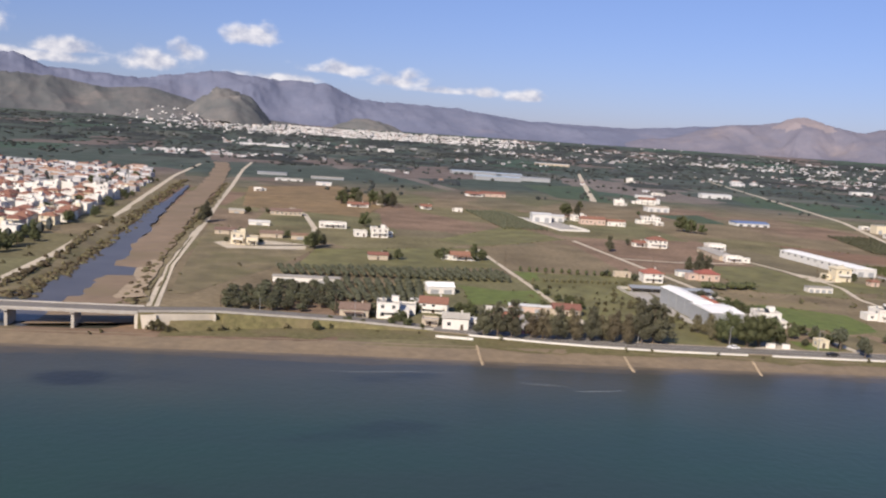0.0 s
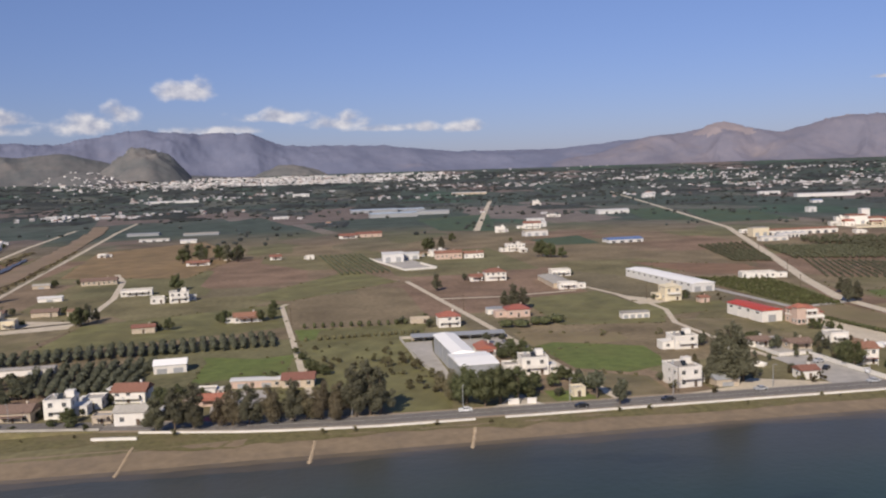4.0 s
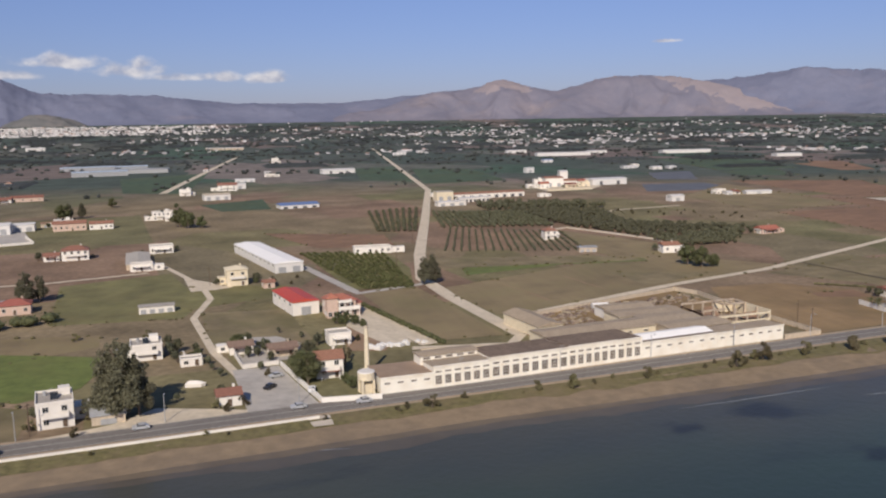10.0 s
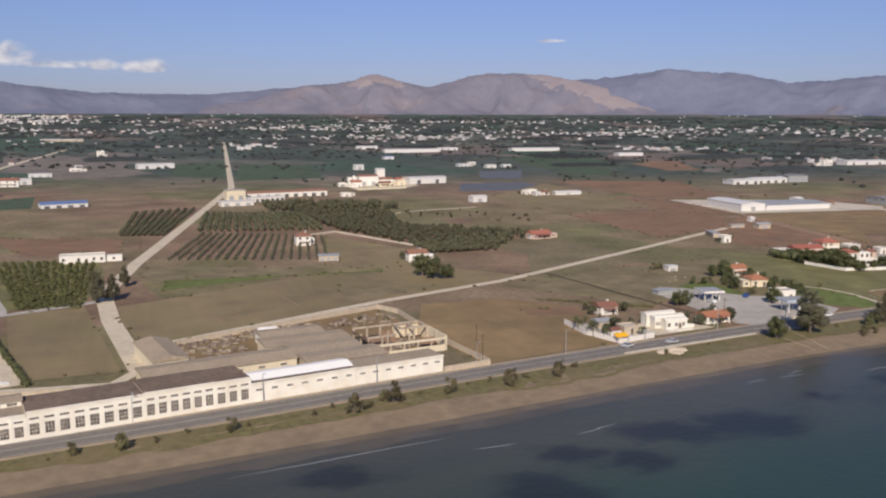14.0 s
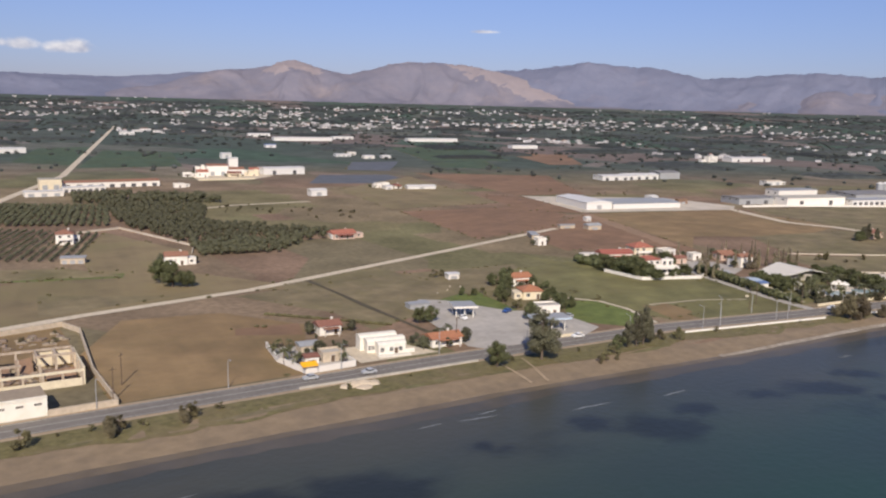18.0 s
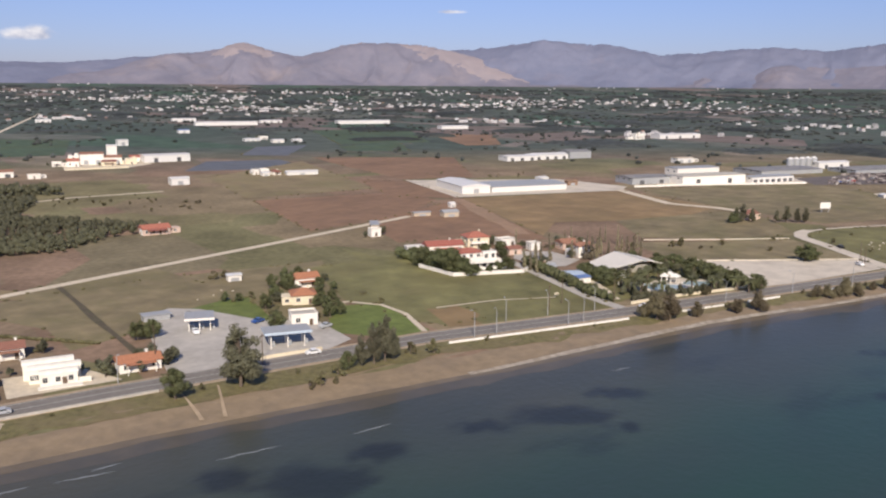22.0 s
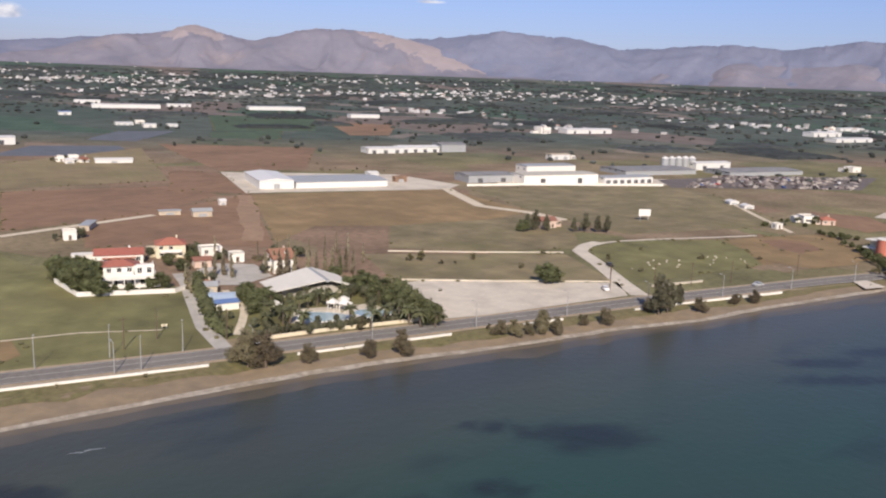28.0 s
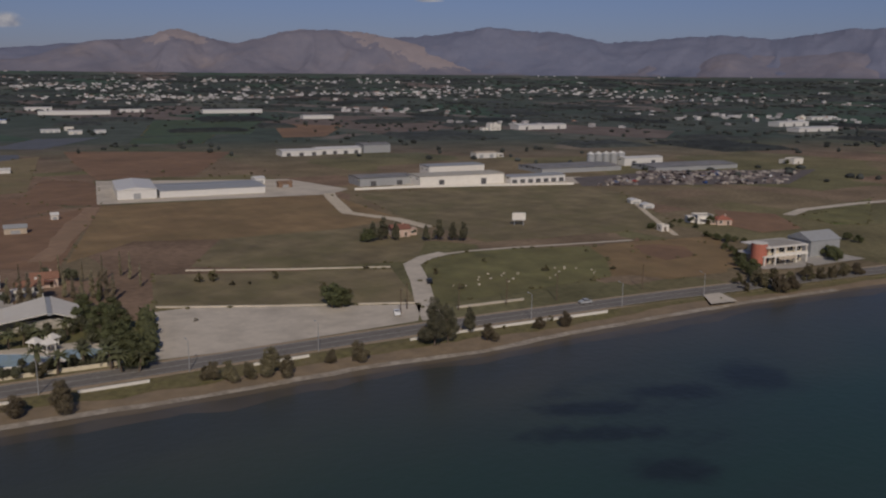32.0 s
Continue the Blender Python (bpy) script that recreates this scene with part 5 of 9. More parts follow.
house(70.9, 475.7, 4, 14, 8, 3.0, "gable", WHITE, "white cottage with a tile roof among trees", storeys=1)
hall(-22.6, 386, -2, 30, 5, 2.4, 0.5, WHITE, CONCRETE, "long low white shed with a grey roof", "shed", along='x', win=False)
house(6.5, 316, -8, 10.8, 8, 3.4, "gable", BEIGE, "shabby roadside house with a brown tile roof", storeys=1, tile=TILEOLD)
house(20.4, 317, -6, 8.4, 8, 5.8, "flat", WHITE, "white two-storey house with a flat roof")
house(30, 326, -6, 6.0, 7, 3.2, "flat", WHITE, "small white outbuilding in open farmland", storeys=1)
house(38, 331, -10, 11, 9, 3.8, "gable", WHITE, "white house under a wide red tile roof", storeys=2)
house(36.5, 307, -10, 6, 5, 2.3, "flat", BEIGE, "white roadside box building", storeys=1)
house(43.6, 302.8, -8, 9.5, 7, 4.2, "gable", WHITE, "white shop building with a pale gable at the roadside", tile=CONCRETE)
hall(46, 371, 3, 12, 9, 3.2, 1.6, WHITE, ROOFW, "white shed with a bright domed roof", "shed", along='x', win=False)
hall(76, 339, -8, 25, 5, 2.6, 0.6, PINK, METALW, "long low shed with a pale roof and red front", "shed", along='x', doors=3, win=False)
house(93.5, 334, -7, 11, 8, 2.8, "gable", BEIGE, "low red-roofed house behind the shore trees", storeys=1)
house(64.5, 329, -7, 7, 5, 2.6, "flat", WHITE, "small white outhouse beside a paved court", storeys=1)
house(66, 318, -7, 9, 5, 2.6, "gable", PINK, "low cottage with a dull red roof behind the shore trees", storeys=1, tile=TILERED)
hall(154.6, 337.2, 0, 8.2, 37, 7.2, 0.9, METALG, ROOFW, "long tall barn with a white roof and grey sheet walls", "barn", doors=1, win=False)
hall(153.2, 317.4, 0, 13.6, 19.6, 7.0, 0.9, METALG, ROOFW, "wide front block of the barn under white roofing", "barn", along='x', doors=2, win=False)
house(177.2, 325, -6, 9.6, 9, 6.0, "flat", WHITE, "white modern house with wide balconies")
house(171.6, 328, -6, 5.6, 7, 3.2, "flat", WHITE, "white single-storey wing of a modern house", storeys=1)
house(169.2, 359.5, -4, 7.4, 10, 3.0, "gable", WHITE, "small house with a bright tile roof behind the barn", storeys=1, tile=TILERED)
house(166.6, 427, -3, 10.4, 9, 5.0, "hip", WHITE, "two-storey house with a red hipped roof and arcade", tile=TILERED)
house(203.8, 441.5, -2, 11.6, 9, 3.8, "hip", PINK, "low salmon house with a red tile roof in a dark garden", storeys=1, tile=TILERED)
hall(197, 454, -3, 8, 6, 2.8, 0.4, WHITE, METALG, "low white annex with a grey roof beside a garden", "annex", along='x', doors=1, win=False)
house(184.5, 292.4, -3, 4.2, 4.2, 2.7, "flat", CREAM, "small cream hut in a garden", name="hut", storeys=1)
house(220.6, 292.6, 1, 8.6, 11, 6.4, "flat", WHITE, "white two-storey house with roof rails beside the road")
hall(233, 290, -2, 8, 7, 2.4, 1.4, BEIGE, METALG, "grey shack with a pitched sheet roof", "shack", along='x', doors=1, win=False)
house(264, 290, -3, 6.2, 6, 3.0, "gable", WHITE, "small kiosk house with an orange tile roof", name="hut", storeys=1)
house(246.5, 347.2, -3, 9.5, 9, 4.9, "flat", WHITE, "wide white house with a deep balcony behind the eucalyptus", storeys=2)
house(260, 334, -3, 6.4, 4, 2.2, "flat", WHITE, "low white outbuilding in open farmland", name="shed", storeys=1)
hall(254.6, 418.6, -4, 13.4, 5, 2.8, 0.3, WHITE, CONCRETE, "roofless white ruin with window holes", "ruin", along='x', doors=4, win=False)
house(296.5, 461, -3, 9.4, 9, 7.4, "hip", CREAM, "tall cream house under construction with a pale hipped roof", storeys=2, tile=CREAM, rise=1.6)
hall(324, 484, 3.5, 14.5, 82, 4.8, 1.0, METALW, ROOFW, "very long white hall with a white metal roof", "hall", doors=2)
hall(308.6, 387.2, 3, 10.6, 28, 5.2, 1.2, WHITE, RED, "white hall with a bright red metal roof", "hall", doors=1)
villa(319.8, 375.6, -3, "ornate salmon-coloured villa with tiled roofs and balconies",
      [(0, 2, 0, 12, 10, 3.2, 0, 4), (0, 2.5, 3.2, 11, 9, 3.0, 2.0, 3), (-0.5, 1.2, 0, 4.2, 4.5, 7.6, 1.8, 2), (8, 4, 0, 5.5, 7, 4.6, 1.4, 2)],
      [(3.8, 0, 3.2, 8.2, 2.2), (3.8, 0.2, 6.0, 5, 2.2)], PINK, WHITE)
villa(704.6, 320.2, -16, "large white villa with terraces, arches and red tile roofs",
      [(0, 2.5, 0, 17, 10, 3.2, 0, 6), (1, 6.5, 3.2, 9.5, 7.5, 2.9, 1.6, 3), (10.5, 5.5, 3.2, 6, 6, 2.4, 0, 2), (0.5, 13, 0, 12, 7, 4.4, 1.8, 3)],
      [(0, 0, 3.2, 17, 2.6), (2, 3.8, 3.9, 8, 2.6), (-2, -1.6, 0.8, 20, 1.6)], WHITE, WHITE)
house(294.3, 303, -8, 8, 8, 5.6, "gable", WHITE, "white two-storey house with balconies and a gable", storeys=2)
house(276.2, 341, -3, 7.6, 6, 2.6, "gable", WHITE, "low cottage with a red tile roof", storeys=1, tile=TILEOLD)
house(287.3, 332.5, -3, 9, 6, 2.6, "gable", BEIGE, "low cottage with a faded tile roof", storeys=1, tile=TILEOLD)
house(227.2, 580.5, -3, 14, 10, 5.6, "hip", WHITE, "white villa with stepped tile roofs", storeys=2)
house(218, 583, -3, 8, 7, 3.0, "gable", WHITE, "low tiled wing of a white villa", storeys=1)
house(259, 524.5, -5, 11, 6, 3.6, "flat", WHITE, "white flat-roofed house among sheds", storeys=1)
hall(257.5, 531, -4, 12, 42, 2.9, 0.9, BEIGE, CONCRETE, "long shed with a pale grey roof", "shed", along='y', doors=1, win=False)
house(274, 584, -3, 13, 9, 4.0, "flat", WHITE, "white flat-roofed farmhouse in open farmland", storeys=1)
hall(178, 729, -3, 17, 14, 6.6, 1.4, METALW, METALW, "white workshop in a walled yard", "warehouse", along='x')
hall(196, 742, -3, 14, 12, 5.0, 1.0, METALW, METALW, "white store beside the workshop", "warehouse", along='x')
house(222, 730, -3, 22, 9, 5.0, "gable", PINK, "long farm building with a pink tile roof", name="farm_building", storeys=1)
house(246, 728, -3, 16, 8, 4.0, "gable", WHITE, "farm building with a faded red roof", name="farm_building", storeys=1)
house(293, 765, 0, 16, 10, 6.0, "flat", WHITE, "white farmhouse with a tower")
hall(355, 918, 0, 25, 14, 5.4, 1.2, METALW, BEIGE, "pale farm store with open bays", "warehouse", along='x', doors=3)
hall(394, 1050, 0, 27, 12, 5.4, 1.2, METALW, METALW, "white store with an annex", "warehouse", along='x')
hall(401, 797, 0, 34, 18, 3.0, 1.6, METALW, BLUE, "packing shed with a blue roof", "warehouse", along='x', doors=4)
hall(570, 1255, 0, 48, 15, 5.6, 1.4, METALW, METALW, "long white distant shed", "warehouse", along='x')
hall(525.5, 743, -3, 26, 9, 3.8, 0.5, WHITE, METALW, "white shop front beside the farm road", "shop", along='x', doors=3)
hall(544, 788, -5, 16, 12, 8.5, 0.4, CREAM, CONCRETE, "tall cream block beside the farm road", "block", along='x', doors=2, win=False)
hall(556, 764, 6, 32, 9, 3.8, 0.6, WHITE, METALW, "low white store with an open arcade", "store", along='x', doors=7)
hall(562, 796, -3, 76, 12, 4.4, 1.5, WHITE, TILE, "long store with a red-brown roof", "store", along='x', doors=9)
hall(709, 872, -14, 20, 16, 9.5, 1.6, WHITE, TILE, "tall white mill building with a tile roof", "mill", along='x')
hall(728, 868, -14, 16, 14, 6.0, 2.0, WHITE, TILE, "cream mill wing with a tile roof", "mill", along='x')
hall(738, 890, -14, 9, 9, 15, 1.0, WHITE, METALW, "white mill tower in open farmland", "tower", along='x', doors=0, win=False)
hall(764, 864, -4, 43, 16, 6.4, 1.0, METALW, METALW, "long white hall beside the mill", "warehouse", along='x', doors=2)
hall(718, 672, -5, 13, 9, 4.6, 1.2, METALW, METALW, "white shed alone in the fields", "shed", along='x', doors=1)
hall(813, 1098, 0, 12, 9, 6.4, 1.0, METALW, METALW, "white shed far out in the plain", "shed", along='x', doors=1)
house(378, 523, -10, 21, 7, 3.6, "flat", WHITE, "long low white house beside the farm road", storeys=1)
house(500, 520, -12, 8, 8, 5.4, "hip", WHITE, "small white villa with a red hipped roof in the olive grove")
hall(491, 468, -20, 10, 6, 2.6, 0.5, BEIGE, METALG, "open-fronted grey shed beside the olive grove", "shed", along='x', doors=3, win=False)
house(529, 443, -14, 9.6, 7, 4.2, "gable", WHITE, "white cottage with a tile roof under trees", storeys=1)
house(630, 474, -4, 13, 8, 3.0, "gable", PINK, "low farmhouse with a dull red roof", storeys=1, tile=TILERED)
house(533.5, 306, -10, 7.2, 6, 3.0, "gable", WHITE, "white cottage with a red tile roof", storeys=1)
house(556.6, 276.5, -7, 10.4, 6, 2.6, "gable", WHITE, "low white house with an orange tile roof", storeys=1, tile=TILEORANGE)
house(521, 280, -9, 6, 5, 2.5, "flat", BEIGE, "grey-roofed taverna pavilion in a walled garden", name="pavilion", storeys=1)
house(612.3, 290, -20, 8, 6.5, 3.3, "flat", WHITE, "white station office with a flat roof", name="office", storeys=1, balconies=False)
canopy(594.8, 272.2, -18, 13, 7.5, 4.2, LIGHTBLUE, "filling-station canopy with a pale blue edge")
canopy(583.4, 301.6, -22, 8.5, 9, 3.6, WHITE, "pale canopy over fuel pumps")
hall(578, 321, -6, 8, 4, 1.8, 0.3, METALG, METALG, "low grey car-wash shed", "shed", along='x', doors=3, win=False)
house(624.6, 312.7, -22, 8, 8, 3.2, "hip", CREAM, "cream house with a bright orange tile roof", storeys=1, tile=TILEORANGE)
house(637, 334, -12, 9, 7, 3.4, "gable", WHITE, "low house with an orange tile roof among bushes", storeys=1, tile=TILEORANGE)
house(714.2, 357.2, -19, 16.5, 8, 3.4, "gable", WHITE, "long white house with a red tile roof", storeys=1, tile=TILERED)
house(736.7, 357.2, -19, 10.5, 9, 5.0, "hip", CREAM, "cream house with a red hipped roof", tile=TILERED)
house(752, 352, -12, 8, 6, 3.0, "flat", WHITE, "small white outbuilding by the lane", name="shed", storeys=1)
house(762, 313, -14, 7, 6, 5.0, "gable", WHITE, "narrow white house between poplars")
house(770, 330, -14, 8, 7, 3.0, "gable", PINK, "small reddish house in open farmland", storeys=1)
house(718, 408, -12, 5, 5, 3.6, "flat", WHITE, "small white pump house beside the track", name="hut", storeys=1)
hall(860.5, 514, -16, 21, 48, 5.2, 1.4, METALW, METALW, "big white depot hall with a deep roof", "depot", along='y', doors=1, win=False)
hall(882.5, 508.5, -14, 60, 33, 3.8, 1.3, METALW, METALG, "long white depot wing with a grey roof", "depot", along='x', doors=0, win=False)
hall(1032, 462, -15, 60, 20, 6.4, 0.6, WHITE, CONCRETE, "white factory block with a flat roof", "factory", along='x', doors=2)
hall(1060, 488, -14, 42, 16, 9.0, 0.5, WHITE, METALG, "tall rear block of the white factory", "factory", along='x', doors=0)
hall(1002, 485, -14, 36, 22, 5.0, 1.2, METALG, DULLROOF, "low grey factory hall", "factory", along='x')
hall(1090, 440, -14, 42, 14, 4.4, 0.8, METALW, METALG, "low loading wing of the factory", "factory", along='x', doors=7)
hall(1245, 472, -14, 38, 12, 6.0, 1.0, METALW, METALW, "white store beside the silos", "warehouse", along='x')
hall(1150, 470, -14, 70, 34, 3.4, 1.2, METALG, DULLROOF, "wide grey packing shed", "warehouse", along='x', doors=0)
hall(1230, 430, -14, 80, 30, 3.2, 1.2, METALG, DULLROOF, "long grey packing shed", "warehouse", along='x', doors=0)
hall(1060, 690, -12, 34, 18, 4.6, 1.0, METALW, METALW, "white agricultural depot in open farmland", "depot", along='x', doors=3)
hall(1095, 688, -12, 40, 18, 4.6, 1.6, METALW, METALW, "white depot hall with a curved roof", "depot", along='x', doors=4)
hall(1137, 680, -12, 26, 20, 7.0, 1.6, METALG, DULLROOF, "dark grey warehouse in open farmland", "warehouse", along='x', doors=2)
hall(1188, 585, -12, 20, 10, 4.6, 0.8, METALW, BEIGE, "small white store in open farmland", "shed", along='x')
house(1056.5, 274.5, -34, 8, 8, 3.6, "flat", WHITE, "white villa with stepped terraces", storeys=1)
house(1061, 266.5, -38, 7, 7, 2.6, "hip", PINK, "low house with a red tile roof", storeys=1, tile=TILERED)
hall(1025, 200.8, -14, 16, 12, 6.4, 3.0, METALG, METALG, "grey building with a steep pitched roof", "house", along='x', doors=3)
house(1025, 272, -20, 3.8, 4, 2.4, "flat", WHITE, "small white hut in a field", name="hut", storeys=1)
hall(1083, 336, -30, 6, 6, 1.8, 1.0, METALW, METALW, "small white polytunnel shed", "shed", along='y', doors=1, win=False)
hall(1075, 321, -30, 6, 6, 1.8, 1.0, METALW, METALW, "small white polytunnel shed", "shed", along='y', doors=1, win=False)
house(917, 333, -20, 8, 7, 3.6, "gable", PINK, "orange-roofed cottage among trees", storeys=1)
hall(733, 424, 60, 14, 4, 2.4, 0.3, BEIGE, METALG, "line of farm sheds", "shed", along='x', doors=2, win=False)
hall(786, 438, -14, 9, 6, 2.6, 1.4, BEIGE, METALG, "grey sheep shed in open farmland", "shed", along='x', doors=1, win=False)
hall(774, 450, -14, 10, 4, 2.0, 0.5, BEIGE, METALG, "low farm shed in open farmland", "shed", along='x', doors=1, win=False)
hall(1082, 1532, -12, 110, 18, 6, 1, METALW, METALW, "long white greenhouse shed", "warehouse", along='x', doors=0, win=False)
hall(1335, 1470, -12, 105, 20, 6, 1, METALW, METALW, "long white greenhouse shed", "warehouse", along='x', doors=0, win=False)
hall(1392, 1225, -12, 50, 18, 5, 1, METALW, METALW, "long white shed in the plain", "warehouse", along='x', doors=0, win=False)
hall(-253, 2517, 0, 70, 25, 4, 2, METALW, METALW, "long white factory hall below the town", "factory", along='x', doors=0, win=False)
hall(-178, 2517, 0, 62, 25, 4, 2, METALW, METALW, "long white factory hall below the town", "factory", along='x', doors=0, win=False)
hall(820, 690, -14, 26, 8, 2.4, 1.2, METALW, METALW, "low pale farm shed", "shed", along='x', doors=1, win=False)
house(308.5, 337.5, -3, 7.5, 6.5, 3.8, "flat", WHITE, "white house above a brown yard", storeys=1)
house(310.5, 448, 0, 5, 5, 2.6, "gable", PINK, "tiny pink shed behind the red hall", name="shed", storeys=1)
house(155.6, 441.5, -4, 9, 4, 2.4, "flat", BEIGE, "low pale outbuilding beside a house", name="shed", storeys=1, balconies=False)
hall(622, 358, -12, 5, 4, 2.2, 0.4, WHITE, METALW, "small white box shed in a pasture", "shed", along='x', doors=1, win=False)
house(729.5, 302.5, -14, 5, 5, 2.2, "hip", BEIGE, "round-looking hut with a brown pyramid roof", name="hut", storeys=1)
house(742, 335, -14, 6, 5, 2.6, "gable", PINK, "small brown-roofed hut in a bare yard", name="hut", storeys=1)
house(757, 337, -14, 5, 5, 3.0, "flat", WHITE, "small pale annex in a bare yard", name="hut", storeys=1)
house(694, 858, -14, 10, 9, 5.0, "gable", WHITE, "white tiled house in the mill yard", storeys=1, density=5.0, sides=(0,), tile=TILERED)
house(684, 868, -14, 8, 8, 3.4, "flat", WHITE, "low white store in the mill yard", storeys=1, density=5.0, sides=(0,))
house(722, 852, -14, 12, 7, 3.6, "gable", CREAM, "low cream shed in the mill yard", storeys=1, density=5.0, sides=(0,))
house(745, 856, -14, 9, 8, 4.6, "flat", CREAM, "cream block in the mill yard", storeys=1, density=5.0, sides=(0,))
house(702, 884, -14, 9, 8, 7.4, "flat", WHITE, "tall white block in the mill yard", storeys=2, density=5.0, sides=(0,))
house(756, 880, -14, 12, 8, 4.2, "gable", WHITE, "white shed with a red roof in the mill yard", storeys=1, density=5.0, sides=(0,), tile=TILERED)
house(-68.1, 542.4, 0, 12.4, 7, 2.6, "gable", BEIGE, "low farm building with a brown tile roof", name="farm_building", storeys=1, tile=TILEOLD, density=6.0, sides=(0,))
house(-40.1, 536.7, 0, 13.7, 7, 2.6, "gable", BEIGE, "low stone farm building with a faded tile roof", name="farm_building", storeys=1, tile=TILEOLD, density=6.0, sides=(0,))
hall(-20.9, 533.0, 0, 10.9, 8, 2.7, 1.2, BEIGE, RUST, "rusty-roofed shed beside a farmyard", "shed", along='x', doors=1, win=False)
hall(-52.7, 599.9, 0, 14.2, 5, 2.2, 1.2, WHITE, METALW, "long low white animal shed", "shed", along='x', doors=1, win=False)
hall(-74.2, 671.8, 0, 11.5, 7, 2.2, 1.2, BEIGE, CONCRETE, "low pale farm store", "shed", along='x', doors=1, win=False)
house(-75.5, 903.7, 0, 8.2, 7, 3.0, "flat", WHITE, "small white field house", storeys=1, density=6.0, sides=(0,))
house(18.5, 779.6, 0, 18.9, 8, 2.6, "gable", WHITE, "long white cottage under tall trees", storeys=1, density=6.0, sides=(0,))
house(46.9, 814.3, 0, 9.2, 7, 2.7, "flat", WHITE, "small white house under tall trees", storeys=1, density=6.0, sides=(0,))
house(87.3, 797.3, 0, 9.9, 8, 2.6, "gable", WHITE, "white cottage alone in a ploughed field", storeys=1, density=6.0, sides=(0,))
house(118.5, 787.0, 0, 6.6, 7, 2.7, "flat", WHITE, "white cube house in a ploughed field", storeys=1, density=6.0, sides=(0,))
house(163.2, 1006.4, 0, 20.0, 10, 3.0, "gable", WHITE, "white farmhouse with a tile roof", storeys=1, density=6.0, sides=(0,))
house(182.5, 1011.5, 0, 29.4, 10, 3.8, "gable", PINK, "reddish farm building with a tile roof", name="farm_building", storeys=1, density=6.0, sides=(0,))
hall(-97.3, 1208.6, 0, 40, 18, 2.8, 1.0, METALG, METALG, "long grey greenhouse among fields", "greenhouse", along='x', doors=0, win=False)
hall(-65.8, 1097.0, 0, 34, 10, 2.4, 1.0, METALW, CONCRETE, "white polytunnel shed in farmland", "shed", along='x', doors=3, win=False)
hall(-23.3, 1176.0, 0, 44, 18, 2.2, 1.0, METALG, CONCRETE, "long grey greenhouse among fields", "greenhouse", along='x', doors=0, win=False)
hall(-13.7, 1045.7, 0, 17.9, 10, 2.9, 1.2, WHITE, METALW, "small white farm shed", "shed", along='x', doors=1, win=False)
hall(228.3, 1591.1, 0, 83.8, 30, 5.3, 1.2, METALG, LIGHTBLUE, "wide pale blue-grey greenhouse", "greenhouse", along='x', doors=0, win=False)
hall(242.9, 1410.8, 0, 76.7, 30, 6.5, 1.2, METALG, LIGHTBLUE, "wide pale blue-grey greenhouse", "greenhouse", along='x', doors=0, win=False)
hall(300.2, 1466.8, -10, 81.8, 30, 5.8, 1.2, METALG, METALG, "grey glass greenhouse in farmland", "greenhouse", along='x', doors=0, win=False)
hall(89.4, 1504.0, 0, 25.5, 12, 3.0, 1.2, METALW, METALW, "white distant farm shed", "shed", along='x', doors=3, win=False)
hall(146.0, 2621.6, 0, 48.2, 18, 7.8, 1.2, METALW, METALW, "long white distant shed", "shed", along='x', doors=3, win=False)
hall(280.4, 1594.8, 0, 83.4, 36, 4.4, 1.2, METALG, LIGHTBLUE, "wide pale greenhouse among fields", "greenhouse", along='x', doors=0, win=False)
house(222.4, 756.1, 0, 13.6, 10, 4.7, "flat", WHITE, "white farmhouse beside pink sheds", storeys=2, density=6.0, sides=(0,))
hall(213.7, 761.0, 0, 7.7, 8, 2.7, 1.2, BEIGE, RUST, "rusty farm shed in farmland", "shed", along='x', doors=1, win=False)
house(300.8, 754.8, -10, 7.0, 8, 2.6, "flat", WHITE, "low white farmhouse wing", storeys=1, density=6.0, sides=(0,))
house(340.6, 990.6, -10, 11.5, 9, 6.1, "flat", WHITE, "white cube farmhouse in farmland", storeys=2, density=6.0, sides=(0,))
house(386.3, 1030.9, -10, 20.8, 11, 6.3, "gable", WHITE, "white farm villa with a tile roof", storeys=2, density=6.0, sides=(0,))
hall(429.2, 1161.0, -10, 24.5, 10, 3.1, 1.2, METALW, METALW, "low white farm shed beyond the fields", "shed", along='x', doors=3, win=False)
house(484.2, 1241.9, -10, 14.3, 9, 3.4, "flat", WHITE, "small white house in the plain", storeys=1, density=6.0, sides=(0,))
house(582.8, 1634.3, -10, 12.5, 10, 8.5, "flat", WHITE, "white house in the plain", storeys=2, density=6.0, sides=(0,))
hall(878.5, 1788.3, -10, 27.1, 14, 4.8, 1.2, METALW, METALW, "white shed beside the long farm road", "shed", along='x', doors=3, win=False)
hall(582.6, 2407.8, -10, 98.1, 30, 5.3, 1.2, BEIGE, METALW, "long pale works building in the plain", "shed", along='x', doors=3, win=False)
hall(1102.6, 1696.5, -10, 44.4, 14, 6.0, 1.2, METALW, METALW, "long low white shed among groves", "shed", along='x', doors=3, win=False)
hall(970.5, 1318.8, -10, 16.0, 14, 4.5, 1.2, METALW, BLUE, "white shed with a blue roof", "shed", along='x', doors=1, win=False)
hall(1229.0, 1576.9, -10, 41.4, 14, 4.6, 1.2, METALW, METALW, "long low white shed among groves", "shed", along='x', doors=3, win=False)
hall(1021.1, 1056.2, -10, 11.5, 12, 2.8, 1.2, METALW, METALW, "small white shed among groves", "shed", along='x', doors=1, win=False)
house(1006.1, 1121.6, -10, 10.5, 9, 3.7, "flat", WHITE, "white house among groves", storeys=1, density=6.0, sides=(0,))
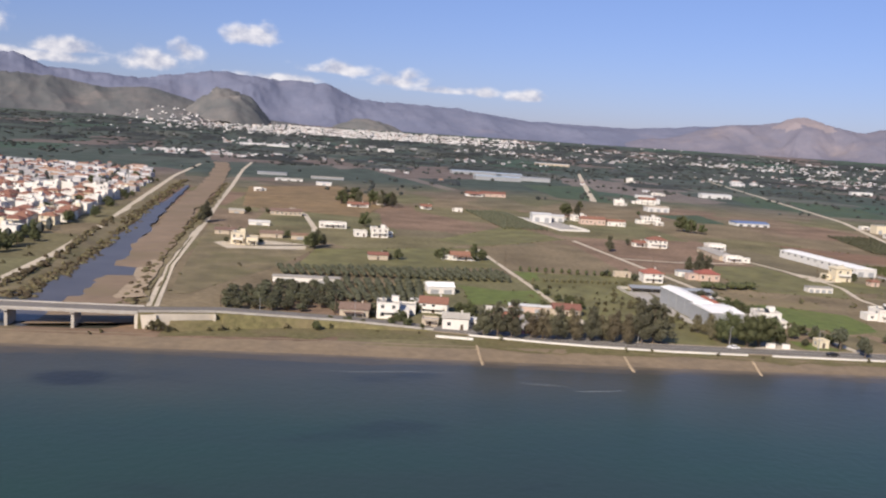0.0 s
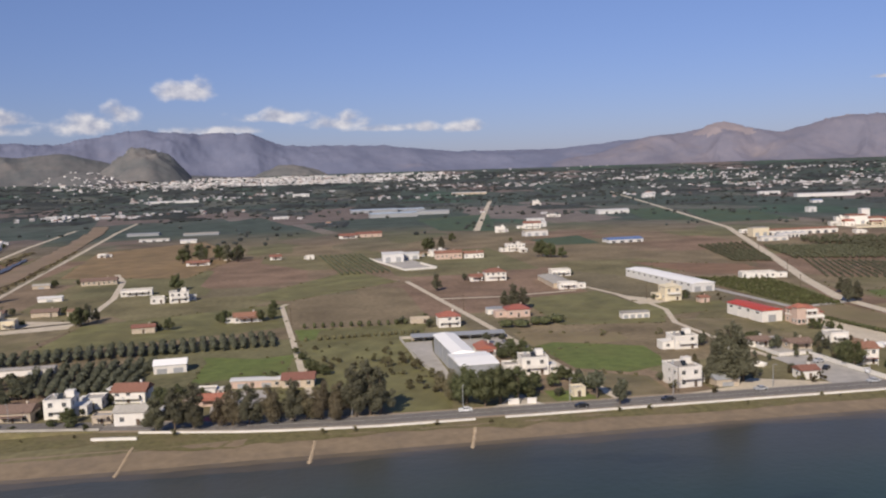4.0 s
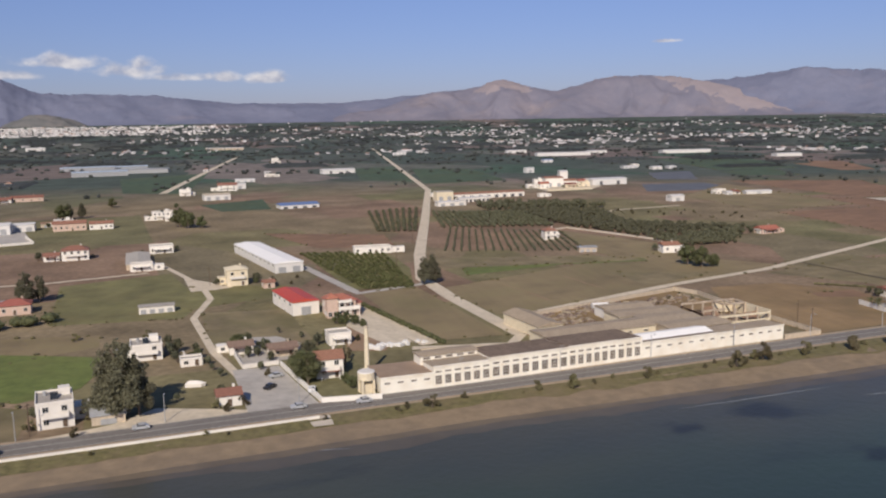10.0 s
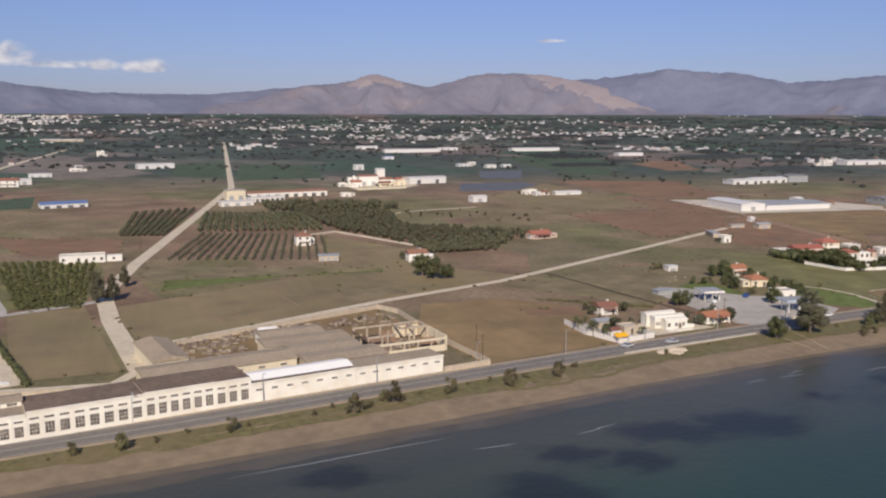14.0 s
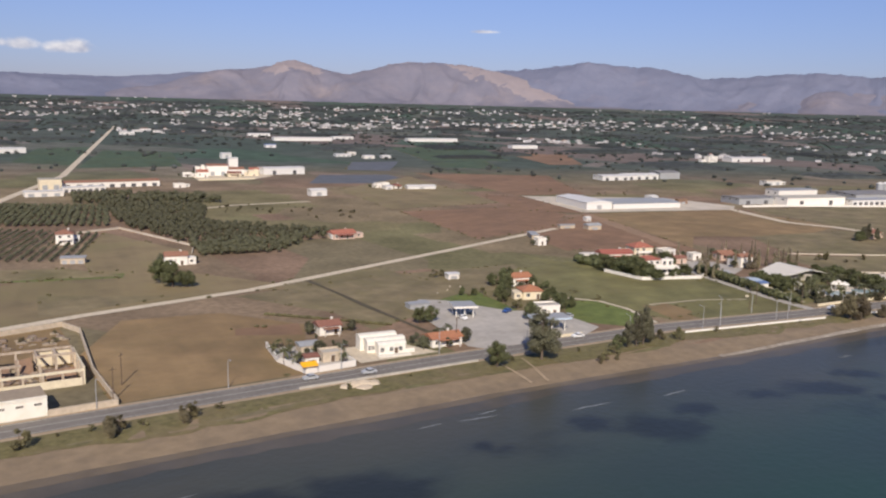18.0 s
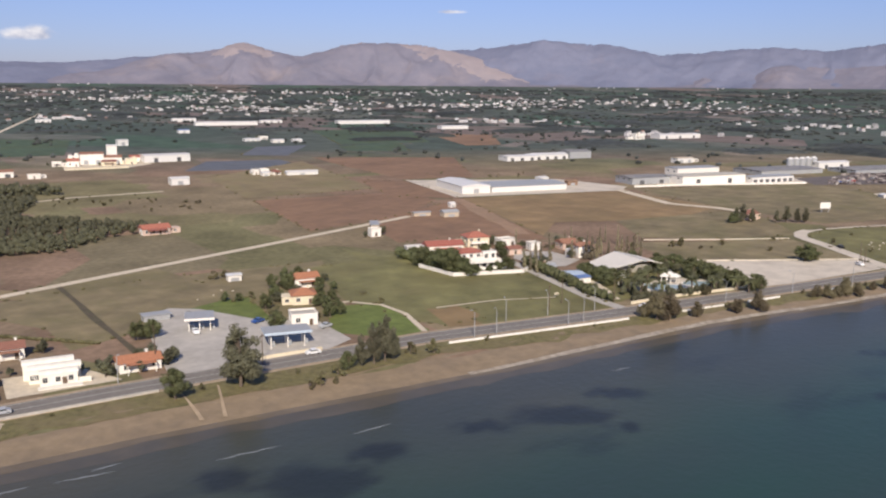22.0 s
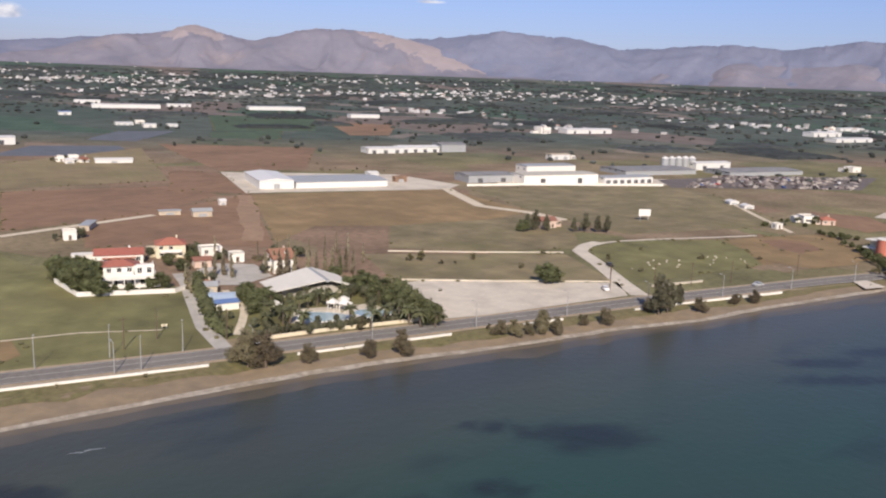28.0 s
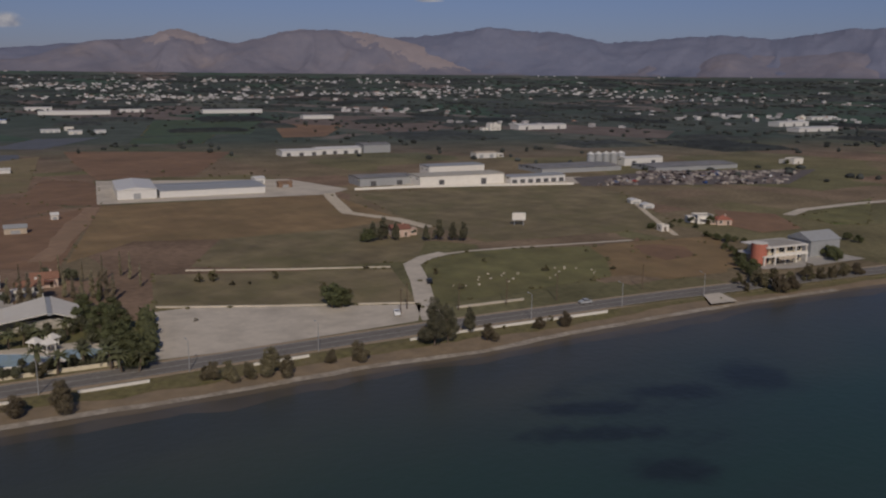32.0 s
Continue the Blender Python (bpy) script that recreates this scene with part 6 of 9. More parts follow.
house(643.6, 772.2, -10, 9.0, 8, 2.7, "flat", WHITE, "low white house behind dark trees", storeys=1, density=6.0, sides=(0,))
house(557.7, 832.6, -10, 8.4, 8, 2.8, "flat", WHITE, "low white house beside the farm road", storeys=1, density=6.0, sides=(0,))
hall(629.7, 475.6, -10, 7.5, 6, 2.2, 1.2, WHITE, METALW, "low white shed beside a red-roofed farm", "shed", along='x', doors=1, win=False)
house(808.6, 713.4, -10, 6.7, 8, 3.3, "flat", WHITE, "white house beside netted fields", storeys=1, density=6.0, sides=(0,))
house(811.2, 697.0, -10, 6.6, 8, 2.6, "gable", WHITE, "white cottage beside netted fields", storeys=1, density=6.0, sides=(0,))
house(799.2, 707.0, -10, 4.1, 9, 3.6, "flat", WHITE, "white farmhouse in open red land", storeys=1, density=6.0, sides=(0,))
hall(800.5, 694.0, -10, 6.0, 9, 2.4, 1.2, WHITE, METALW, "white farm shed in open red land", "shed", along='x', doors=1, win=False)
hall(973.0, 1096.4, -10, 20.2, 14, 2.8, 1.2, METALW, METALW, "white shed beyond the netted field", "shed", along='x', doors=3, win=False)
hall(991.0, 1053.2, -10, 14.1, 12, 3.4, 1.2, WHITE, METALW, "white shed in the plain", "shed", along='x', doors=1, win=False)
hall(813.0, 466.3, -10, 3.2, 4, 2.2, 1.2, WHITE, METALW, "small white hut beside the track", "shed", along='x', doors=1, win=False)
hall(954.8, 534.1, -10, 6.4, 9, 3.5, 1.2, METALW, METALW, "white box store at the depot", "shed", along='x', doors=1, win=False)
hall(958.1, 509.0, -10, 8.5, 5, 3.0, 1.2, RUST, RUST, "rusty container store at the depot", "shed", along='x', doors=1, win=False)
house(1452.9, 858.0, -10, 16.4, 10, 7.8, "flat", WHITE, "white house in the plain", storeys=2, density=6.0, sides=(0,))
hall(1495.4, 849.3, -10, 77.4, 20, 5.8, 1.2, METALW, METALW, "long white packing shed", "shed", along='x', doors=3, win=False)
house(1211.8, 583.6, -10, 5.2, 8, 2.6, "flat", WHITE, "small white house behind the factory", storeys=1, density=6.0, sides=(0,))
hall(1877.2, 700.6, -10, 64.2, 20, 6.5, 1.2, METALW, METALW, "white industrial building among groves", "shed", along='x', doors=3, win=False)
hall(1783.9, 619.2, -10, 79.1, 20, 5.0, 1.2, METALW, METALW, "long white industrial building", "shed", along='x', doors=3, win=False)
hall(2115.3, 777.3, -10, 66.0, 20, 4.7, 1.2, METALW, METALW, "white industrial building among groves", "shed", along='x', doors=3, win=False)
house(2051.1, 762.2, -10, 11.4, 6, 8.5, "flat", WHITE, "white block tower among groves", storeys=2, density=6.0, sides=(0,))
house(1374.7, 400.6, -10, 11.2, 9, 4.2, "flat", WHITE, "white house in a row by the coast", storeys=1, density=6.0, sides=(0,))

# ---- hills and mountains ----
def eye_for(az):
    """The stretch of the coast from which a part of the skyline is seen."""
    u = float(np.interp(az, [-20, 0, 26, 45, 65], [0.06, 0.2, 0.5, 0.66, 0.78]))
    return 700 * u, 60.0


def skyline(name, peaks, dist, depth, mats, label, seed, rough=0.18, az0=-40, az1=80, base=58.0, bare=(), fold=1.0):
    """A mountain range: rounded summits at given bearings and heights (degrees above the eye's level), ridged and gullied."""
    az = np.arange(az0, az1, 0.08)
    na, nd = len(az), 40
    pa, pe = np.array([p[0] for p in peaks]), np.array([p[1] for p in peaks])
    crest = np.interp(az, pa, pe)
    k = np.exp(-np.linspace(-2, 2, 13) ** 2)
    crest = np.convolve(np.pad(crest, 6, mode='edge'), k / k.sum(), mode='valid')
    crest = np.array([c * (1 + 0.04 * noise.noise((a * 0.9, seed, 1))) for a, c in zip(az, crest)])
    jag = [dist * math.tan(radians(c * (0.03 * noise.noise((a * 2.2, seed, 3)) + 0.03 * noise.noise((a * 5.1, seed, 2))))) for a, c in zip(az, crest)]
    v = []
    for j in range(nd):
        u = j / (nd - 1)
        env = math.sin(math.pi * min(u, 1)) ** 0.7
        g = 0.5 - 0.5 * math.cos(math.pi * u)
        for i, a in enumerate(az):
            ex, ey = eye_for(a)
            r = dist - depth * (1 - u)
            x, y = ex + r * math.sin(radians(a)), ey + r * math.cos(radians(a))
            top = 70 + dist * math.tan(radians(max(0.02, crest[i])))
            # spurs run down from the crest, with ravines between them
            q = a * 82.0 + 70 * noise.noise((x / 210, y / 210, seed)) + 22 * noise.noise((x / 60, y / 60, seed))
            spur = 1 - abs(noise.noise((q / 210, r / 420, seed + 7))) * 2.2
            gully = 1 - abs(noise.noise((q / 75, r / 210, seed + 3))) * 2.2
            f1 = noise.hetero_terrain((x / 300, y / 300, seed), 0.9, 2.0, 6, 0.7) * 0.5
            z = base + (top - base) * (g ** (1.1 + 0.5 * noise.noise((a * 0.35, seed, 0))))
            z += jag[i] * u ** 6
            z += (top - base) * 0.03 * env * noise.noise((x / 80, y / 80, seed))
            z += (top - base) * env * (rough * 0.7 * (f1 - 0.5) + fold * (0.115 * (spur - 0.75) + 0.02 * (gully - 0.7)))
            v.append((x, y, max(z, base - 12)))
    f = [(j * na + i, j * na + i + 1, (j + 1) * na + i + 1, (j + 1) * na + i) for j in range(nd - 1) for i in range(na - 1)]
    b = Build()
    b.v, b.f, b.m = v, f, [0] * len(f)
    for k in range(len(f) if bare else 0):         # slopes of pale stone, their sunlit tone put into the colour
        j, i = divmod(k, na - 1)
        u = j / (nd - 1)
        x, y, z = v[f[k][0]]
        w = 0.9 * noise.noise((x / 90, y / 90, z / 40)) + 0.5 * noise.noise((x / 25, y / 25, z / 12))
        if any(((az[i] - a) / da) ** 2 + ((u - c) / dc) ** 2 < 1 + w for a, da, c, dc in bare):
            b.m[k] = 1
    me = b.mesh(name, mats)
    me.polygons.foreach_set("use_smooth", [True] * len(f))
    return tagged(part(name, me, mats), label, "mountains", kind="structure")


# HAZY, ROCKY and BARE carry distance haze as a blue-violet tint in their colour.
HAZY = mountain_material("far_rock_haze_tint", (0.182, 0.194, 0.262), (0.143, 0.160, 0.228), 0.8, (0.215, 0.20, 0.24), 0.58)
ROCKY = mountain_material("limestone_haze_tint", (0.218, 0.205, 0.242), (0.158, 0.161, 0.208), 0.8, (0.27, 0.228, 0.225), 0.55)
BARE = mountain_material("pale_slope_lit_tone", (0.298, 0.260, 0.268), (0.243, 0.218, 0.24), 0.6, (0.335, 0.282, 0.275), 0.52)
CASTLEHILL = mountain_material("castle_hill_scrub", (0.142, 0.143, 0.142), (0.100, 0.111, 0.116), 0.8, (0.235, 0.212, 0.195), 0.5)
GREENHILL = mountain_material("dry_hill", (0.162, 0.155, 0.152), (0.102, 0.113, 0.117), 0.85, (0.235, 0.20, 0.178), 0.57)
FAR = [(-60, 2.6), (-30, 2.8), (-24, 3.3), (-19.6, 3.15), (-17.9, 2.5), (-12.8, 2.3), (-8.5, 3.1), (-5.7, 2.87), (-2.1, 2.8), (0.1, 1.95), (6.4, 1.75), (10.5, 1.27), (16.4, 1.2), (19.6, 1.45), (23.7, 1.9),
       (30, 1.5), (40, 2.3), (44.5, 2.85), (49, 2.6), (51.5, 2.0), (55, 2.25), (58, 2.45), (61, 2.2), (65, 2.75), (72, 2.9), (90, 2.4), (120, 2.0)]
MID = [(-60, 0.1), (14, 0.1), (19, 0.9), (22, 1.75), (24.3, 2.0), (26.5, 2.62), (28.5, 2.0), (30, 1.75), (32.8, 2.62), (36.3, 2.66), (38, 2.4), (41, 1.6), (45, 0.6), (49, 0.3), (54, 0.9), (58, 1.5), (62, 1.3), (66, 1.6), (75, 1.3), (90, 1.0), (120, 0.8)]
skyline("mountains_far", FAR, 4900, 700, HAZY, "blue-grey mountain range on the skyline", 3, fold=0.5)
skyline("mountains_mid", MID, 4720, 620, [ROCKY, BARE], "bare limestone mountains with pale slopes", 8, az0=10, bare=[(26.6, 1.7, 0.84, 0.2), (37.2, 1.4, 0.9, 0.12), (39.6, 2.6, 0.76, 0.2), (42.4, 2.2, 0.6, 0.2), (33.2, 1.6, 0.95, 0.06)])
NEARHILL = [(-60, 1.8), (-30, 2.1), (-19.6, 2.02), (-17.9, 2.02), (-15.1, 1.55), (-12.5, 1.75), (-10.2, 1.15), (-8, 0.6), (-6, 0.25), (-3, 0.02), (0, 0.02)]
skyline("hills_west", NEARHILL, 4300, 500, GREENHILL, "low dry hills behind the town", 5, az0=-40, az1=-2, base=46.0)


CASTLE = material("castle_stone", (0.42, 0.385, 0.34), vary=0.2, scale=0.1)


def castle_hill():
    """The steep hill with a ruined castle on top, and the low dark hill beside it."""
    rise = []
    for name, a, e, w, dist, dep, lab in (("castle_hill", -8.3, 2.0, 270, 4100, 240, "steep bare hill crowned by a castle"), ("low_hill", 0.3, 0.72, 330, 4200, 150, "low dark wooded hill behind the town"), ("town_rise", -11.6, 0.62, 330, 3900, 190, "low rise under the old town")):
        ex, ey = eye_for(a)
        cx, cy = ex + dist * math.sin(radians(a)), ey + dist * math.cos(radians(a))
        top = 70 + dist * math.tan(radians(e)) - 40
        n = 48
        v, f = [], []
        for j in range(n):
            for i in range(n):
                p, q = (i / (n - 1) - 0.5) * 2, (j / (n - 1) - 0.5) * 2
                r = math.hypot(p, q) * (1 + 0.22 * noise.noise((p * 1.7, q * 1.7, dist)))
                h = max(0.0, 1 - max(0.0, r - 0.1) ** 1.25) * (1 - 0.22 * max(0.0, -p - 0.1)) if name == "castle_hill" else 0.5 + 0.5 * math.cos(math.pi * min(1.0, r))
                v.append((cx + p * w, cy + q * dep, 24 + (top + 14) * h * (1 + 0.22 * min(1, r * 2) * noise.noise((p * 4, q * 4, 2)) + 0.09 * noise.noise((p * 13, q * 13, 5)))))
        f = [(j * n + i, j * n + i + 1, (j + 1) * n + i + 1, (j + 1) * n + i) for j in range(n - 1) for i in range(n - 1)]
        b = Build().add(v, f)
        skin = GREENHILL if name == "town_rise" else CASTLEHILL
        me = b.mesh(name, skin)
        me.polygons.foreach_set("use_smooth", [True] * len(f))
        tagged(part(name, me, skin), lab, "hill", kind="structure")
        if name == "town_rise":
            rise = [p for p in v if p[2] > 60 and p[1] < cy + 40]
        if name == "castle_hill":
            z = 38 + top
            ob = thing("castle", pose(cx - 12, cy - 20, z - 8), "ruined stone castle on the hilltop", "castle")
            part("keep", Build().box(-14, -10, -12, 10, 10, 5), CASTLE, ob)
            part("tower", Build().tube(-22, -4, -14, 6, 5, 4.6, 10), CASTLE, ob)
            part("wall", Build().box(-42, -14, -26, -22, -9, -3), CASTLE, ob)
            part("wall", Build().box(14, -14, -22, 40, -9, -5), CASTLE, ob)
    return rise


RISE = castle_hill()


# ---- far plain: groves and scattered houses ----
def far_groves():
    rng = np.random.default_rng(12)
    b = Build()
    pts = []
    for _ in range(8000):
        a = radians(rng.uniform(-34, 76))
        r = math.sqrt(rng.uniform(950 ** 2, 3900 ** 2))
        x, y = 350 + r * math.sin(a), 50 + r * math.cos(a)
        dens = noise.noise((x / 210, y / 150, 3)) + 0.35 * noise.noise((x / 60, y / 50, 9))
        if r < 1500 and dens < (0.12 if x < 1000 else -0.2) or dens < -0.15 or (-190 < x < -70 and y < 1500):
            continue
        pts.append((x, y, r))
    for x, y, r in pts:
        z = float(land(x, y))
        h = rng.uniform(2.2, 4.6)
        w = rng.uniform(2.0, 4.6) * r / 1300
        c = core(rng, [(x, y, z + h * 0.42, w, h * 0.6)], 1.0)
        o = len(b.v)
        b.v += c.v
        b.f += [tuple(q + o for q in face) for face in c.f]
    b.m = [0] * len(b.f)
    tagged(part("far_groves", b, LEAF["grove"]), "dark green groves and hedges across the plain", "trees", kind="stuff")


far_groves()


def grove_plots():
    """Citrus groves in rectangular plots: close canopies with bumpy tops and ragged edges."""
    rng = np.random.default_rng(31)
    b = Build()
    taken = [(x, y, max(w, d) * 0.6 + 12) for x, y, w, d in GARDENS + HALLS]
    inland_road = [(587, 911), (784, 1560), (988, 2237)]
    second_road = [(328, 1032), (460, 1520), (594, 2009)]
    made = 0
    for _ in range(2600):
        a, r = radians(rng.uniform(-26, 74)), math.sqrt(rng.uniform(1150 ** 2, 3900 ** 2))
        x, y = 350 + r * math.sin(a), 50 + r * math.cos(a)
        w, d = rng.uniform(45, 130), rng.uniform(50, 140)
        if x < 1000 and r < 1450 and rng.random() < 0.6 or (-260 < x < -60 and y < 1600) or y < 470:
            continue
        if any(abs(x - float(np.interp(y, [q[1] for q in line], [q[0] for q in line]))) < w * 0.6 + 10 for line in (inland_road, second_road) if line[0][1] - 60 < y < line[-1][1] + 60):
            continue
        if any(abs(x - p) < w * 0.6 + e and abs(y - q) < d * 0.6 + e for p, q, e in taken):
            continue
        taken.append((x, y, min(w, d) * 0.32))
        turn = -0.12 if x < 700 else -0.28
        c, s_ = math.cos(turn), math.sin(turn)
        n = 9
        h = rng.uniform(2.2, 3.4)
        v = []
        for j in range(n):
            for i in range(n):
                p, q = (i / (n - 1) - 0.5) * w, (j / (n - 1) - 0.5) * d
                p += rng.uniform(-0.03, 0.03) * w
                gx, gy = x + p * c - q * s_, y + p * s_ + q * c
                rim = i in (0, n - 1) or j in (0, n - 1)
                v.append((gx, gy, float(land(gx, gy)) + (0.0 if rim else h * rng.uniform(0.75, 1.2))))
        b.add(v, [(j * n + i, j * n + i + 1, (j + 1) * n + i + 1, (j + 1) * n + i) for j in range(n - 1) for i in range(n - 1)])
        made += 1
        if made > 420:
            break
    tagged(part("grove_plots", b, LEAF["grove"]), "dense citrus groves in rectangular plots across the plain", "groves", kind="stuff")


grove_plots()
FARWALL = material("far_white_walls", (0.50, 0.485, 0.48), vary=0.05, per_island=0.35)
TOWNWALL = material("town_white_walls", (0.60, 0.58, 0.56), vary=0.05, per_island=0.25)
FARROOF = material("far_roofs", (0.29, 0.175, 0.13), vary=0.15, per_island=0.35)


def village(name, spots, label, seed, tiled=0.18, grow=1.0, wall=None):
    """Distant houses, each with walls, roof and window rows, joined in one mesh."""
    rng = np.random.default_rng(seed)
    b = Build()
    for x, y, k in spots:
        z = k if k else float(land(x, y))
        w, d, h = rng.uniform(5, 10), rng.uniform(5, 8), rng.choice([2.8, 3.0, 3.2, 5.4])
        if rng.random() < 0.08:
            w, h = w * 2.4, 4.5
        w, d, h = w * grow, d * grow, h * grow
        a = rng.uniform(-0.5, 0.3)
        ca, sa = math.cos(a), math.sin(a)

        def at(p, q, r):
            return (x + p * ca - q * sa, y + p * sa + q * ca, z + r)
        v = [at(-w / 2, -d / 2, -2), at(w / 2, -d / 2, -2), at(w / 2, d / 2, -2), at(-w / 2, d / 2, -2), at(-w / 2, -d / 2, h), at(w / 2, -d / 2, h), at(w / 2, d / 2, h), at(-w / 2, d / 2, h)]
        b.add(v, [(0, 1, 5, 4), (1, 2, 6, 5), (2, 3, 7, 6), (3, 0, 4, 7)], 0)
        if rng.random() < tiled:
            b.add([v[4], v[5], v[6], v[7], at(-w / 4, 0, h + 1.8), at(w / 4, 0, h + 1.8)], [(0, 1, 5, 4), (2, 3, 4, 5), (1, 2, 5), (3, 0, 4)], 1)
        else:
            b.add(v[4:], [(0, 1, 2, 3)], 0)
        for s in range(int(h // 3)):
            for i in range(int(w / 4)):
                u = -w / 2 + (i + 0.5) * w / int(w / 4)
                b.add([at(u - .7, -d / 2 - .05, s * 3 + 1), at(u + .7, -d / 2 - .05, s * 3 + 1), at(u + .7, -d / 2 - .05, s * 3 + 2.3), at(u - .7, -d / 2 - .05, s * 3 + 2.3)], [(0, 1, 2, 3)], 2)
    tagged(part(name, b, [wall or FARWALL, FARROOF, GLASS]), label, "houses", kind="stuff")


rng = np.random.default_rng(77)


def from_coast(a, r):
    return 350 + r * math.sin(radians(a)), 50 + r * math.cos(radians(a))


# villages of the plain: bearing and distance from the coast's middle, spread across and in depth, number of houses
VILLAGES = [(28, 2500, 330, 140, 120), (22, 3100, 420, 200, 150), (40, 2750, 380, 170, 120), (50, 3000, 460, 200, 120), (8, 2900, 330, 160, 70), (34, 3500, 700, 90, 110),
            (14, 3500, 500, 90, 80), (60, 2700, 350, 200, 80), (2, 2300, 200, 120, 26), (18, 2000, 160, 90, 22), (45, 1900, 170, 90, 26), (-10, 2700, 330, 160, 60), (-18, 1900, 220, 140, 60), (55, 1500, 120, 60, 18), (66, 1900, 260, 160, 40)]
spots = []
for a, r, w, d, n in VILLAGES:
    cx, cy = from_coast(a, r)
    for _ in range(n):
        p, q = rng.normal() * w * 0.55, rng.normal() * d * 0.55
        c, s_ = math.cos(radians(a)), math.sin(radians(a))
        spots.append((cx + p * c + q * s_, cy - p * s_ + q * c, 0))
for _ in range(3000):                              # and single houses between them
    a, r = rng.uniform(-24, 74), math.sqrt(rng.uniform(1150 ** 2, 4150 ** 2))
    x, y = from_coast(a, r)
    k = 0.015 + 0.22 * max(0, noise.noise((x / 420, y / 260, 1))) * (0.4 if r < 2100 else 1) + (0.03 if r > 2800 else 0)
    if rng.random() < k:
        spots.append((x, y, 0))
village("plain_houses", spots, "clustered and scattered white houses across the plain", 4)
spots = []
for _ in range(1700):                              # the town under the castle hill
    a = rng.triangular(-14, 1, 11)
    r = rng.uniform(3350, 4000) + (0 if a > -4 else rng.uniform(-200, 100))
    ex, ey = eye_for(a)
    x, y = ex + r * math.sin(radians(a)), ey + r * math.cos(radians(a))
    spots.append((x, y, 0))
spots += [(x + rng.uniform(-5, 5), y, z) for x, y, z in RISE if rng.random() < 0.2 * (1.2 - (z - 60) / 80)]
village("town_houses", spots, "dense white town below the castle hill", 6, 0.12, 1.15, TOWNWALL)


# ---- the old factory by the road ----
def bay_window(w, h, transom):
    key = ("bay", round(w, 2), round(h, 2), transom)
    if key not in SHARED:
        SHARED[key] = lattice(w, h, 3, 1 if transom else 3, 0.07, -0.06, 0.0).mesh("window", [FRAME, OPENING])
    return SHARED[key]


def factory_section(x, y, yaw, w, d, h, n, big, roof, label, slope=0.9):
    """One stretch of the factory front with its roof sloping to the back, window by window."""
    ob = thing("factory_section", pose(x, y, 0, 0, 0, yaw), label, "factory", "sections of the old factory")
    top = h - slope - 0.02
    part("wall", Build().add([(0, 0, -0.4), (w, 0, -0.4), (w, d, -0.4), (0, d, -0.4), (0, 0, h - 0.3), (w, 0, h - 0.3), (w, d, top), (0, d, top)], [(3, 2, 1, 0), (4, 5, 6, 7), (0, 1, 5, 4), (1, 2, 6, 5), (2, 3, 7, 6), (3, 0, 4, 7)]), FACADE, ob)
    part("cornice", Build().box(-0.05, -0.25, h - 0.3, w + 0.05, 0.05, h).box(-0.05, -0.15, h - 0.75, w + 0.05, 0.0, h - 0.62), FACADE, ob)
    b = Build().add([(0, 0.06, h - 0.28), (w, 0.06, h - 0.28), (w, d + 0.4, h - slope), (0, d + 0.4, h - slope), (0, 0.06, h - 0.05), (w, 0.06, h - 0.05), (w, d + 0.4, h - slope + 0.2), (0, d + 0.4, h - slope + 0.2)],
                    [(3, 2, 1, 0), (4, 5, 6, 7), (0, 1, 5, 4), (1, 2, 6, 5), (2, 3, 7, 6), (3, 0, 4, 7)])
    part("roof", b, roof, ob)
    for i in range(n):
        u = (i + 0.5) * w / n
        if big:
            ww = w / n * 0.66
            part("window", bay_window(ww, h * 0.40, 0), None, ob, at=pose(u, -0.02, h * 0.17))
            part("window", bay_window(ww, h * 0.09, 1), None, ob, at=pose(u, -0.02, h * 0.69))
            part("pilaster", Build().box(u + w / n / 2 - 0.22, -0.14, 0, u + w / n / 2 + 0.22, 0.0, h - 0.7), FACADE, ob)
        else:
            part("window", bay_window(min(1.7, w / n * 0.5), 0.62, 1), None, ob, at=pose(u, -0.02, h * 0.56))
    return ob


FACADE = material("faded_cream_facade", (0.80, 0.765, 0.67), vary=0.08, scale=0.6, dirt=(0.55, 0.46, 0.33), dirt_scale=0.3, dirt_amount=0.6)
factory_section(306.3, 281.0, -5, 15.2, 15, 4.8, 4, False, BROWNROOF, "low end of the old factory under a brown roof")
factory_section(321.5, 279.6, -2, 17.6, 8.5, 6.4, 6, True, TAN, "tall-windowed section of the old cream factory")
factory_section(339.2, 279.0, -1, 25.6, 14, 6.9, 8, True, DARKROOF, "section of the old factory with a ruined dark roof")
factory_section(364.9, 278.6, -1, 17.0, 14, 7.1, 6, True, DARKROOF, "section of the old factory with a ruined dark roof")
factory_section(382.0, 278.3, -1, 9.0, 14, 7.0, 3, True, DARKROOF, "narrow tall-windowed section of the old factory")
# only a narrow strip of dark roofing between this front and the white roof
factory_section(391.1, 278.1, -1.5, 29.2, 2.4, 5.2, 7, False, DARKROOF, "plain factory wing with small high windows", slope=0.5)
factory_section(420.4, 277.4, -2.0, 27.2, 8.5, 5.0, 7, False, TAN, "plain factory wing with small high windows", slope=0.5)
wing = hall(321.2, 288.6, -2, 18, 5.5, 6.9, 0.5, FACADE, TAN, "rear wing of the factory with a clerestory", "factory_wing", along='x', doors=0, win=False)
for k in range(5):
    part("window", bay_window(2.2, 0.7, 1), None, wing, at=pose(-7 + 3.5 * k, -2.78, 5.9))
hall(391.4, 280.7, -1.5, 29.2, 8.4, 4.6, 1.1, FACADE, ROOFW, "factory hall under new white roofing", "factory_hall", along='x', doors=0, win=False)
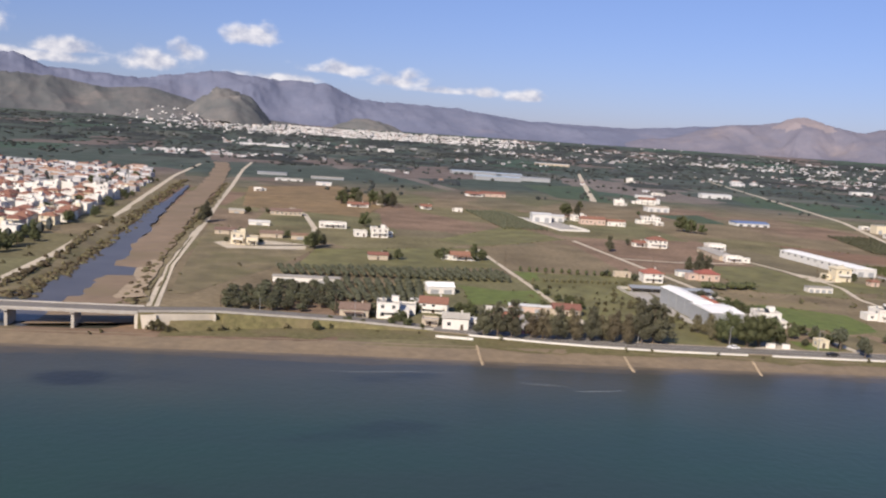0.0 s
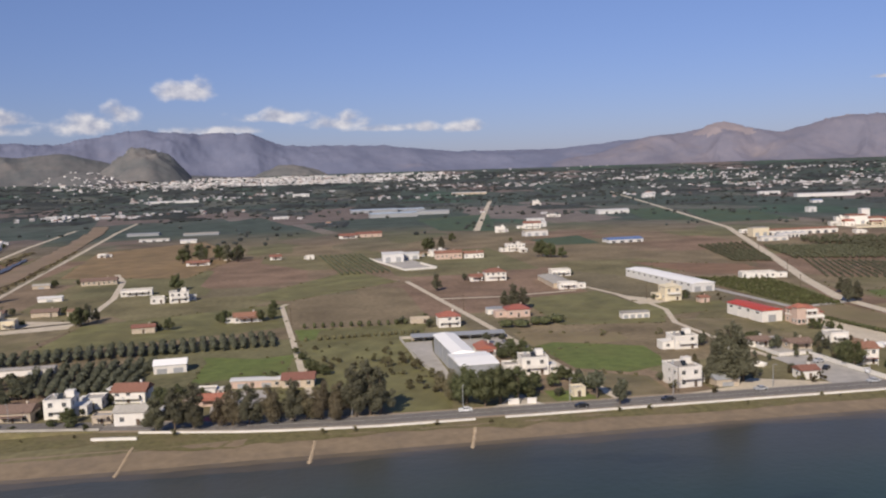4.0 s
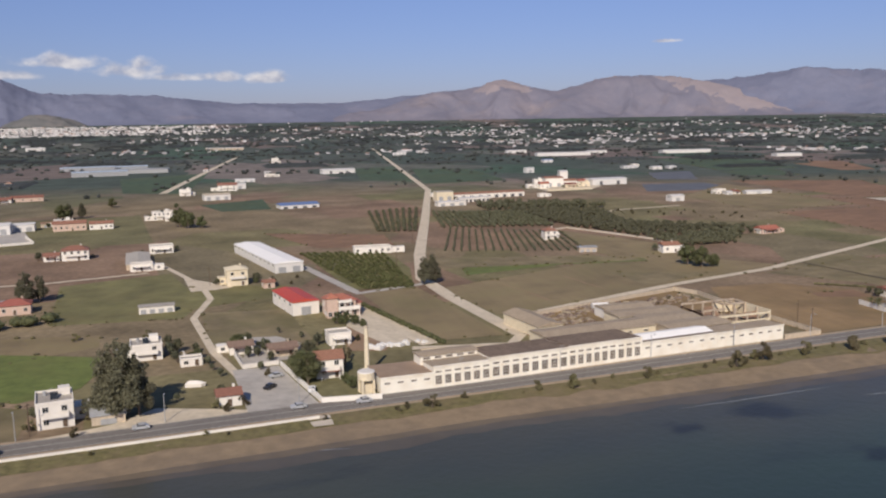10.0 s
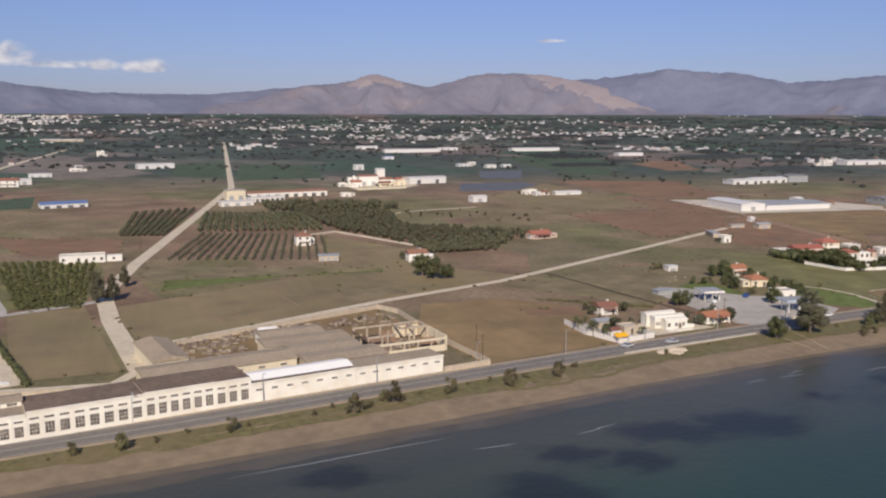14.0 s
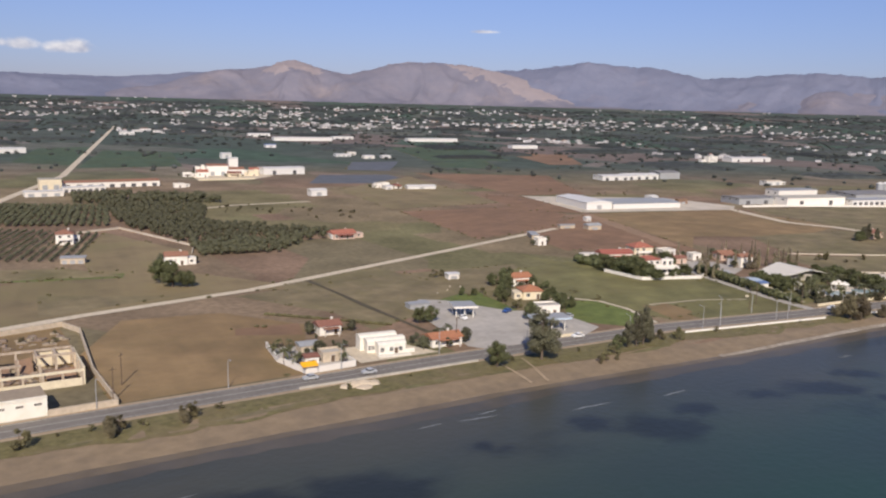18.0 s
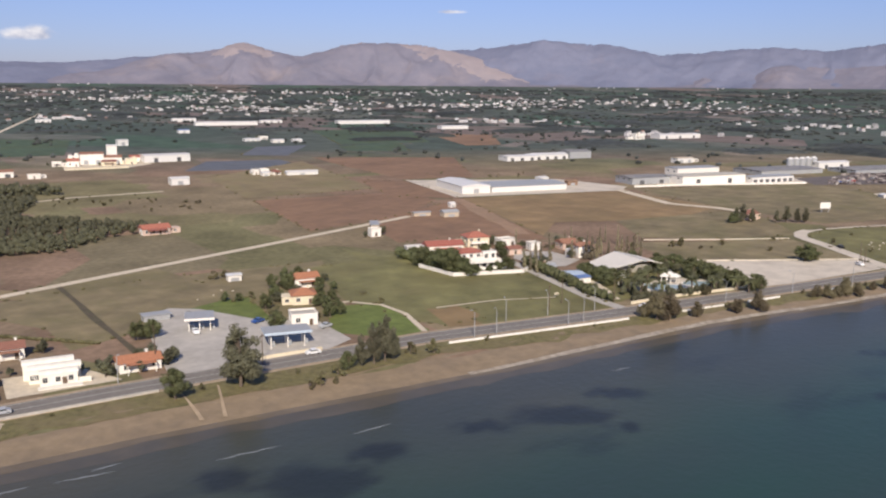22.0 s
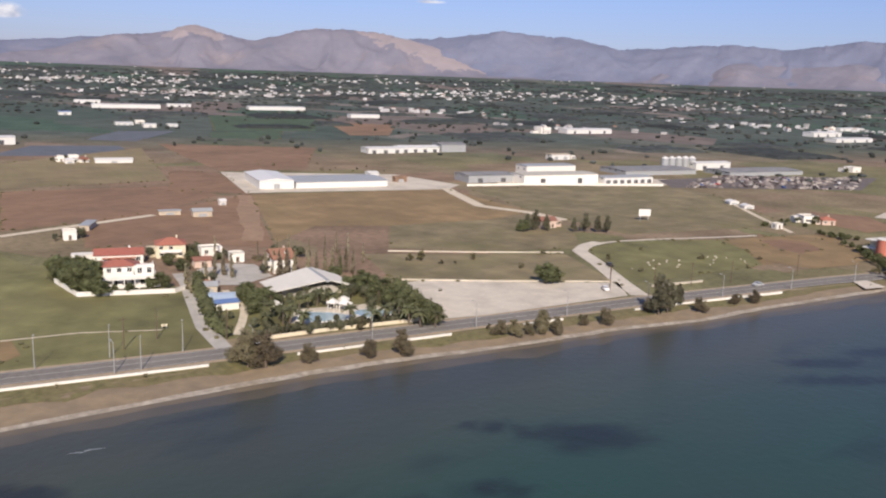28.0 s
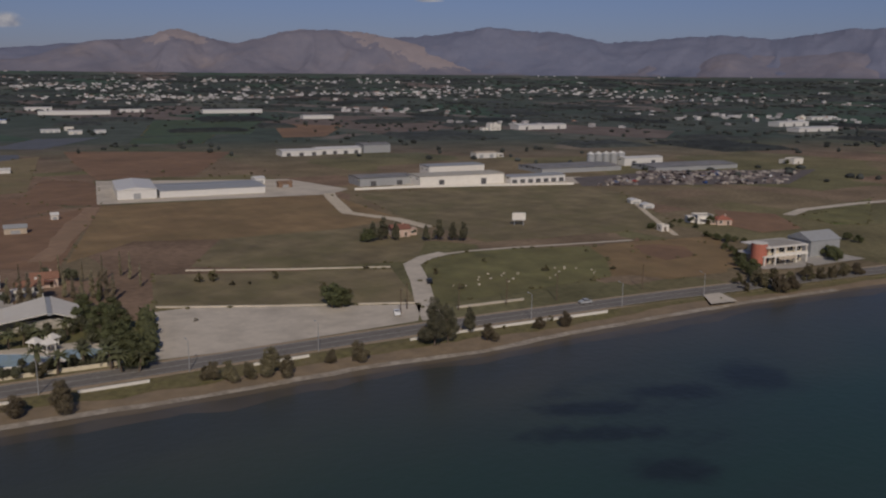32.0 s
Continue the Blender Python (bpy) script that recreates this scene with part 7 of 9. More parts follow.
shed = hall(369.2, 298, -1, 42, 12, 4.3, 1.0, CREAM, TAN, "long factory shed with tan sheet roof", "factory_hall", along='x', doors=0, win=False)
for k in range(6):
    part("window", bay_window(1.9, 0.8, 1), None, shed, at=pose(-15 + 6.4 * k, -6.03, 2.6))
hall(412, 289.6, -3, 24, 11, 4.2, 0.6, BEIGE, TAN, "low factory shed with tan sheet roof", "factory_hall", along='x', doors=0, win=False)
hall(412.5, 301, -4, 21, 12, 3.9, 0.6, BEIGE, TAN, "low factory shed with tan sheet roof", "factory_hall", along='x', doors=0, win=False)
hall(408, 313.5, -5, 27, 11, 3.8, 0.6, CREAM, TAN, "rear factory shed with patched roof", "factory_hall", along='x', doors=0, win=False)
hall(411, 325, -5, 20, 10, 3.6, 0.8, WHITE, TAN, "rear factory shed with a white gable end", "factory_hall", along='x', doors=0, win=False)
store = hall(375, 314, 0, 10, 25, 3.9, 1.5, CREAM, TAN, "free-standing tan store with a low gable", "store", along='y', doors=1, win=False)
for k in range(4):
    part("sheet_seam", Build().box(-5.3, -9 + 6 * k, 3.96, -5.2, -8.8 + 6 * k, 4.3), BEIGE, store)
low_wall([(333, 317), (348, 312.6), (363, 306.6), (368.4, 300)], 1.1, 0.4, BEIGE, "weathered wall behind the factory")
ribbon("dirt_lane", [(332, 322), (348, 316.5), (364, 312), (373, 322)], 4.0, GRAVEL, 0.13, "pale lane behind the factory", "track")
low_wall([(447.5, 275.6), (463, 275.0), (464.4, 304), (471, 347), (468, 358), (430, 351), (389, 343.5)], 1.6, 0.35, BEIGE, "pale boundary wall round the factory yard")
RUINED = material("stained_old_concrete", (0.47, 0.39, 0.30), vary=0.25, scale=0.5, dirt=(0.24, 0.17, 0.12), dirt_scale=0.3, dirt_amount=0.8)
ruin = thing("concrete_ruin", pose(436.8, 297.5, 0, 0, 0, -5), "roofless concrete frame of a ruined hall", "ruin")
for i in range(6):
    for j in range(4):
        if (i, j) in ((2, 1), (3, 2), (4, 1), (1, 2)):
            continue
        part("column", Build().box(i * 4.6 - .28, j * 6.6 - .28, -0.3, i * 4.6 + .28, j * 6.6 + .28, 4.6 if j else 3.6), RUINED, ruin)
part("beam", Build().box(-0.3, -.3, 3.6, 23.3, .3, 4.2), CREAM, ruin)
for j, x1 in ((1, 9.4), (2, 23.3), (3, 23.3)):
    part("beam", Build().box(-0.3 if j != 2 else 13.5, j * 6.6 - .28, 4.6, x1, j * 6.6 + .28, 5.2), RUINED, ruin)
for i in (3, 4, 5):
    part("beam", Build().box(i * 4.6 - .28, 13.5, 4.6, i * 4.6 + .28, 19.5, 5.15), RUINED, ruin)
part("wall", Build().box(23.3, -0.3, -.3, 23.7, 20, 4.8), CREAM, ruin)
part("wall", Build().box(0, -0.5, -.3, 23, -0.3, 2.0), CREAM, ruin)
part("wall", Build().box(14, 20.1, -.3, 23, 20.4, 4.6), CREAM, ruin)
for x0, y0, x1, y1 in ((1, 7.5, 7, 12.5), (9, 14, 13, 19), (15, 1.5, 22, 5.8)):
    part("fallen_slab", Build().add([(x0, y0, 0.1), (x1, y0, 0.1), (x1, y1, 3.0), (x0, y1, 2.7), (x0, y0, 0.35), (x1, y0, 0.35), (x1, y1, 3.25), (x0, y1, 2.95)], [(3, 2, 1, 0), (4, 5, 6, 7), (0, 1, 5, 4), (1, 2, 6, 5), (2, 3, 7, 6), (3, 0, 4, 7)]), RUST, ruin)
part("fallen_roof", Build().add([(-1, 6, 4.3), (3.5, 4, 0.6), (5.5, 19, 0.8), (-1, 20, 4.4), (-1, 6, 4.5), (3.5, 4, 0.8), (5.5, 19, 1.0), (-1, 20, 4.6)], [(3, 2, 1, 0), (4, 5, 6, 7), (0, 1, 5, 4), (1, 2, 6, 5), (2, 3, 7, 6), (3, 0, 4, 7)]), RUST, ruin)
stack = thing("factory_chimney", pose(308.8, 299.7, 0), "slim tapering cream brick chimney", "chimney")
part("shaft", Build().tube(0, 0, 0, 14.5, 0.85, 0.55, 12), CREAM, stack)
part("base", Build().box(-1.2, -1.2, -0.3, 1.2, 1.2, 2.2), CREAM, stack)
part("rim", Build().tube(0, 0, 14.5, 15.1, 0.7, 0.68, 12), BEIGE, stack)
tower = thing("water_tower", pose(303.4, 284.6, 0), "squat cream water tower on legs beside the factory", "tower")
for px_, py_ in ((-1.6, -1.6), (1.6, -1.6), (1.6, 1.6), (-1.6, 1.6)):
    part("leg", Build().box(px_ - .3, py_ - .3, -.3, px_ + .3, py_ + .3, 4.0), CREAM, tower)
part("tank", Build().tube(0, 0, 4.0, 6.0, 2.4, 2.4, 14), CREAM, tower)
part("lid", Build().tube(0, 0, 6.0, 6.3, 2.5, 2.3, 14), WHITE, tower)
part("room", Build().box(-1.5, -1.2, -.3, 1.5, 1.6, 2.6), CREAM, tower)
truck = thing("storage_tank", pose(418, 340.5, 0.4, 0, 0, -14), "white cylindrical tank lying in the factory yard", "tank")
me = Build().tube(0, 0, -3.2, 3.2, 1.2, 1.2, 12).mesh("drum", METALW)
part("drum", me, METALW, truck, at=pose(0, 0, 1.6, 0, 90, 0))
for u in (-2, 2):
    part("saddle", Build().box(u - .3, -1, -0.6, u + .3, 1, 0.7), CONCRETE, truck)

RUBBLE = material("broken_masonry", (0.24, 0.19, 0.145), vary=0.35, scale=0.8, per_island=0.4)


def clutter(name, mats, spots, size, label, seed, category, low=0.25, high=0.9):
    """A litter of broken slabs, beams and lumps lying about, joined in one mesh."""
    rng = np.random.default_rng(seed)
    b = Build()
    for x, y in spots:
        w, d, h, a = size * rng.uniform(0.3, 1.2), size * rng.uniform(0.2, 0.8), rng.uniform(low, high), rng.uniform(0, 3.14)
        z = float(land(x, y)) + 0.05
        c, s_ = math.cos(a), math.sin(a)
        v = [(x + p * c - q * s_, y + p * s_ + q * c, z + r) for r, k in ((0, 1.0), (h * 0.7, 0.95), (h, 0.55)) for p, q in ((-w * k, -d * k), (w * k, -d * k * 0.8), (w * k * 0.9, d * k), (-w * k * 0.8, d * k))]
        b.add(v, [(i + o, (i + 1) % 4 + o, (i + 1) % 4 + 4 + o, i + 4 + o) for o in (0, 4) for i in range(4)] + [(8, 9, 10, 11)])
    return tagged(part(name, b, mats), label, category, kind="stuff")


rng = np.random.default_rng(63)
clutter("rubble", RUBBLE, [(rng.uniform(388, 466), rng.uniform(337, 349)) for _ in range(190)] + [(rng.uniform(438, 460), rng.uniform(299, 317)) for _ in range(110)] + [(rng.uniform(388, 407), rng.uniform(312, 340)) for _ in range(60)], 1.3, "broken masonry and debris behind the ruined factory", 64, "rubble")

SCRAPGROUND = material("oily_ground", (0.15, 0.128, 0.115), vary=0.3, scale=0.2, dirt=(0.09, 0.08, 0.075), dirt_scale=0.05, dirt_amount=0.8)
EARTH = material("trodden_red_earth", (0.31, 0.205, 0.13), vary=0.2, scale=0.2, dirt=(0.2, 0.15, 0.09), dirt_scale=0.05, dirt_amount=0.7)

# ---- paved yards and lots ----


def yard(mats, corners, label, lift=0.13):
    v = [(x, y, max(-0.1, float(land(x, y))) + lift) for x, y in corners]
    if sum((a[0] * b[1] - b[0] * a[1]) for a, b in zip(corners, corners[1:] + corners[:1])) < 0:
        v = v[::-1]
    return tagged(part("pavement", Build().add(v, [tuple(range(len(v)))]), mats), label, "pavement", kind="structure")


yard(PAVING, [(270.3, 282), (272.5, 309), (273.6, 323), (287.6, 322), (288.3, 300), (289, 282)], "grey paved square beside the road", 0.15)
yard(GRAVEL, [(214, 284.2), (238, 289), (249, 297), (262, 290), (272, 284), (272, 281)], "sandy roadside lay-by", 0.11)
yard(PAVING, [(573.5, 302), (580, 326), (590, 333), (598, 326), (608, 302), (622, 292), (620, 268), (610, 263.6), (600, 264.6), (570, 267), (567, 272)], "grey forecourt of the filling station", 0.14)
yard(SOIL["green"], [(178, 289), (178, 303), (190, 300), (192, 288)], "small green lawn round a hut", 0.11)
yard(GRAVEL, [(530, 274), (532, 290), (550, 288), (556, 272)], "pale drive of the cream house", 0.12)
yard(PALELOT, [(788, 279), (804, 277), (830, 257), (859, 238), (847, 224), (790, 232), (775, 236)], "large pale gravel parking lot", 0.12)
yard(PALELOT, [(878, 606), (846, 503), (968, 466), (990, 480), (984, 546)], "pale concrete yard of the depot", 0.1)
yard(PALELOT, [(1010, 470), (1036, 455), (1140, 412), (1160, 440), (1060, 500)], "pale yard of the factory", 0.1)
yard(PAVING, [(146, 398), (147, 356), (149, 330), (153.1, 325), (154.4, 376), (158, 398)], "grey yard beside the barn", 0.12)
yard(PAVING, [(158.5, 376), (163, 374), (186, 376), (189.5, 395), (158.5, 398)], "grey yard behind the barn", 0.12)
yard(PAVING, [(64, 336.5), (89, 333.5), (88, 318), (82, 306), (71, 306), (70.5, 322), (62, 330)], "grey paved court behind the shore trees", 0.13)
yard(GARNET, [(68, 296), (69.5, 305), (79, 305), (79, 296)], "red-painted terrace under the shore trees", 0.135)
shelter = thing("shelter", pose(148.7, 396, 0, 0, 0, -5), "low grey open shelter behind the barn", "shelter")
part("roof", Build().add([(0, 0, 2.3), (41, 0, 2.3), (41, 6.5, 2.7), (0, 6.5, 2.7), (0, 0, 2.45), (41, 0, 2.45), (41, 6.5, 2.85), (0, 6.5, 2.85)], [(3, 2, 1, 0), (4, 5, 6, 7), (0, 1, 5, 4), (1, 2, 6, 5), (2, 3, 7, 6), (3, 0, 4, 7)]), METALG, shelter)
part("back_wall", Build().box(0, 6.2, 0, 41, 6.4, 2.65), BEIGE, shelter)
for k in range(9):
    part("post", Build().box(0.2 + k * 5.05, 0.1, 0, 0.4 + k * 5.05, 0.3, 2.35), POLE, shelter)
yard(GRAVEL, [(331, 384), (322, 362), (323.5, 346), (326, 330), (335, 329), (337, 360), (336, 392)], "sandy yard behind the houses", 0.15)
yard(GRAVEL, [(281, 493), (279.5, 456), (290, 455), (299, 458), (294, 470)], "sandy yard of a house under construction", 0.14)
yard(GRAVEL, [(-64, 505), (-44, 525), (-11, 512), (-11, 490), (-54, 483)], "pale dirt yard of the farm by the river", 0.12)
yard(PAVING, [(168, 764), (186, 665), (210.4, 669), (204, 735), (200, 764)], "walled pale yard", 0.1)
yard(SOIL["brown"], [(386, 312), (388, 343), (430, 351), (467, 357), (463, 300), (440, 298)], "rubble-strewn ground behind the factory", 0.1)
yard(SOIL["grass"], [(715, 254), (722, 290), (736, 300), (786, 272), (784, 244), (776, 237)], "planted grounds of the pool park", 0.1)
yard(PALELOT, [(735, 257), (741, 269), (766, 262), (772, 252), (764, 244), (743, 249)], "pale paving round the pools", 0.12)
yard(PAVING, [(738, 328), (737, 308), (745, 304), (760, 310), (763, 330), (750, 340)], "bare pinkish yard between huts", 0.12)
yard(SCRAPGROUND, [(1120, 405), (1159, 383), (1245, 332), (1350, 368), (1240, 428), (1150, 440)], "oily dark ground of a scrap yard", 0.11)
ribbon("garden_path", [(719, 254), (726, 265), (731.4, 274.5), (734.8, 286), (737, 300)], 2.4, GRAVEL, 0.14, "curving sandy garden path", "path")
yard(PALELOT, [(931, 183), (939, 191.5), (946, 190), (941, 180)], "pale concrete slipway at the beach", 0.3)
low_wall([(170, 758), (186, 664), (211, 668), (205, 705)], 1.4, 0.3, WHITE, "white wall round a workshop yard")
low_wall([(149, 333), (145.5, 356), (145, 406), (190, 401)], 1.2, 0.3, CONCRETE, "grey wall round the barn yard")

yard(EARTH, [(340.7, 401.1), (335.8, 343.2), (323.1, 323.2), (311.4, 328.4), (323.4, 365)], "bare sandy building yard behind houses", 0.105)
yard(PAVING, [(280.4, 363.3), (295.7, 358.4), (301.4, 344), (293.8, 327.7), (278, 326.5), (277.8, 338.2)], "paved yard between cottages", 0.128)
low_wall([(277.9, 354.6), (277.2, 335.1), (277, 323.7), (288.1, 323.6)], 1.3, 0.25, WHITE, "white garden wall of the cottages")

yard(PAVING, [(513.5, 275), (511.5, 289), (515, 301), (529, 297), (528, 276)], "pale terrace of the taverna garden", 0.127)

low_wall([(990, 473), (1036, 458), (1122, 414)], 1.4, 0.3, WHITE, "long white wall in front of the factory")
low_wall([(517.5, 554), (542, 562), (557.6, 487), (550, 468)], 1.0, 0.35, PALELOT, "pale field wall beside the olive grove")
low_wall([(684, 826), (712, 824), (736, 822)], 1.5, 0.35, CREAM, "cream wall of the mill yard")
yard(GRAVEL, [(684, 828), (736, 824), (768, 850), (764, 894), (700, 900)], "pale yard of the mill", 0.1)
ribbon("dirt_lane", [(564, 256), (563.4, 250), (562, 237)], 1.1, SANDDRY, 0.16, "sandy path down to the beach", "path", step=3.0, waver=0.5)
ribbon("dirt_lane", [(573, 254), (570.4, 246), (567, 236)], 1.1, SANDDRY, 0.16, "sandy path down to the beach", "path", step=3.0, waver=0.5)

for line in ([(410, 405), (411, 384), (410.4, 366)], [(444.5, 410), (444, 390), (444, 375)]):
    ribbon("dirt_lane", line, 0.7, EARTH, 0.12, "faint pale tractor track in a field", "track", step=4.0, waver=0.4)
ribbon("dirt_lane", [(661.5, 282), (673, 280), (685, 278), (704, 269)], 0.8, GRAVEL, 0.13, "thin trodden line across a pasture", "path", step=3.0, waver=0.3)
# low white walls along the beach side of the road
SEAWALL = [(52, 149), (158, 286), (640, 702), (724, 742), (753, 768), (792, 806), (834, 898)]
for a, b in SEAWALL:
    xs = list(np.arange(a, b, 14.0)) + [b]
    low_wall([(x, lerp_table(ROAD, x) - 7.2 - (1.0 if x > 600 else 0)) for x in xs], 0.6, 0.4, WHITE, "low white-painted wall between road and beach", "sea_wall")
low_wall([(505, 262.8), (560, 258.2)], 0.6, 0.35, CONCRETE, "low kerb wall on the beach side", "sea_wall")
low_wall([(305.5, 277.6), (290, 281.6), (289, 300), (288.2, 322)], 1.5, 0.3, WHITE, "white garden wall beside the square")
low_wall([(514, 303), (510.5, 288), (512.5, 273.2), (527.5, 272.8), (528.2, 280)], 1.7, 0.3, WHITE, "white wall round the taverna garden")
low_wall([(695.4, 338), (696, 316.2), (722.6, 305.4), (728.4, 308.4)], 1.4, 0.35, WHITE, "white wall in front of the villa")
low_wall([(718, 247), (741, 244), (775, 236.5)], 0.9, 0.3, CREAM, "pale wall along the pool park")
low_wall([(793, 283), (822, 263), (858, 240)], 0.5, 0.3, PALELOT, "low pale wall behind the gravel lot")
low_wall([(865, 228), (888, 222.6)], 0.6, 0.4, PALELOT, "low pale wall beside the road")
low_wall([(820, 325), (850, 305), (882, 286)], 0.45, 0.35, PALELOT, "long low pale wall between fields")
sign = thing("awning", pose(510.8, 272.4, 0, 0, 0, -6), "bright yellow awning at the taverna gate", "awning")
part("sheet", Build().add([(0, 0, 2.3), (4.6, 0, 2.3), (4.6, 2.2, 3.1), (0, 2.2, 3.1), (0, 0, 2.4), (4.6, 0, 2.4), (4.6, 2.2, 3.2), (0, 2.2, 3.2)], [(3, 2, 1, 0), (4, 5, 6, 7), (0, 1, 5, 4), (1, 2, 6, 5), (2, 3, 7, 6), (3, 0, 4, 7)]), YELLOW, sign)
for u in (0.2, 4.4):
    part("post", Build().box(u - .06, 0, 0, u + .06, .12, 2.35), POLE, sign)

# ---- pool park ----
CANVAS = material("pale_roof_sheet", (0.68, 0.64, 0.56), vary=0.05, rough=0.6, dirt=(0.45, 0.42, 0.37), dirt_scale=0.15)
tent = thing("event_hall", pose(763, 286, 0, 0, 0, -13), "wide event hall under pale pitched roofs", "hall")


def slab(corners, t=0.3):
    n = len(corners)
    return Build().add(corners + [(x, y, z + t) for x, y, z in corners], [tuple(range(n - 1, -1, -1)), tuple(range(n, 2 * n))] + [(i, (i + 1) % n, (i + 1) % n + n, i + n) for i in range(n)])


part("roof", slab([(-18, -11, 2.9), (0, -9.5, 5.0), (0, 10.5, 5.0), (-18, 3.5, 2.9)]), CANVAS, tent)
part("roof", slab([(1.4, -9.5, 5.0), (8.5, -13, 3.4), (8.5, 3.5, 3.4), (1.4, 10.5, 5.0)]), CANVAS, tent)
part("skylight", Build().box(0.05, -9.4, 4.6, 1.35, 10.4, 5.15), METALG, tent)
part("wall", Build().box(-14, -7, -0.3, 6, 3, 3.0), CONCRETE, tent)
for edge in ([(738.7, 257.6), (742, 252.6), (751, 249.6), (756, 252), (752, 259), (744.5, 264.6)], [(757, 249), (763, 246.4), (769, 249), (766, 254.5), (760, 257.5), (756, 255)]):
    pool = thing("swimming_pool", pose(0, 0, 0.14), "pale blue swimming pool with a white edge", "pool", "pools of the park")
    cx, cy = sum(p[0] for p in edge) / 6, sum(p[1] for p in edge) / 6
    part("rim", slab([(x, y, 0) for x, y in edge], 0.16), WHITE, pool)
    part("water", slab([(cx + (x - cx) * 0.92, cy + (y - cy) * 0.92, 0.10) for x, y in edge], 0.08), POOL, pool)
for x, y, s in ((756, 258, 2.8), (753.5, 261, 2.4), (758, 262, 2.4), (738, 268, 2.4)):
    k = thing("pavilion", pose(x, y, 0.12, 0, 0, (x * 7) % 40), "small white pavilion by the pools", "pavilion", "pavilions of the park")
    part("roof", gable_roof(s, s, 2.5, 1.3, 0.3, s * 0.5), WHITE, k)
    for u in (-.4, .4):
        for w in (-.4, .4):
            part("post", Build().box(u * s - .1, w * s - .1, 0, u * s + .1, w * s + .1, 2.5), WHITE, k)
hall(723.5, 283, -25, 8, 8, 2.6, 0.5, WHITE, LIGHTBLUE, "low shed with a pale blue roof in the park", "shed", along='x', doors=2, win=False)
hall(728, 300, -20, 6, 5, 2.4, 1.2, BEIGE, METALG, "small hut with a grey pitched roof", "hut", along='x', doors=1, win=False)
hedge(734, 317, 720, 275, 4.2, 4.4, "tall dense hedge along the paved lane", "pine", 4)
hedge(719, 272, 714.6, 253, 3.4, 3.4, "hedge along the paved lane", "pine", 5)
hedge(337.5, 402, 343.5, 322, 1.6, 1.8, "clipped dark hedge beside the drive", "pine", 6)
hedge(774, 240, 722, 250, 1.8, 2.0, "low hedge behind the park wall", "citrus", 7)
hedge(786, 272, 775, 240, 4.0, 4.4, "dense tall shrubs at the edge of the park", "pine", 8)
hedge(702, 364, 699, 320, 4.4, 4.2, "dense dark hedge beside the villa", "pine", 9)
hedge(194, 414.5, 226, 419.5, 8, 4.4, "dark rough hedge round a garden", "pine", 12)
hedge(560, 306, 530, 340, 1.2, 0.9, "low dark hedge along a ditch", "scrub", 10)

# ---- groves and crop rows ----
orchard("olive_grove", [(-20, 402), (93, 408), (91, 436), (-24, 424)], 15, 27, 3.0, 1.6, "olive", "rows of grey-green olive trees", seed=1)
orchard("olive_grove", [(6, 345), (42, 347), (46, 394), (-2, 390)], 26, 10, 3.0, 1.7, "olive", "rows of grey-green olive trees beside a shed", seed=2)
orchard("olive_grove", [(424, 507), (498, 468), (528, 546), (468, 596)], 30, 18, 2.0, 0.9, "olive", "olive grove in straight rows on brown soil", seed=3)
orchard("citrus_grove", [(467, 604), (540, 573), (562, 660), (500, 700)], 30, 18, 2.8, 1.7, "citrus", "dense dark citrus grove", seed=4, jitter=0.4)
orchard("wood", [(548, 577), (588, 561), (622, 640), (560, 686)], 30, 18, 3.6, 1.7, "citrus", "belt of dense grey-green trees", seed=5, jitter=1.3)
orchard("wood", [(556, 492), (640, 497), (590, 561), (548, 577)], 22, 24, 3.4, 1.6, "citrus", "belt of dense grey-green trees", seed=15, jitter=1.3)
orchard("wood", [(551, 459), (586, 452), (640, 497), (557, 490)], 13, 22, 3.4, 1.6, "citrus", "belt of dense grey-green trees", seed=16, jitter=1.3)
orchard("wood", [(545, 690), (640, 655), (640, 700), (560, 740)], 8, 26, 4.6, 2.3, "citrus", "belt of dense dark trees behind the store", seed=6, jitter=0.9)
orchard("plantation", [(350, 424), (372, 418), (396, 524), (350, 542)], 38, 13, 1.3, 1.25, "vine", "yellow-green plantation of low bushes", seed=7, jitter=0.5)
orchard("citrus_grove", [(421, 609), (446, 596), (505, 736), (456, 733)], 36, 8, 2.2, 1.6, "citrus", "dark citrus plot beside the farm road", seed=8)
row_strip("olive_rows", [(137, 656), (129, 804), (168, 802), (176, 658)], 9, 2.2, 1.4, "olive", "rows of young trees across a brown field", seed=9)
row_strip("hedge_rows", [(103, 447), (160, 440), (160, 443), (103, 450)], 1, 2.8, 1.9, "pine", "single row of small dark trees along a field", seed=10, piece=4.2)
row_strip("hedge_rows", [(103, 415), (156, 417), (156, 419), (103, 417)], 1, 2.0, 1.7, "scrub", "scrubby hedge along a green strip", seed=11)
for i in range(8):
    for j in range(7):
        x, y = -36 + i * 5.6 + (j % 2) * 1.2, 326 + j * 7.6 - i * 0.4
        if y < 331 - i * 0.3 and i > 5 or (i < 2 and j > 4):
            continue
        tree("citrus", x + 0.8 * math.sin(i * 5 + j * 3), y + 0.8 * math.cos(i * 3 + j), 4.6 + 0.8 * math.sin(i * 2.3 + j), 1.75, "citrus grove by the bridge")

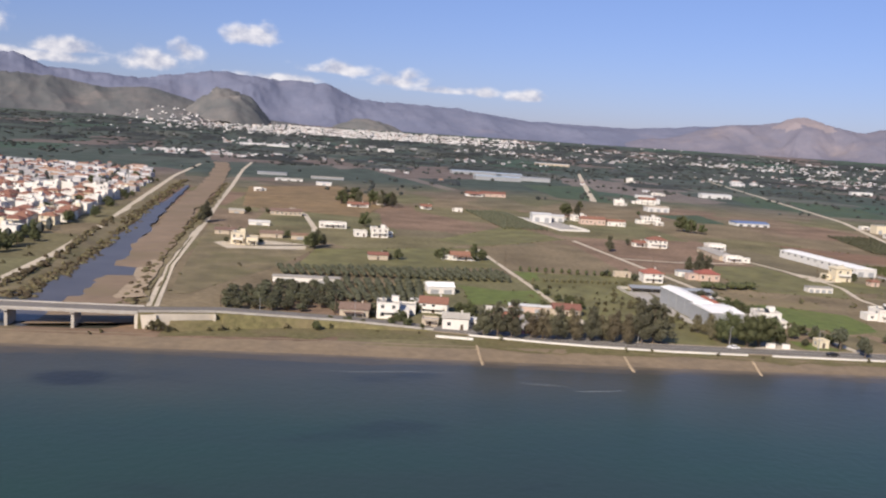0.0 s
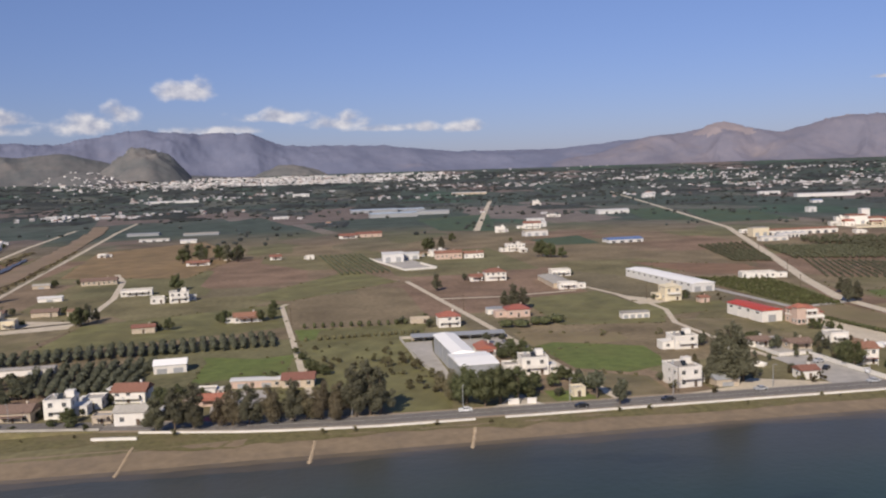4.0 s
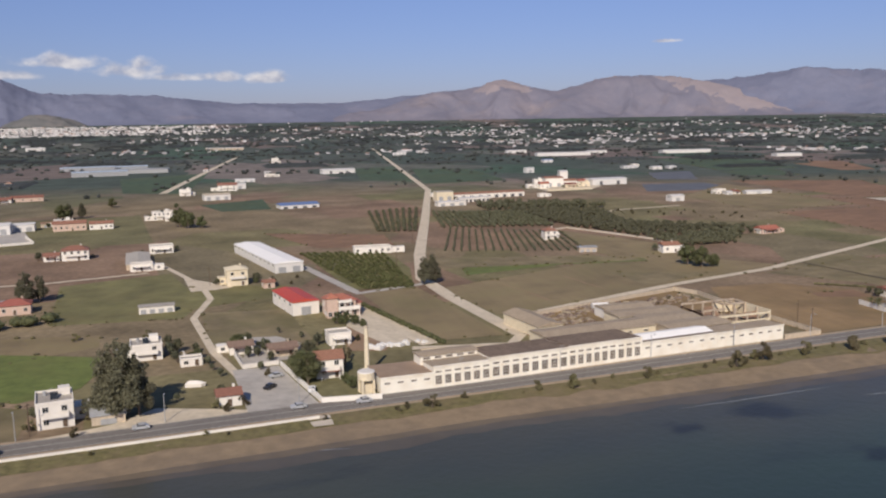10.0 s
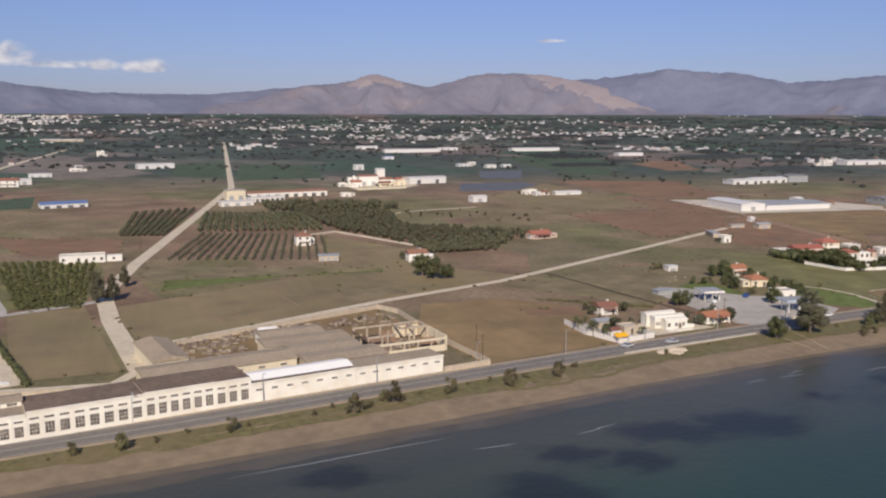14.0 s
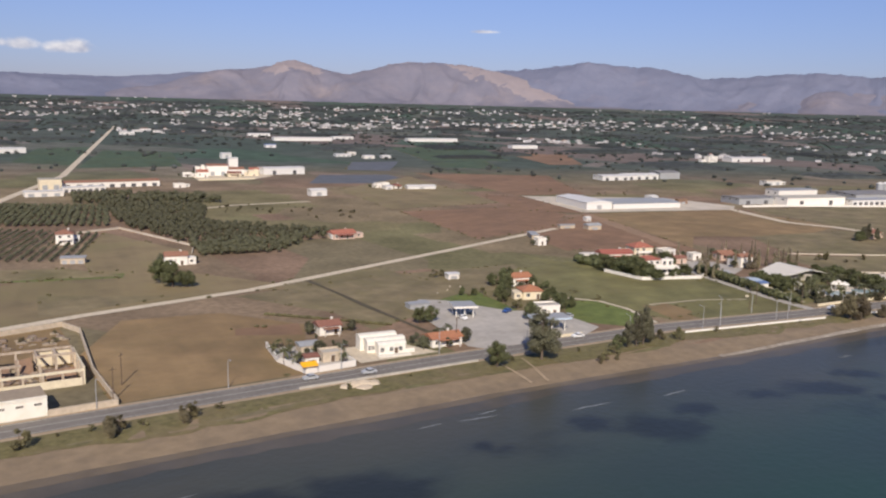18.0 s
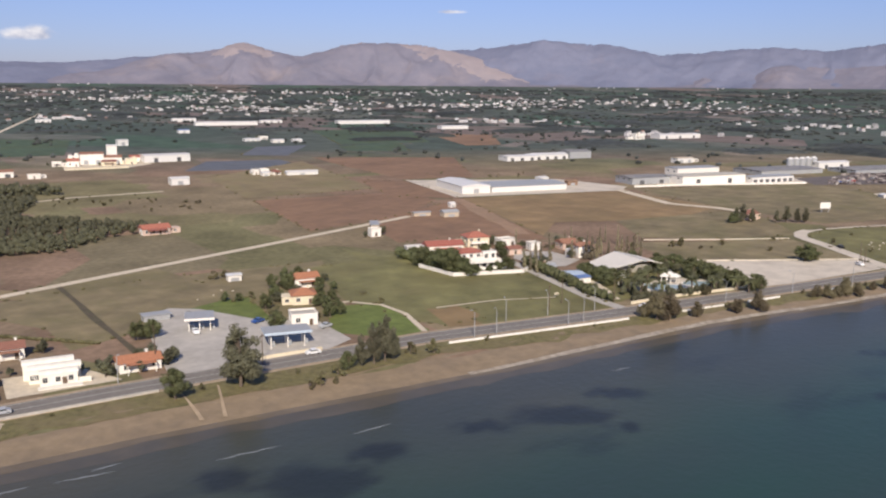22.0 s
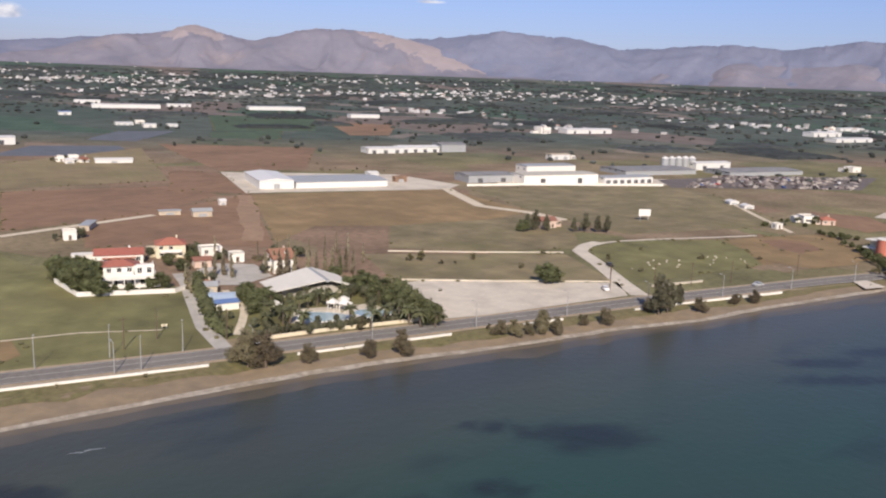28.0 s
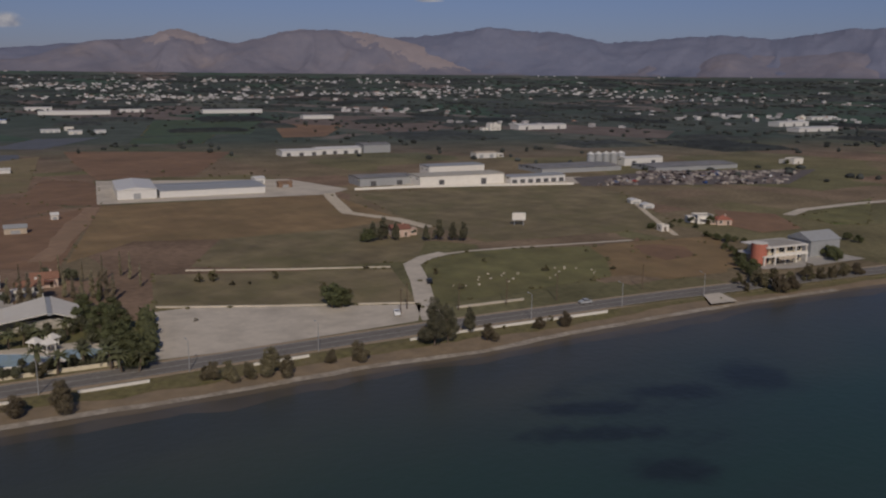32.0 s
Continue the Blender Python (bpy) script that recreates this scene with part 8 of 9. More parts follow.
for x, y, h in [(57.0, 292.5, 12.0), (62.2, 293.2, 13.6), (67.5, 293.9, 14.6), (96.5, 292.8, 13.8), (115.0, 291.1, 17.0), (119.5, 291.7, 18.4), (122.9, 292.2, 15.6), (83.6, 291.9, 13.4)]:
    tree("euc", x, y, h)
for x, y, h in [(78.7, 292.9, 11.9), (90.1, 292.8, 12.5), (104.8, 292.3, 12.5), (110.0, 292.1, 12.0), (74.8, 294.1, 9.5), (100.6, 292.6, 10.6)]:
    tree("autumn", x, y, h)
for x, y, h in [(3, 305.5, 3.2), (9.4, 305, 3.6), (14.6, 304.5, 2.6), (25.5, 306, 3.4), (31, 304, 3.8), (29, 311, 5.0), (36, 300, 2.6), (56, 318, 6.5), (54, 327, 6.0), (58, 333, 5.0), (105, 352, 6.0), (109, 349, 4.6), (104, 366, 3.4), (101.5, 378, 3.6), (99.5, 390, 3.2)]:
    tree("pine", x, y, h, 1.25)
rb = np.random.default_rng(23)
for _ in range(46):                                # rough scrub on the fallow plot
    tree("scrub", rb.uniform(105, 146), rb.uniform(312, 402), rb.uniform(0.9, 2.4), 1.5, "scrub on the fallow plot")
for x, y, h in [(179.3, 363.8, 5), (183, 360, 4.6), (186, 357, 5), (188.9, 346, 5.5), (187.5, 351, 5), (177.5, 354, 4.6), (182, 352, 4.2), (178.5, 314, 4.2), (173, 312, 4), (191.2, 306, 4.6), (193.3, 300, 4.2), (190.5, 314, 4.5), (190, 321, 4.2), (186, 372, 4.4), (191, 371, 3.6)]:
    tree("pine", x, y, h, 1.3)
for x, y, h in [(-6, 497, 11), (-9, 499, 9), (40.3, 469, 6.5), (67, 478, 7.5), (64, 480, 6), (89.7, 482, 7)]:
    tree("pine", x, y, h)
for x, y, h in [(145.5, 312, 8), (148, 306, 10), (147.5, 300, 9)]:
    tree("autumn", x, y, h)
for x, y, h in [(774, 333, 9.5), (780, 335, 10.5), (799, 331, 10), (800, 324, 11), (799, 312, 9), (754, 344, 10.5), (748, 325, 9.5), (786, 330, 9), (792, 328, 10.5), (768, 337, 8.5)]:
    tree("poplar", x, y, h * 0.9, 0.75)
for x, y, h in [(150.3, 294.9, 12.5), (155.2, 290.6, 12.4), (160.4, 291.7, 13.3), (166.5, 295.3, 11.8), (170.7, 296.4, 8.1), (175.2, 303.6, 5.8), (182.7, 306.8, 5.3), (187.7, 314.8, 3.7)]:
    tree("pine", x, y, h)
for x, y, h in [(240.6, 293.3, 22.0), (237.0, 296.1, 18.8), (244.6, 293.6, 17.4)]:
    tree("euc", x, y, h)
for x, y, h in [(-81.8, 607.6, 15.3), (-83.7, 599.5, 12.4), (-4.3, 505.6, 11.4), (-1.0, 509.2, 8.1), (242.9, 815.4, 13.4)]:
    tree("euc", x, y, h)
for x, y, h in [(13.2, 805.6, 13.7), (26.4, 826.2, 15.8), (43.4, 818.2, 15.1), (59.8, 822.2, 13.6), (55.5, 813.5, 10.2), (27.7, 622.1, 11.6), (319.7, 696.9, 9.3), (-60.1, 675.0, 6.1), (-1.6, 294.1, 4.0)]:
    tree("pine", x, y, h)
for x, y, h in [(213.2, 463.6, 14.7), (218.4, 464.1, 12.5), (210.9, 471.9, 10.0), (189.0, 550.6, 11.7), (28.4, 809.1, 13.1), (16.3, 809.0, 17.3), (51.0, 801.8, 16.9), (60.5, 795.2, 15.4), (233.9, 813.7, 13.2)]:
    tree("euc", x, y, h)
for x, y, h in [(83.8, 476.9, 6.7), (90.3, 512.7, 5.9)]:
    tree("pine", x, y, h)
for x, y, h in [(228.8, 804.7, 13.8), (306.2, 709.5, 15.2), (310.7, 699.2, 13.4), (321.2, 856.5, 5.2), (270.4, 898.7, 9.5)]:
    tree("pine", x, y, h)
for x, y, h in [(516.1, 407.2, 11.1), (517.5, 398.7, 10.9), (522.5, 396.2, 7.5)]:
    tree("pine", x, y, h)
for x, y, h in [(293.8, 314.0, 6.4), (293.3, 307.2, 6.8), (282.2, 312.4, 3.2), (309.6, 320.1, 4.2), (304.7, 320.1, 3.6), (297.0, 329.2, 3.5)]:
    tree("autumn", x, y, h)
for x, y, h in [(191.4, 289.3, 10.1), (192.4, 307.1, 6.2), (189.5, 298.9, 5.3), (195.0, 279.5, 7.0), (178.9, 383.0, 5.9), (185.8, 383.8, 4.6), (197.9, 286.3, 7.2), (297.1, 362.7, 2.6), (268.3, 293.8, 3.0)]:
    tree("olive", x, y, h)
for x, y, h in [(219.1, 292.6, 3.5), (229.1, 283.3, 3.0), (241.4, 321.3, 4.4), (230.7, 384.7, 3.2), (254.2, 378.3, 3.2)]:
    tree("scrub", x, y, h)
for x, y, h in [(410.6, 258.0, 5.7), (422.7, 259.9, 6.3), (438.6, 259.0, 4.9), (458.5, 257.4, 4.7), (474.7, 257.5, 4.5), (380.3, 261.5, 3.8), (356.4, 262.6, 4.7), (314.7, 264.8, 4.5), (346.5, 265.3, 3.4), (420.5, 261.3, 3.6), (414.8, 259.2, 2.3)]:
    tree("scrub", x, y, h)
for x, y, h in [(455.9, 255.5, 5.5), (472.1, 255.3, 4.9)]:
    tree("autumn", x, y, h)
for x, y, h in [(577.3, 249.9, 16.2)]:
    tree("euc", x, y, h, 1.3)
for x, y, h in [(616.4, 245.4, 13.6), (609.1, 245.4, 9.2), (612.9, 245.2, 11.8), (619.6, 246.4, 9.4)]:
    tree("euc", x, y, h, 0.8)
for x, y, h in [(561.4, 251.1, 8.3), (605.0, 245.2, 5.5), (574.3, 302.2, 6.5)]:
    tree("pine", x, y, h)
for x, y, h in [(593.6, 239.5, 4.0), (600.4, 242.8, 3.8), (590.8, 239.4, 2.5), (625.6, 246.5, 4.0), (630.9, 243.1, 4.7), (623.7, 365.1, 3.6), (597.3, 238.4, 2.3)]:
    tree("scrub", x, y, h)
for x, y, h in [(710.1, 229.6, 10.4), (713.5, 227.4, 9.7), (723.7, 224.7, 5.8), (739.0, 219.8, 5.7), (747.8, 218.4, 7.6)]:
    tree("autumn", x, y, h, 1.35)
for x, y, h in [(780.4, 215.0, 5.3), (783.2, 213.3, 5.6), (787.6, 211.7, 4.6), (793.5, 211.8, 7.4), (796.1, 208.8, 5.7), (808.5, 209.0, 3.8), (814.8, 206.4, 5.9)]:
    tree("autumn", x, y, h, 1.35)
for x, y, h in [(837.0, 204.0, 14.2), (841.4, 203.7, 11.4), (851.9, 207.3, 7.6)]:
    tree("euc", x, y, h, 0.9)
for x, y, h in [(851.5, 199.5, 5.6), (869.8, 197.8, 4.4), (877.7, 195.4, 5.3), (836.1, 207.6, 5.0)]:
    tree("autumn", x, y, h, 1.35)
for x, y, h in [(835.0, 251.0, 8.4), (837.3, 249.6, 6.7), (902.7, 331.3, 6.1)]:
    tree("pine", x, y, h, 1.35)
for x, y, h in [(905.7, 331.3, 9.1), (910.7, 330.8, 10.8), (914.5, 327.5, 8.2), (928.7, 315.7, 10.1), (933.6, 312.0, 8.7), (937.0, 309.1, 9.0), (924.0, 318.5, 7.4)]:
    tree("euc", x, y, h, 0.9)
for x, y, h in [(820.5, 303.8, 4.9), (816.7, 306.0, 3.8), (839.3, 295.2, 3.4), (887.7, 267.1, 2.8), (749.6, 239.4, 4.1)]:
    tree("scrub", x, y, h)
for x, y, h in [(971.8, 186.0, 6.2), (976.8, 182.4, 5.1), (964.3, 186.1, 5.1), (986.3, 180.9, 4.2), (997.8, 178.2, 3.8), (956.3, 186.9, 4.0), (1006.1, 177.9, 5.0), (961.7, 193.2, 4.5), (992.4, 179.8, 3.0)]:
    tree("scrub", x, y, h)
for x, y, h in [(1002.4, 217.9, 4.7), (1025.9, 238.2, 5.1), (1027.9, 244.9, 4.4), (991.9, 205.8, 4.5), (984.2, 199.3, 5.4), (1029.9, 251.9, 3.9), (1034.5, 195.3, 5.9), (1045.7, 267.9, 3.6)]:
    tree("pine", x, y, h * 0.75, 1.25)
for x, y, h in [(634.7, 336.2, 8.1), (643.5, 343.8, 6.3), (630.8, 339.0, 6.0), (644.3, 329.5, 4.7), (647.2, 324.5, 3.6), (615.1, 313.3, 5.5), (630.3, 306.9, 3.7), (627.3, 292.8, 5.3), (622.4, 296.2, 3.5), (605.1, 286.8, 7.5), (612.5, 328.0, 3.4), (608.8, 330.6, 3.8)]:
    tree("pine", x, y, h)
for x, y, h in [(619.2, 365.0, 3.8), (617.7, 328.9, 3.3), (631.6, 297.6, 3.6), (649.6, 297.6, 2.8), (613.4, 302.6, 4.4)]:
    tree("scrub", x, y, h)
for x, y, h in [(570.1, 303.3, 6.1)]:
    tree("pine", x, y, h)
for x, y, h in [(696.7, 337.7, 8.5), (697.5, 328.3, 9.6), (698.7, 320.7, 10.2), (703.8, 328.9, 9.4), (703.7, 352.8, 6.0), (709.9, 339.2, 5.9), (699.7, 355.1, 5.0), (706.9, 350.9, 6.0), (701.2, 317.6, 7.3), (702.2, 312.8, 5.4)]:
    tree("pine", x, y, h, 1.35)
for x, y, h in [(736.4, 344.0, 5.2), (736.2, 333.4, 5.1), (721.4, 313.7, 5.7), (718.4, 315.6, 3.8), (710.6, 311.8, 3.7), (706.2, 314.4, 3.3), (745.1, 344.4, 5.3)]:
    tree("pine", x, y, h, 1.35)
for x, y, h in [(738.6, 286.2, 6.4), (739.1, 277.9, 6.2), (739.8, 273.7, 5.8), (732.6, 270.7, 6.0), (769.4, 275.5, 6.6), (774.1, 272.6, 7.6), (776.7, 266.7, 6.6), (781.3, 286.5, 4.8), (771.7, 253.6, 7.2), (771.1, 242.8, 7.0), (769.8, 233.0, 6.8), (769.2, 259.1, 7.2), (775.2, 295.0, 5.0)]:
    tree("pine", x, y, h, 1.35)
for x, y, h in [(761.5, 308.2, 10.1), (763.7, 306.9, 10.9), (766.9, 307.0, 9.7), (778.6, 306.1, 8.3), (781.8, 306.3, 9.2), (783.9, 305.1, 8.8), (785.0, 302.3, 9.6), (785.8, 298.7, 8.9), (759.4, 314.5, 8.2), (763.2, 315.3, 8.6), (742.6, 319.5, 8.0), (745.8, 319.6, 8.4), (746.8, 315.1, 8.7), (736.8, 313.4, 7.8), (776.9, 309.2, 7.5), (775.3, 312.3, 8.0)]:
    tree("poplar", x, y, h, 1.35)
for x, y, h in [(732.6, 260.3, 6.7), (733.9, 256.0, 6.1), (735.8, 248.3, 6.5), (750.0, 245.7, 6.7), (753.1, 240.4, 6.6), (759.8, 242.9, 6.4), (766.8, 245.5, 6.1), (764.3, 236.6, 6.7), (765.3, 232.6, 6.7), (768.7, 230.4, 5.9), (764.0, 270.4, 5.5), (755.4, 271.7, 5.5), (755.6, 263.7, 6.2), (753.4, 277.0, 4.6), (727.4, 253.7, 5.7)]:
    palm(x, y, h)
for x, y, h in [(512.1, 292.7, 4.6), (511.0, 284.1, 5.6), (516.2, 290.2, 4.1), (513.3, 279.8, 4.8), (516.8, 299.6, 3.4), (524.8, 275.6, 4.0), (518.9, 298.3, 3.4)]:
    palm(x, y, h)
for x, y, h in [(782.0, 301.0, 7.3)]:
    tree("cypress", x, y, h)
for x, y, h in [(290.9, 303.4, 10.4), (290.9, 299.8, 9.8), (295.5, 305.0, 7.4), (297.4, 311.6, 7.6)]:
    tree("pine", x, y, h)
for x, y, h in [(280.9, 335.1, 4.4), (284.1, 335.4, 3.6), (289.1, 340.3, 3.7), (293.1, 336.7, 3.3), (281.0, 351.3, 2.5), (300.1, 335.3, 4.1), (299.8, 328.4, 5.2), (286.8, 328.3, 3.8), (302.8, 353.1, 2.6), (266.8, 350.3, 3.7), (261.2, 352.8, 5.2), (267.9, 332.6, 3.5), (259.5, 362.9, 4.3)]:
    tree("citrus", x, y, h)
for x, y, h in [(320.1, 366.5, 5.0), (323.2, 365.1, 5.0), (325.4, 361.9, 4.5), (327.1, 357.8, 3.4), (300.6, 295.6, 3.6), (301.1, 289.9, 4.1), (302.5, 309.4, 3.8), (310.5, 296.9, 3.1)]:
    tree("pine", x, y, h)
for x, y, h in [(270.5, 289.2, 3.4), (265.6, 285.3, 3.0), (263.6, 289.7, 3.1), (247.4, 299.1, 3.5)]:
    tree("scrub", x, y, h)
for x, y, h in [(735.6, 283.6, 4.5), (736.6, 279.5, 4.6), (739.8, 284.2, 4.2), (741.7, 282.8, 4.7), (744.7, 284.4, 4.2), (740.5, 291.0, 4.3)]:
    tree("pine", x, y, h, 1.35)
for x, y, h in [(767.9, 271.8, 5.2), (769.3, 267.1, 5.3), (770.6, 262.5, 5.4), (770.5, 255.5, 5.0), (769.3, 248.2, 4.9), (768.6, 279.0, 4.3), (773.6, 279.6, 4.1), (774.9, 274.7, 4.3), (774.7, 267.0, 3.8), (772.4, 255.6, 4.3), (765.3, 269.9, 3.4), (766.6, 258.2, 4.2), (766.8, 250.0, 3.9), (762.9, 254.1, 4.1)]:
    tree("citrus", x, y, h)
for x, y, h in [(725.3, 256.6, 3.7), (726.9, 252.7, 3.7), (728.4, 249.0, 3.6), (730.6, 247.4, 3.5), (733.1, 246.6, 3.8), (735.6, 243.7, 3.7), (738.7, 245.9, 3.6), (742.1, 243.5, 3.6), (744.7, 242.7, 3.6), (748.6, 242.8, 3.8), (752.5, 242.8, 3.8), (757.1, 242.5, 3.9), (760.6, 243.0, 3.4), (764.2, 243.5, 3.2), (741.9, 250.4, 3.1), (734.9, 255.4, 3.0), (730.1, 256.0, 3.2), (747.6, 249.3, 3.1), (741.0, 255.8, 3.4), (739.3, 261.2, 3.1), (737.2, 265.8, 3.2), (737.2, 272.3, 3.5), (754.8, 273.7, 4.2), (759.9, 273.7, 4.3), (750.8, 276.4, 3.7), (747.1, 275.5, 3.8), (743.5, 274.5, 4.0), (761.4, 265.4, 4.2)]:
    tree("citrus", x, y, h)
for x, y, h in [(735.5, 260.9, 5.4), (735.5, 255.0, 6.1), (745.3, 266.6, 5.6), (748.8, 267.4, 5.7), (752.5, 268.2, 5.3), (740.9, 263.3, 5.5), (753.9, 263.8, 5.4), (736.0, 266.7, 4.7), (730.3, 258.7, 4.5)]:
    palm(x, y, h)
for x, y, h in [(721.3, 271.0, 2.8), (723.9, 275.3, 2.8), (726.7, 279.7, 2.4), (722.9, 279.2, 2.7), (720.5, 265.7, 3.0), (724.2, 268.9, 2.8), (724.6, 287.9, 2.9), (728.6, 288.6, 2.5)]:
    tree("citrus", x, y, h)
for x, y, h in [(726.6, 302.1, 7.4), (729.1, 312.0, 7.9), (728.1, 307.2, 8.0)]:
    tree("poplar", x, y, h, 1.35)
for x, y, h in [(378.6, 423.3, 13.4), (384.2, 423.8, 11.4), (394.3, 450.1, 9.8)]:
    tree("euc", x, y, h)
for x, y, h in [(987.3, 208.9, 6.6), (981.9, 203.3, 5.6), (977.5, 198.4, 5.7), (1000.9, 218.3, 5.3), (973.3, 193.8, 5.0), (1009.4, 226.0, 4.0), (995.8, 212.7, 5.0), (1012.5, 231.0, 3.9), (1027.1, 243.7, 3.8), (1030.2, 241.5, 4.3), (1029.7, 237.0, 4.0), (1030.1, 249.9, 3.1), (1030.4, 233.4, 3.7), (1051.3, 280.8, 3.4), (1051.8, 284.5, 2.5), (1012.0, 219.9, 4.2)]:
    tree("pine", x, y, h * 0.75, 1.25)
for x, y, h in [(967.6, 189.4, 6.1), (966.1, 185.4, 5.4), (964.7, 179.5, 7.3), (971.0, 178.8, 5.6), (990.9, 183.0, 5.9), (992.5, 179.6, 5.0), (997.7, 178.1, 5.2), (1002.9, 176.4, 5.5), (1009.2, 175.2, 5.3)]:
    tree("autumn", x, y, h, 1.35)
for x, y, h in [(1032.8, 202.0, 5.9), (1031.0, 196.5, 5.3), (1026.2, 190.7, 5.0), (1054.0, 216.5, 3.8), (1074.3, 210.0, 3.8), (1071.7, 203.8, 3.8)]:
    tree("pine", x, y, h, 1.35)
for x, y, h in [(129.4, 365.2, 3.7), (133.4, 355.0, 4.4), (139.2, 360.6, 5.1), (142.8, 346.6, 4.9), (135.3, 378.7, 2.6), (132.6, 343.6, 2.9), (123.9, 359.4, 2.4), (146.1, 333.7, 3.8), (126.8, 328.4, 2.7), (122.2, 317.6, 2.6), (140.6, 325.6, 3.7)]:
    tree("scrub", x, y, h)
for x, y, h in [(269.3, 318.4, 3.3), (268.4, 325.8, 2.8), (255.0, 299.8, 3.0)]:
    tree("olive", x, y, h)
for x, y, h in [(292.6, 321.9, 3.4), (281.6, 319.7, 3.3), (299.6, 322.4, 4.8), (301.3, 303.5, 4.5)]:
    tree("citrus", x, y, h)
for x, y, h in [(301.1, 310.6, 7.3), (301.6, 306.8, 7.8), (305.6, 312.1, 6.9)]:
    tree("poplar", x, y, h, 1.35)
for x, y, h in [(625.4, 327.5, 4.6), (624.8, 322.6, 4.7), (634.2, 332.2, 4.7), (631.7, 307.5, 5.0), (631.0, 301.2, 5.3), (634.2, 300.8, 4.4), (645.2, 335.9, 3.3), (618.7, 321.9, 3.7), (618.2, 317.2, 3.4), (648.8, 345.7, 2.7), (639.5, 312.1, 4.1), (631.5, 293.5, 4.8)]:
    tree("pine", x, y, h)
for x, y, h in [(553.6, 283.0, 3.5), (557.4, 286.4, 2.9), (561.2, 274.4, 3.6), (565.1, 277.7, 3.7), (568.0, 278.7, 3.6), (549.1, 283.3, 2.4)]:
    tree("olive", x, y, h)
for x, y, h in [(518.1, 283.6, 3.0), (528.9, 284.9, 2.8), (534.1, 290.8, 2.7), (532.0, 294.2, 2.1), (531.1, 303.6, 1.8), (516.0, 284.8, 3.3)]:
    tree("olive", x, y, h)


# weedy margins along the fields
rng = np.random.default_rng(91)
margin = Build()
for (x0, y0), (x1, y1) in EDGES:
    L = math.hypot(x1 - x0, y1 - y0)
    if y0 > 1000 or L < 15:
        continue
    thick = rng.choice([0.04, 0.12, 0.35])
    for k in range(int(L / 3.0)):
        if rng.random() > thick:
            continue
        u = rng.random()
        x, y = x0 + (x1 - x0) * u + rng.normal() * 0.8, y0 + (y1 - y0) * u + rng.normal() * 0.8
        if y < lerp_table(ROAD, x) + 8:
            continue
        h = rng.uniform(0.25, 0.9)
        c = core(rng, [(x, y, h * 0.4, rng.uniform(0.4, 1.2), h * 0.6)], 1.0)
        o = len(margin.v)
        margin.v += c.v
        margin.f += [tuple(q + o for q in face) for face in c.f]
margin.m = [0] * len(margin.f)
tagged(part("field_margins", margin, LEAF["scrub"]), "low weeds and scrub along field edges", "scrub", kind="stuff")

rng = np.random.default_rng(17)
clutter("crates", METALW, [(rng.uniform(319, 340), 329.2 - 0.15 * rng.uniform(0, 20) + rng.uniform(-1, 1)) for _ in range(26)], 1.3, "pale crates and sheeting stacked at the yard's end", 18, "crates", 0.6, 1.5)
# gardens round the houses
rng = np.random.default_rng(55)
for cx, cy, w, d in GARDENS:
    for _ in range(int(rng.integers(3, 6) if cy < 420 and cx > 0 else rng.integers(1, 4))):
        a = rng.uniform(-0.4, 3.6)
        x, y = cx + math.cos(a) * (w / 2 + rng.uniform(2, 5)), cy + math.sin(a) * (d / 2 + rng.uniform(2, 5))
        square = 269 < x < 299 and y < 318 or 572 < x < 618 and y < 328 or 786 < x < 860 and y < 284
        lane = abs(x - float(np.interp(y, [288, 347, 401, 436, 470], [281, 272, 273, 285, 286]))) < 4 and y < 480
        if y > lerp_table(ROAD, x) + 7 and not square and not lane:
            kind = str(rng.choice(["pine", "olive", "citrus", "scrub", "citrus"]))
            tree(kind, x, y, rng.uniform(1.6, 2.6) if kind == "scrub" else rng.uniform(2.6, 5.4), 1.15, "garden trees")

# rough scrub over idle ground
rng = np.random.default_rng(21)
for x0, x1, y0, y1, n in ((108, 150, 300, 396, 14), (795, 880, 262, 300, 7), (-60, -10, 330, 480, 7), (300, 335, 420, 470, 4), (430, 472, 338, 350, 5), (600, 680, 590, 640, 26), (-150, -118, 350, 640, 22), (880, 980, 225, 290, 5), (660, 700, 540, 580, 14), (900, 1000, 560, 660, 10)):
    for _ in range(n):
        x, y = rng.uniform(x0, x1), rng.uniform(y0, y1)
        tree("scrub", x, y, rng.uniform(0.9, 2.6), 1.3, "scattered scrub")
for x in np.arange(-40, 960, 9.0):
    x = x + rng.uniform(-4, 4)
    if rng.random() < (0.8 if 300 < x < 470 else 0.35):
        tree("scrub", x, lerp_table(ROAD, x) - rng.uniform(7.5, 11), rng.uniform(0.8, 2.4), 1.0, "scrub on the verge")


# ---- the town beyond the river ----
TOWN = []
for k, (w, d, h, roof, wall, lab) in enumerate(((10, 9, 6.6, "flat", WHITE, "white three-storey town house with balconies"), (10, 9, 5.6, "hip", WHITE, "white two-storey town house with a tile roof"),
                                                (11, 10, 8.6, "flat", WHITE, "white four-storey apartment house with balconies"), (10, 8, 5.4, "hip", CREAM, "cream two-storey house with a tile roof"),
                                                (9, 9, 5.6, "flat", CREAM, "cream flat-roofed town house"), (10, 9, 3.4, "hip", WHITE, "low white house with a tile roof"), (11, 9, 5.6, "hip", PINK, "salmon two-storey house with a tile roof"))):
    TOWN.append(house(-600 - 40 * k, 900, 0, w, d, h, roof, wall, lab, name="town_house", group="houses of the town", seed=k, density=5.0, sides=(0, 1)))
used, beyond = 0, []
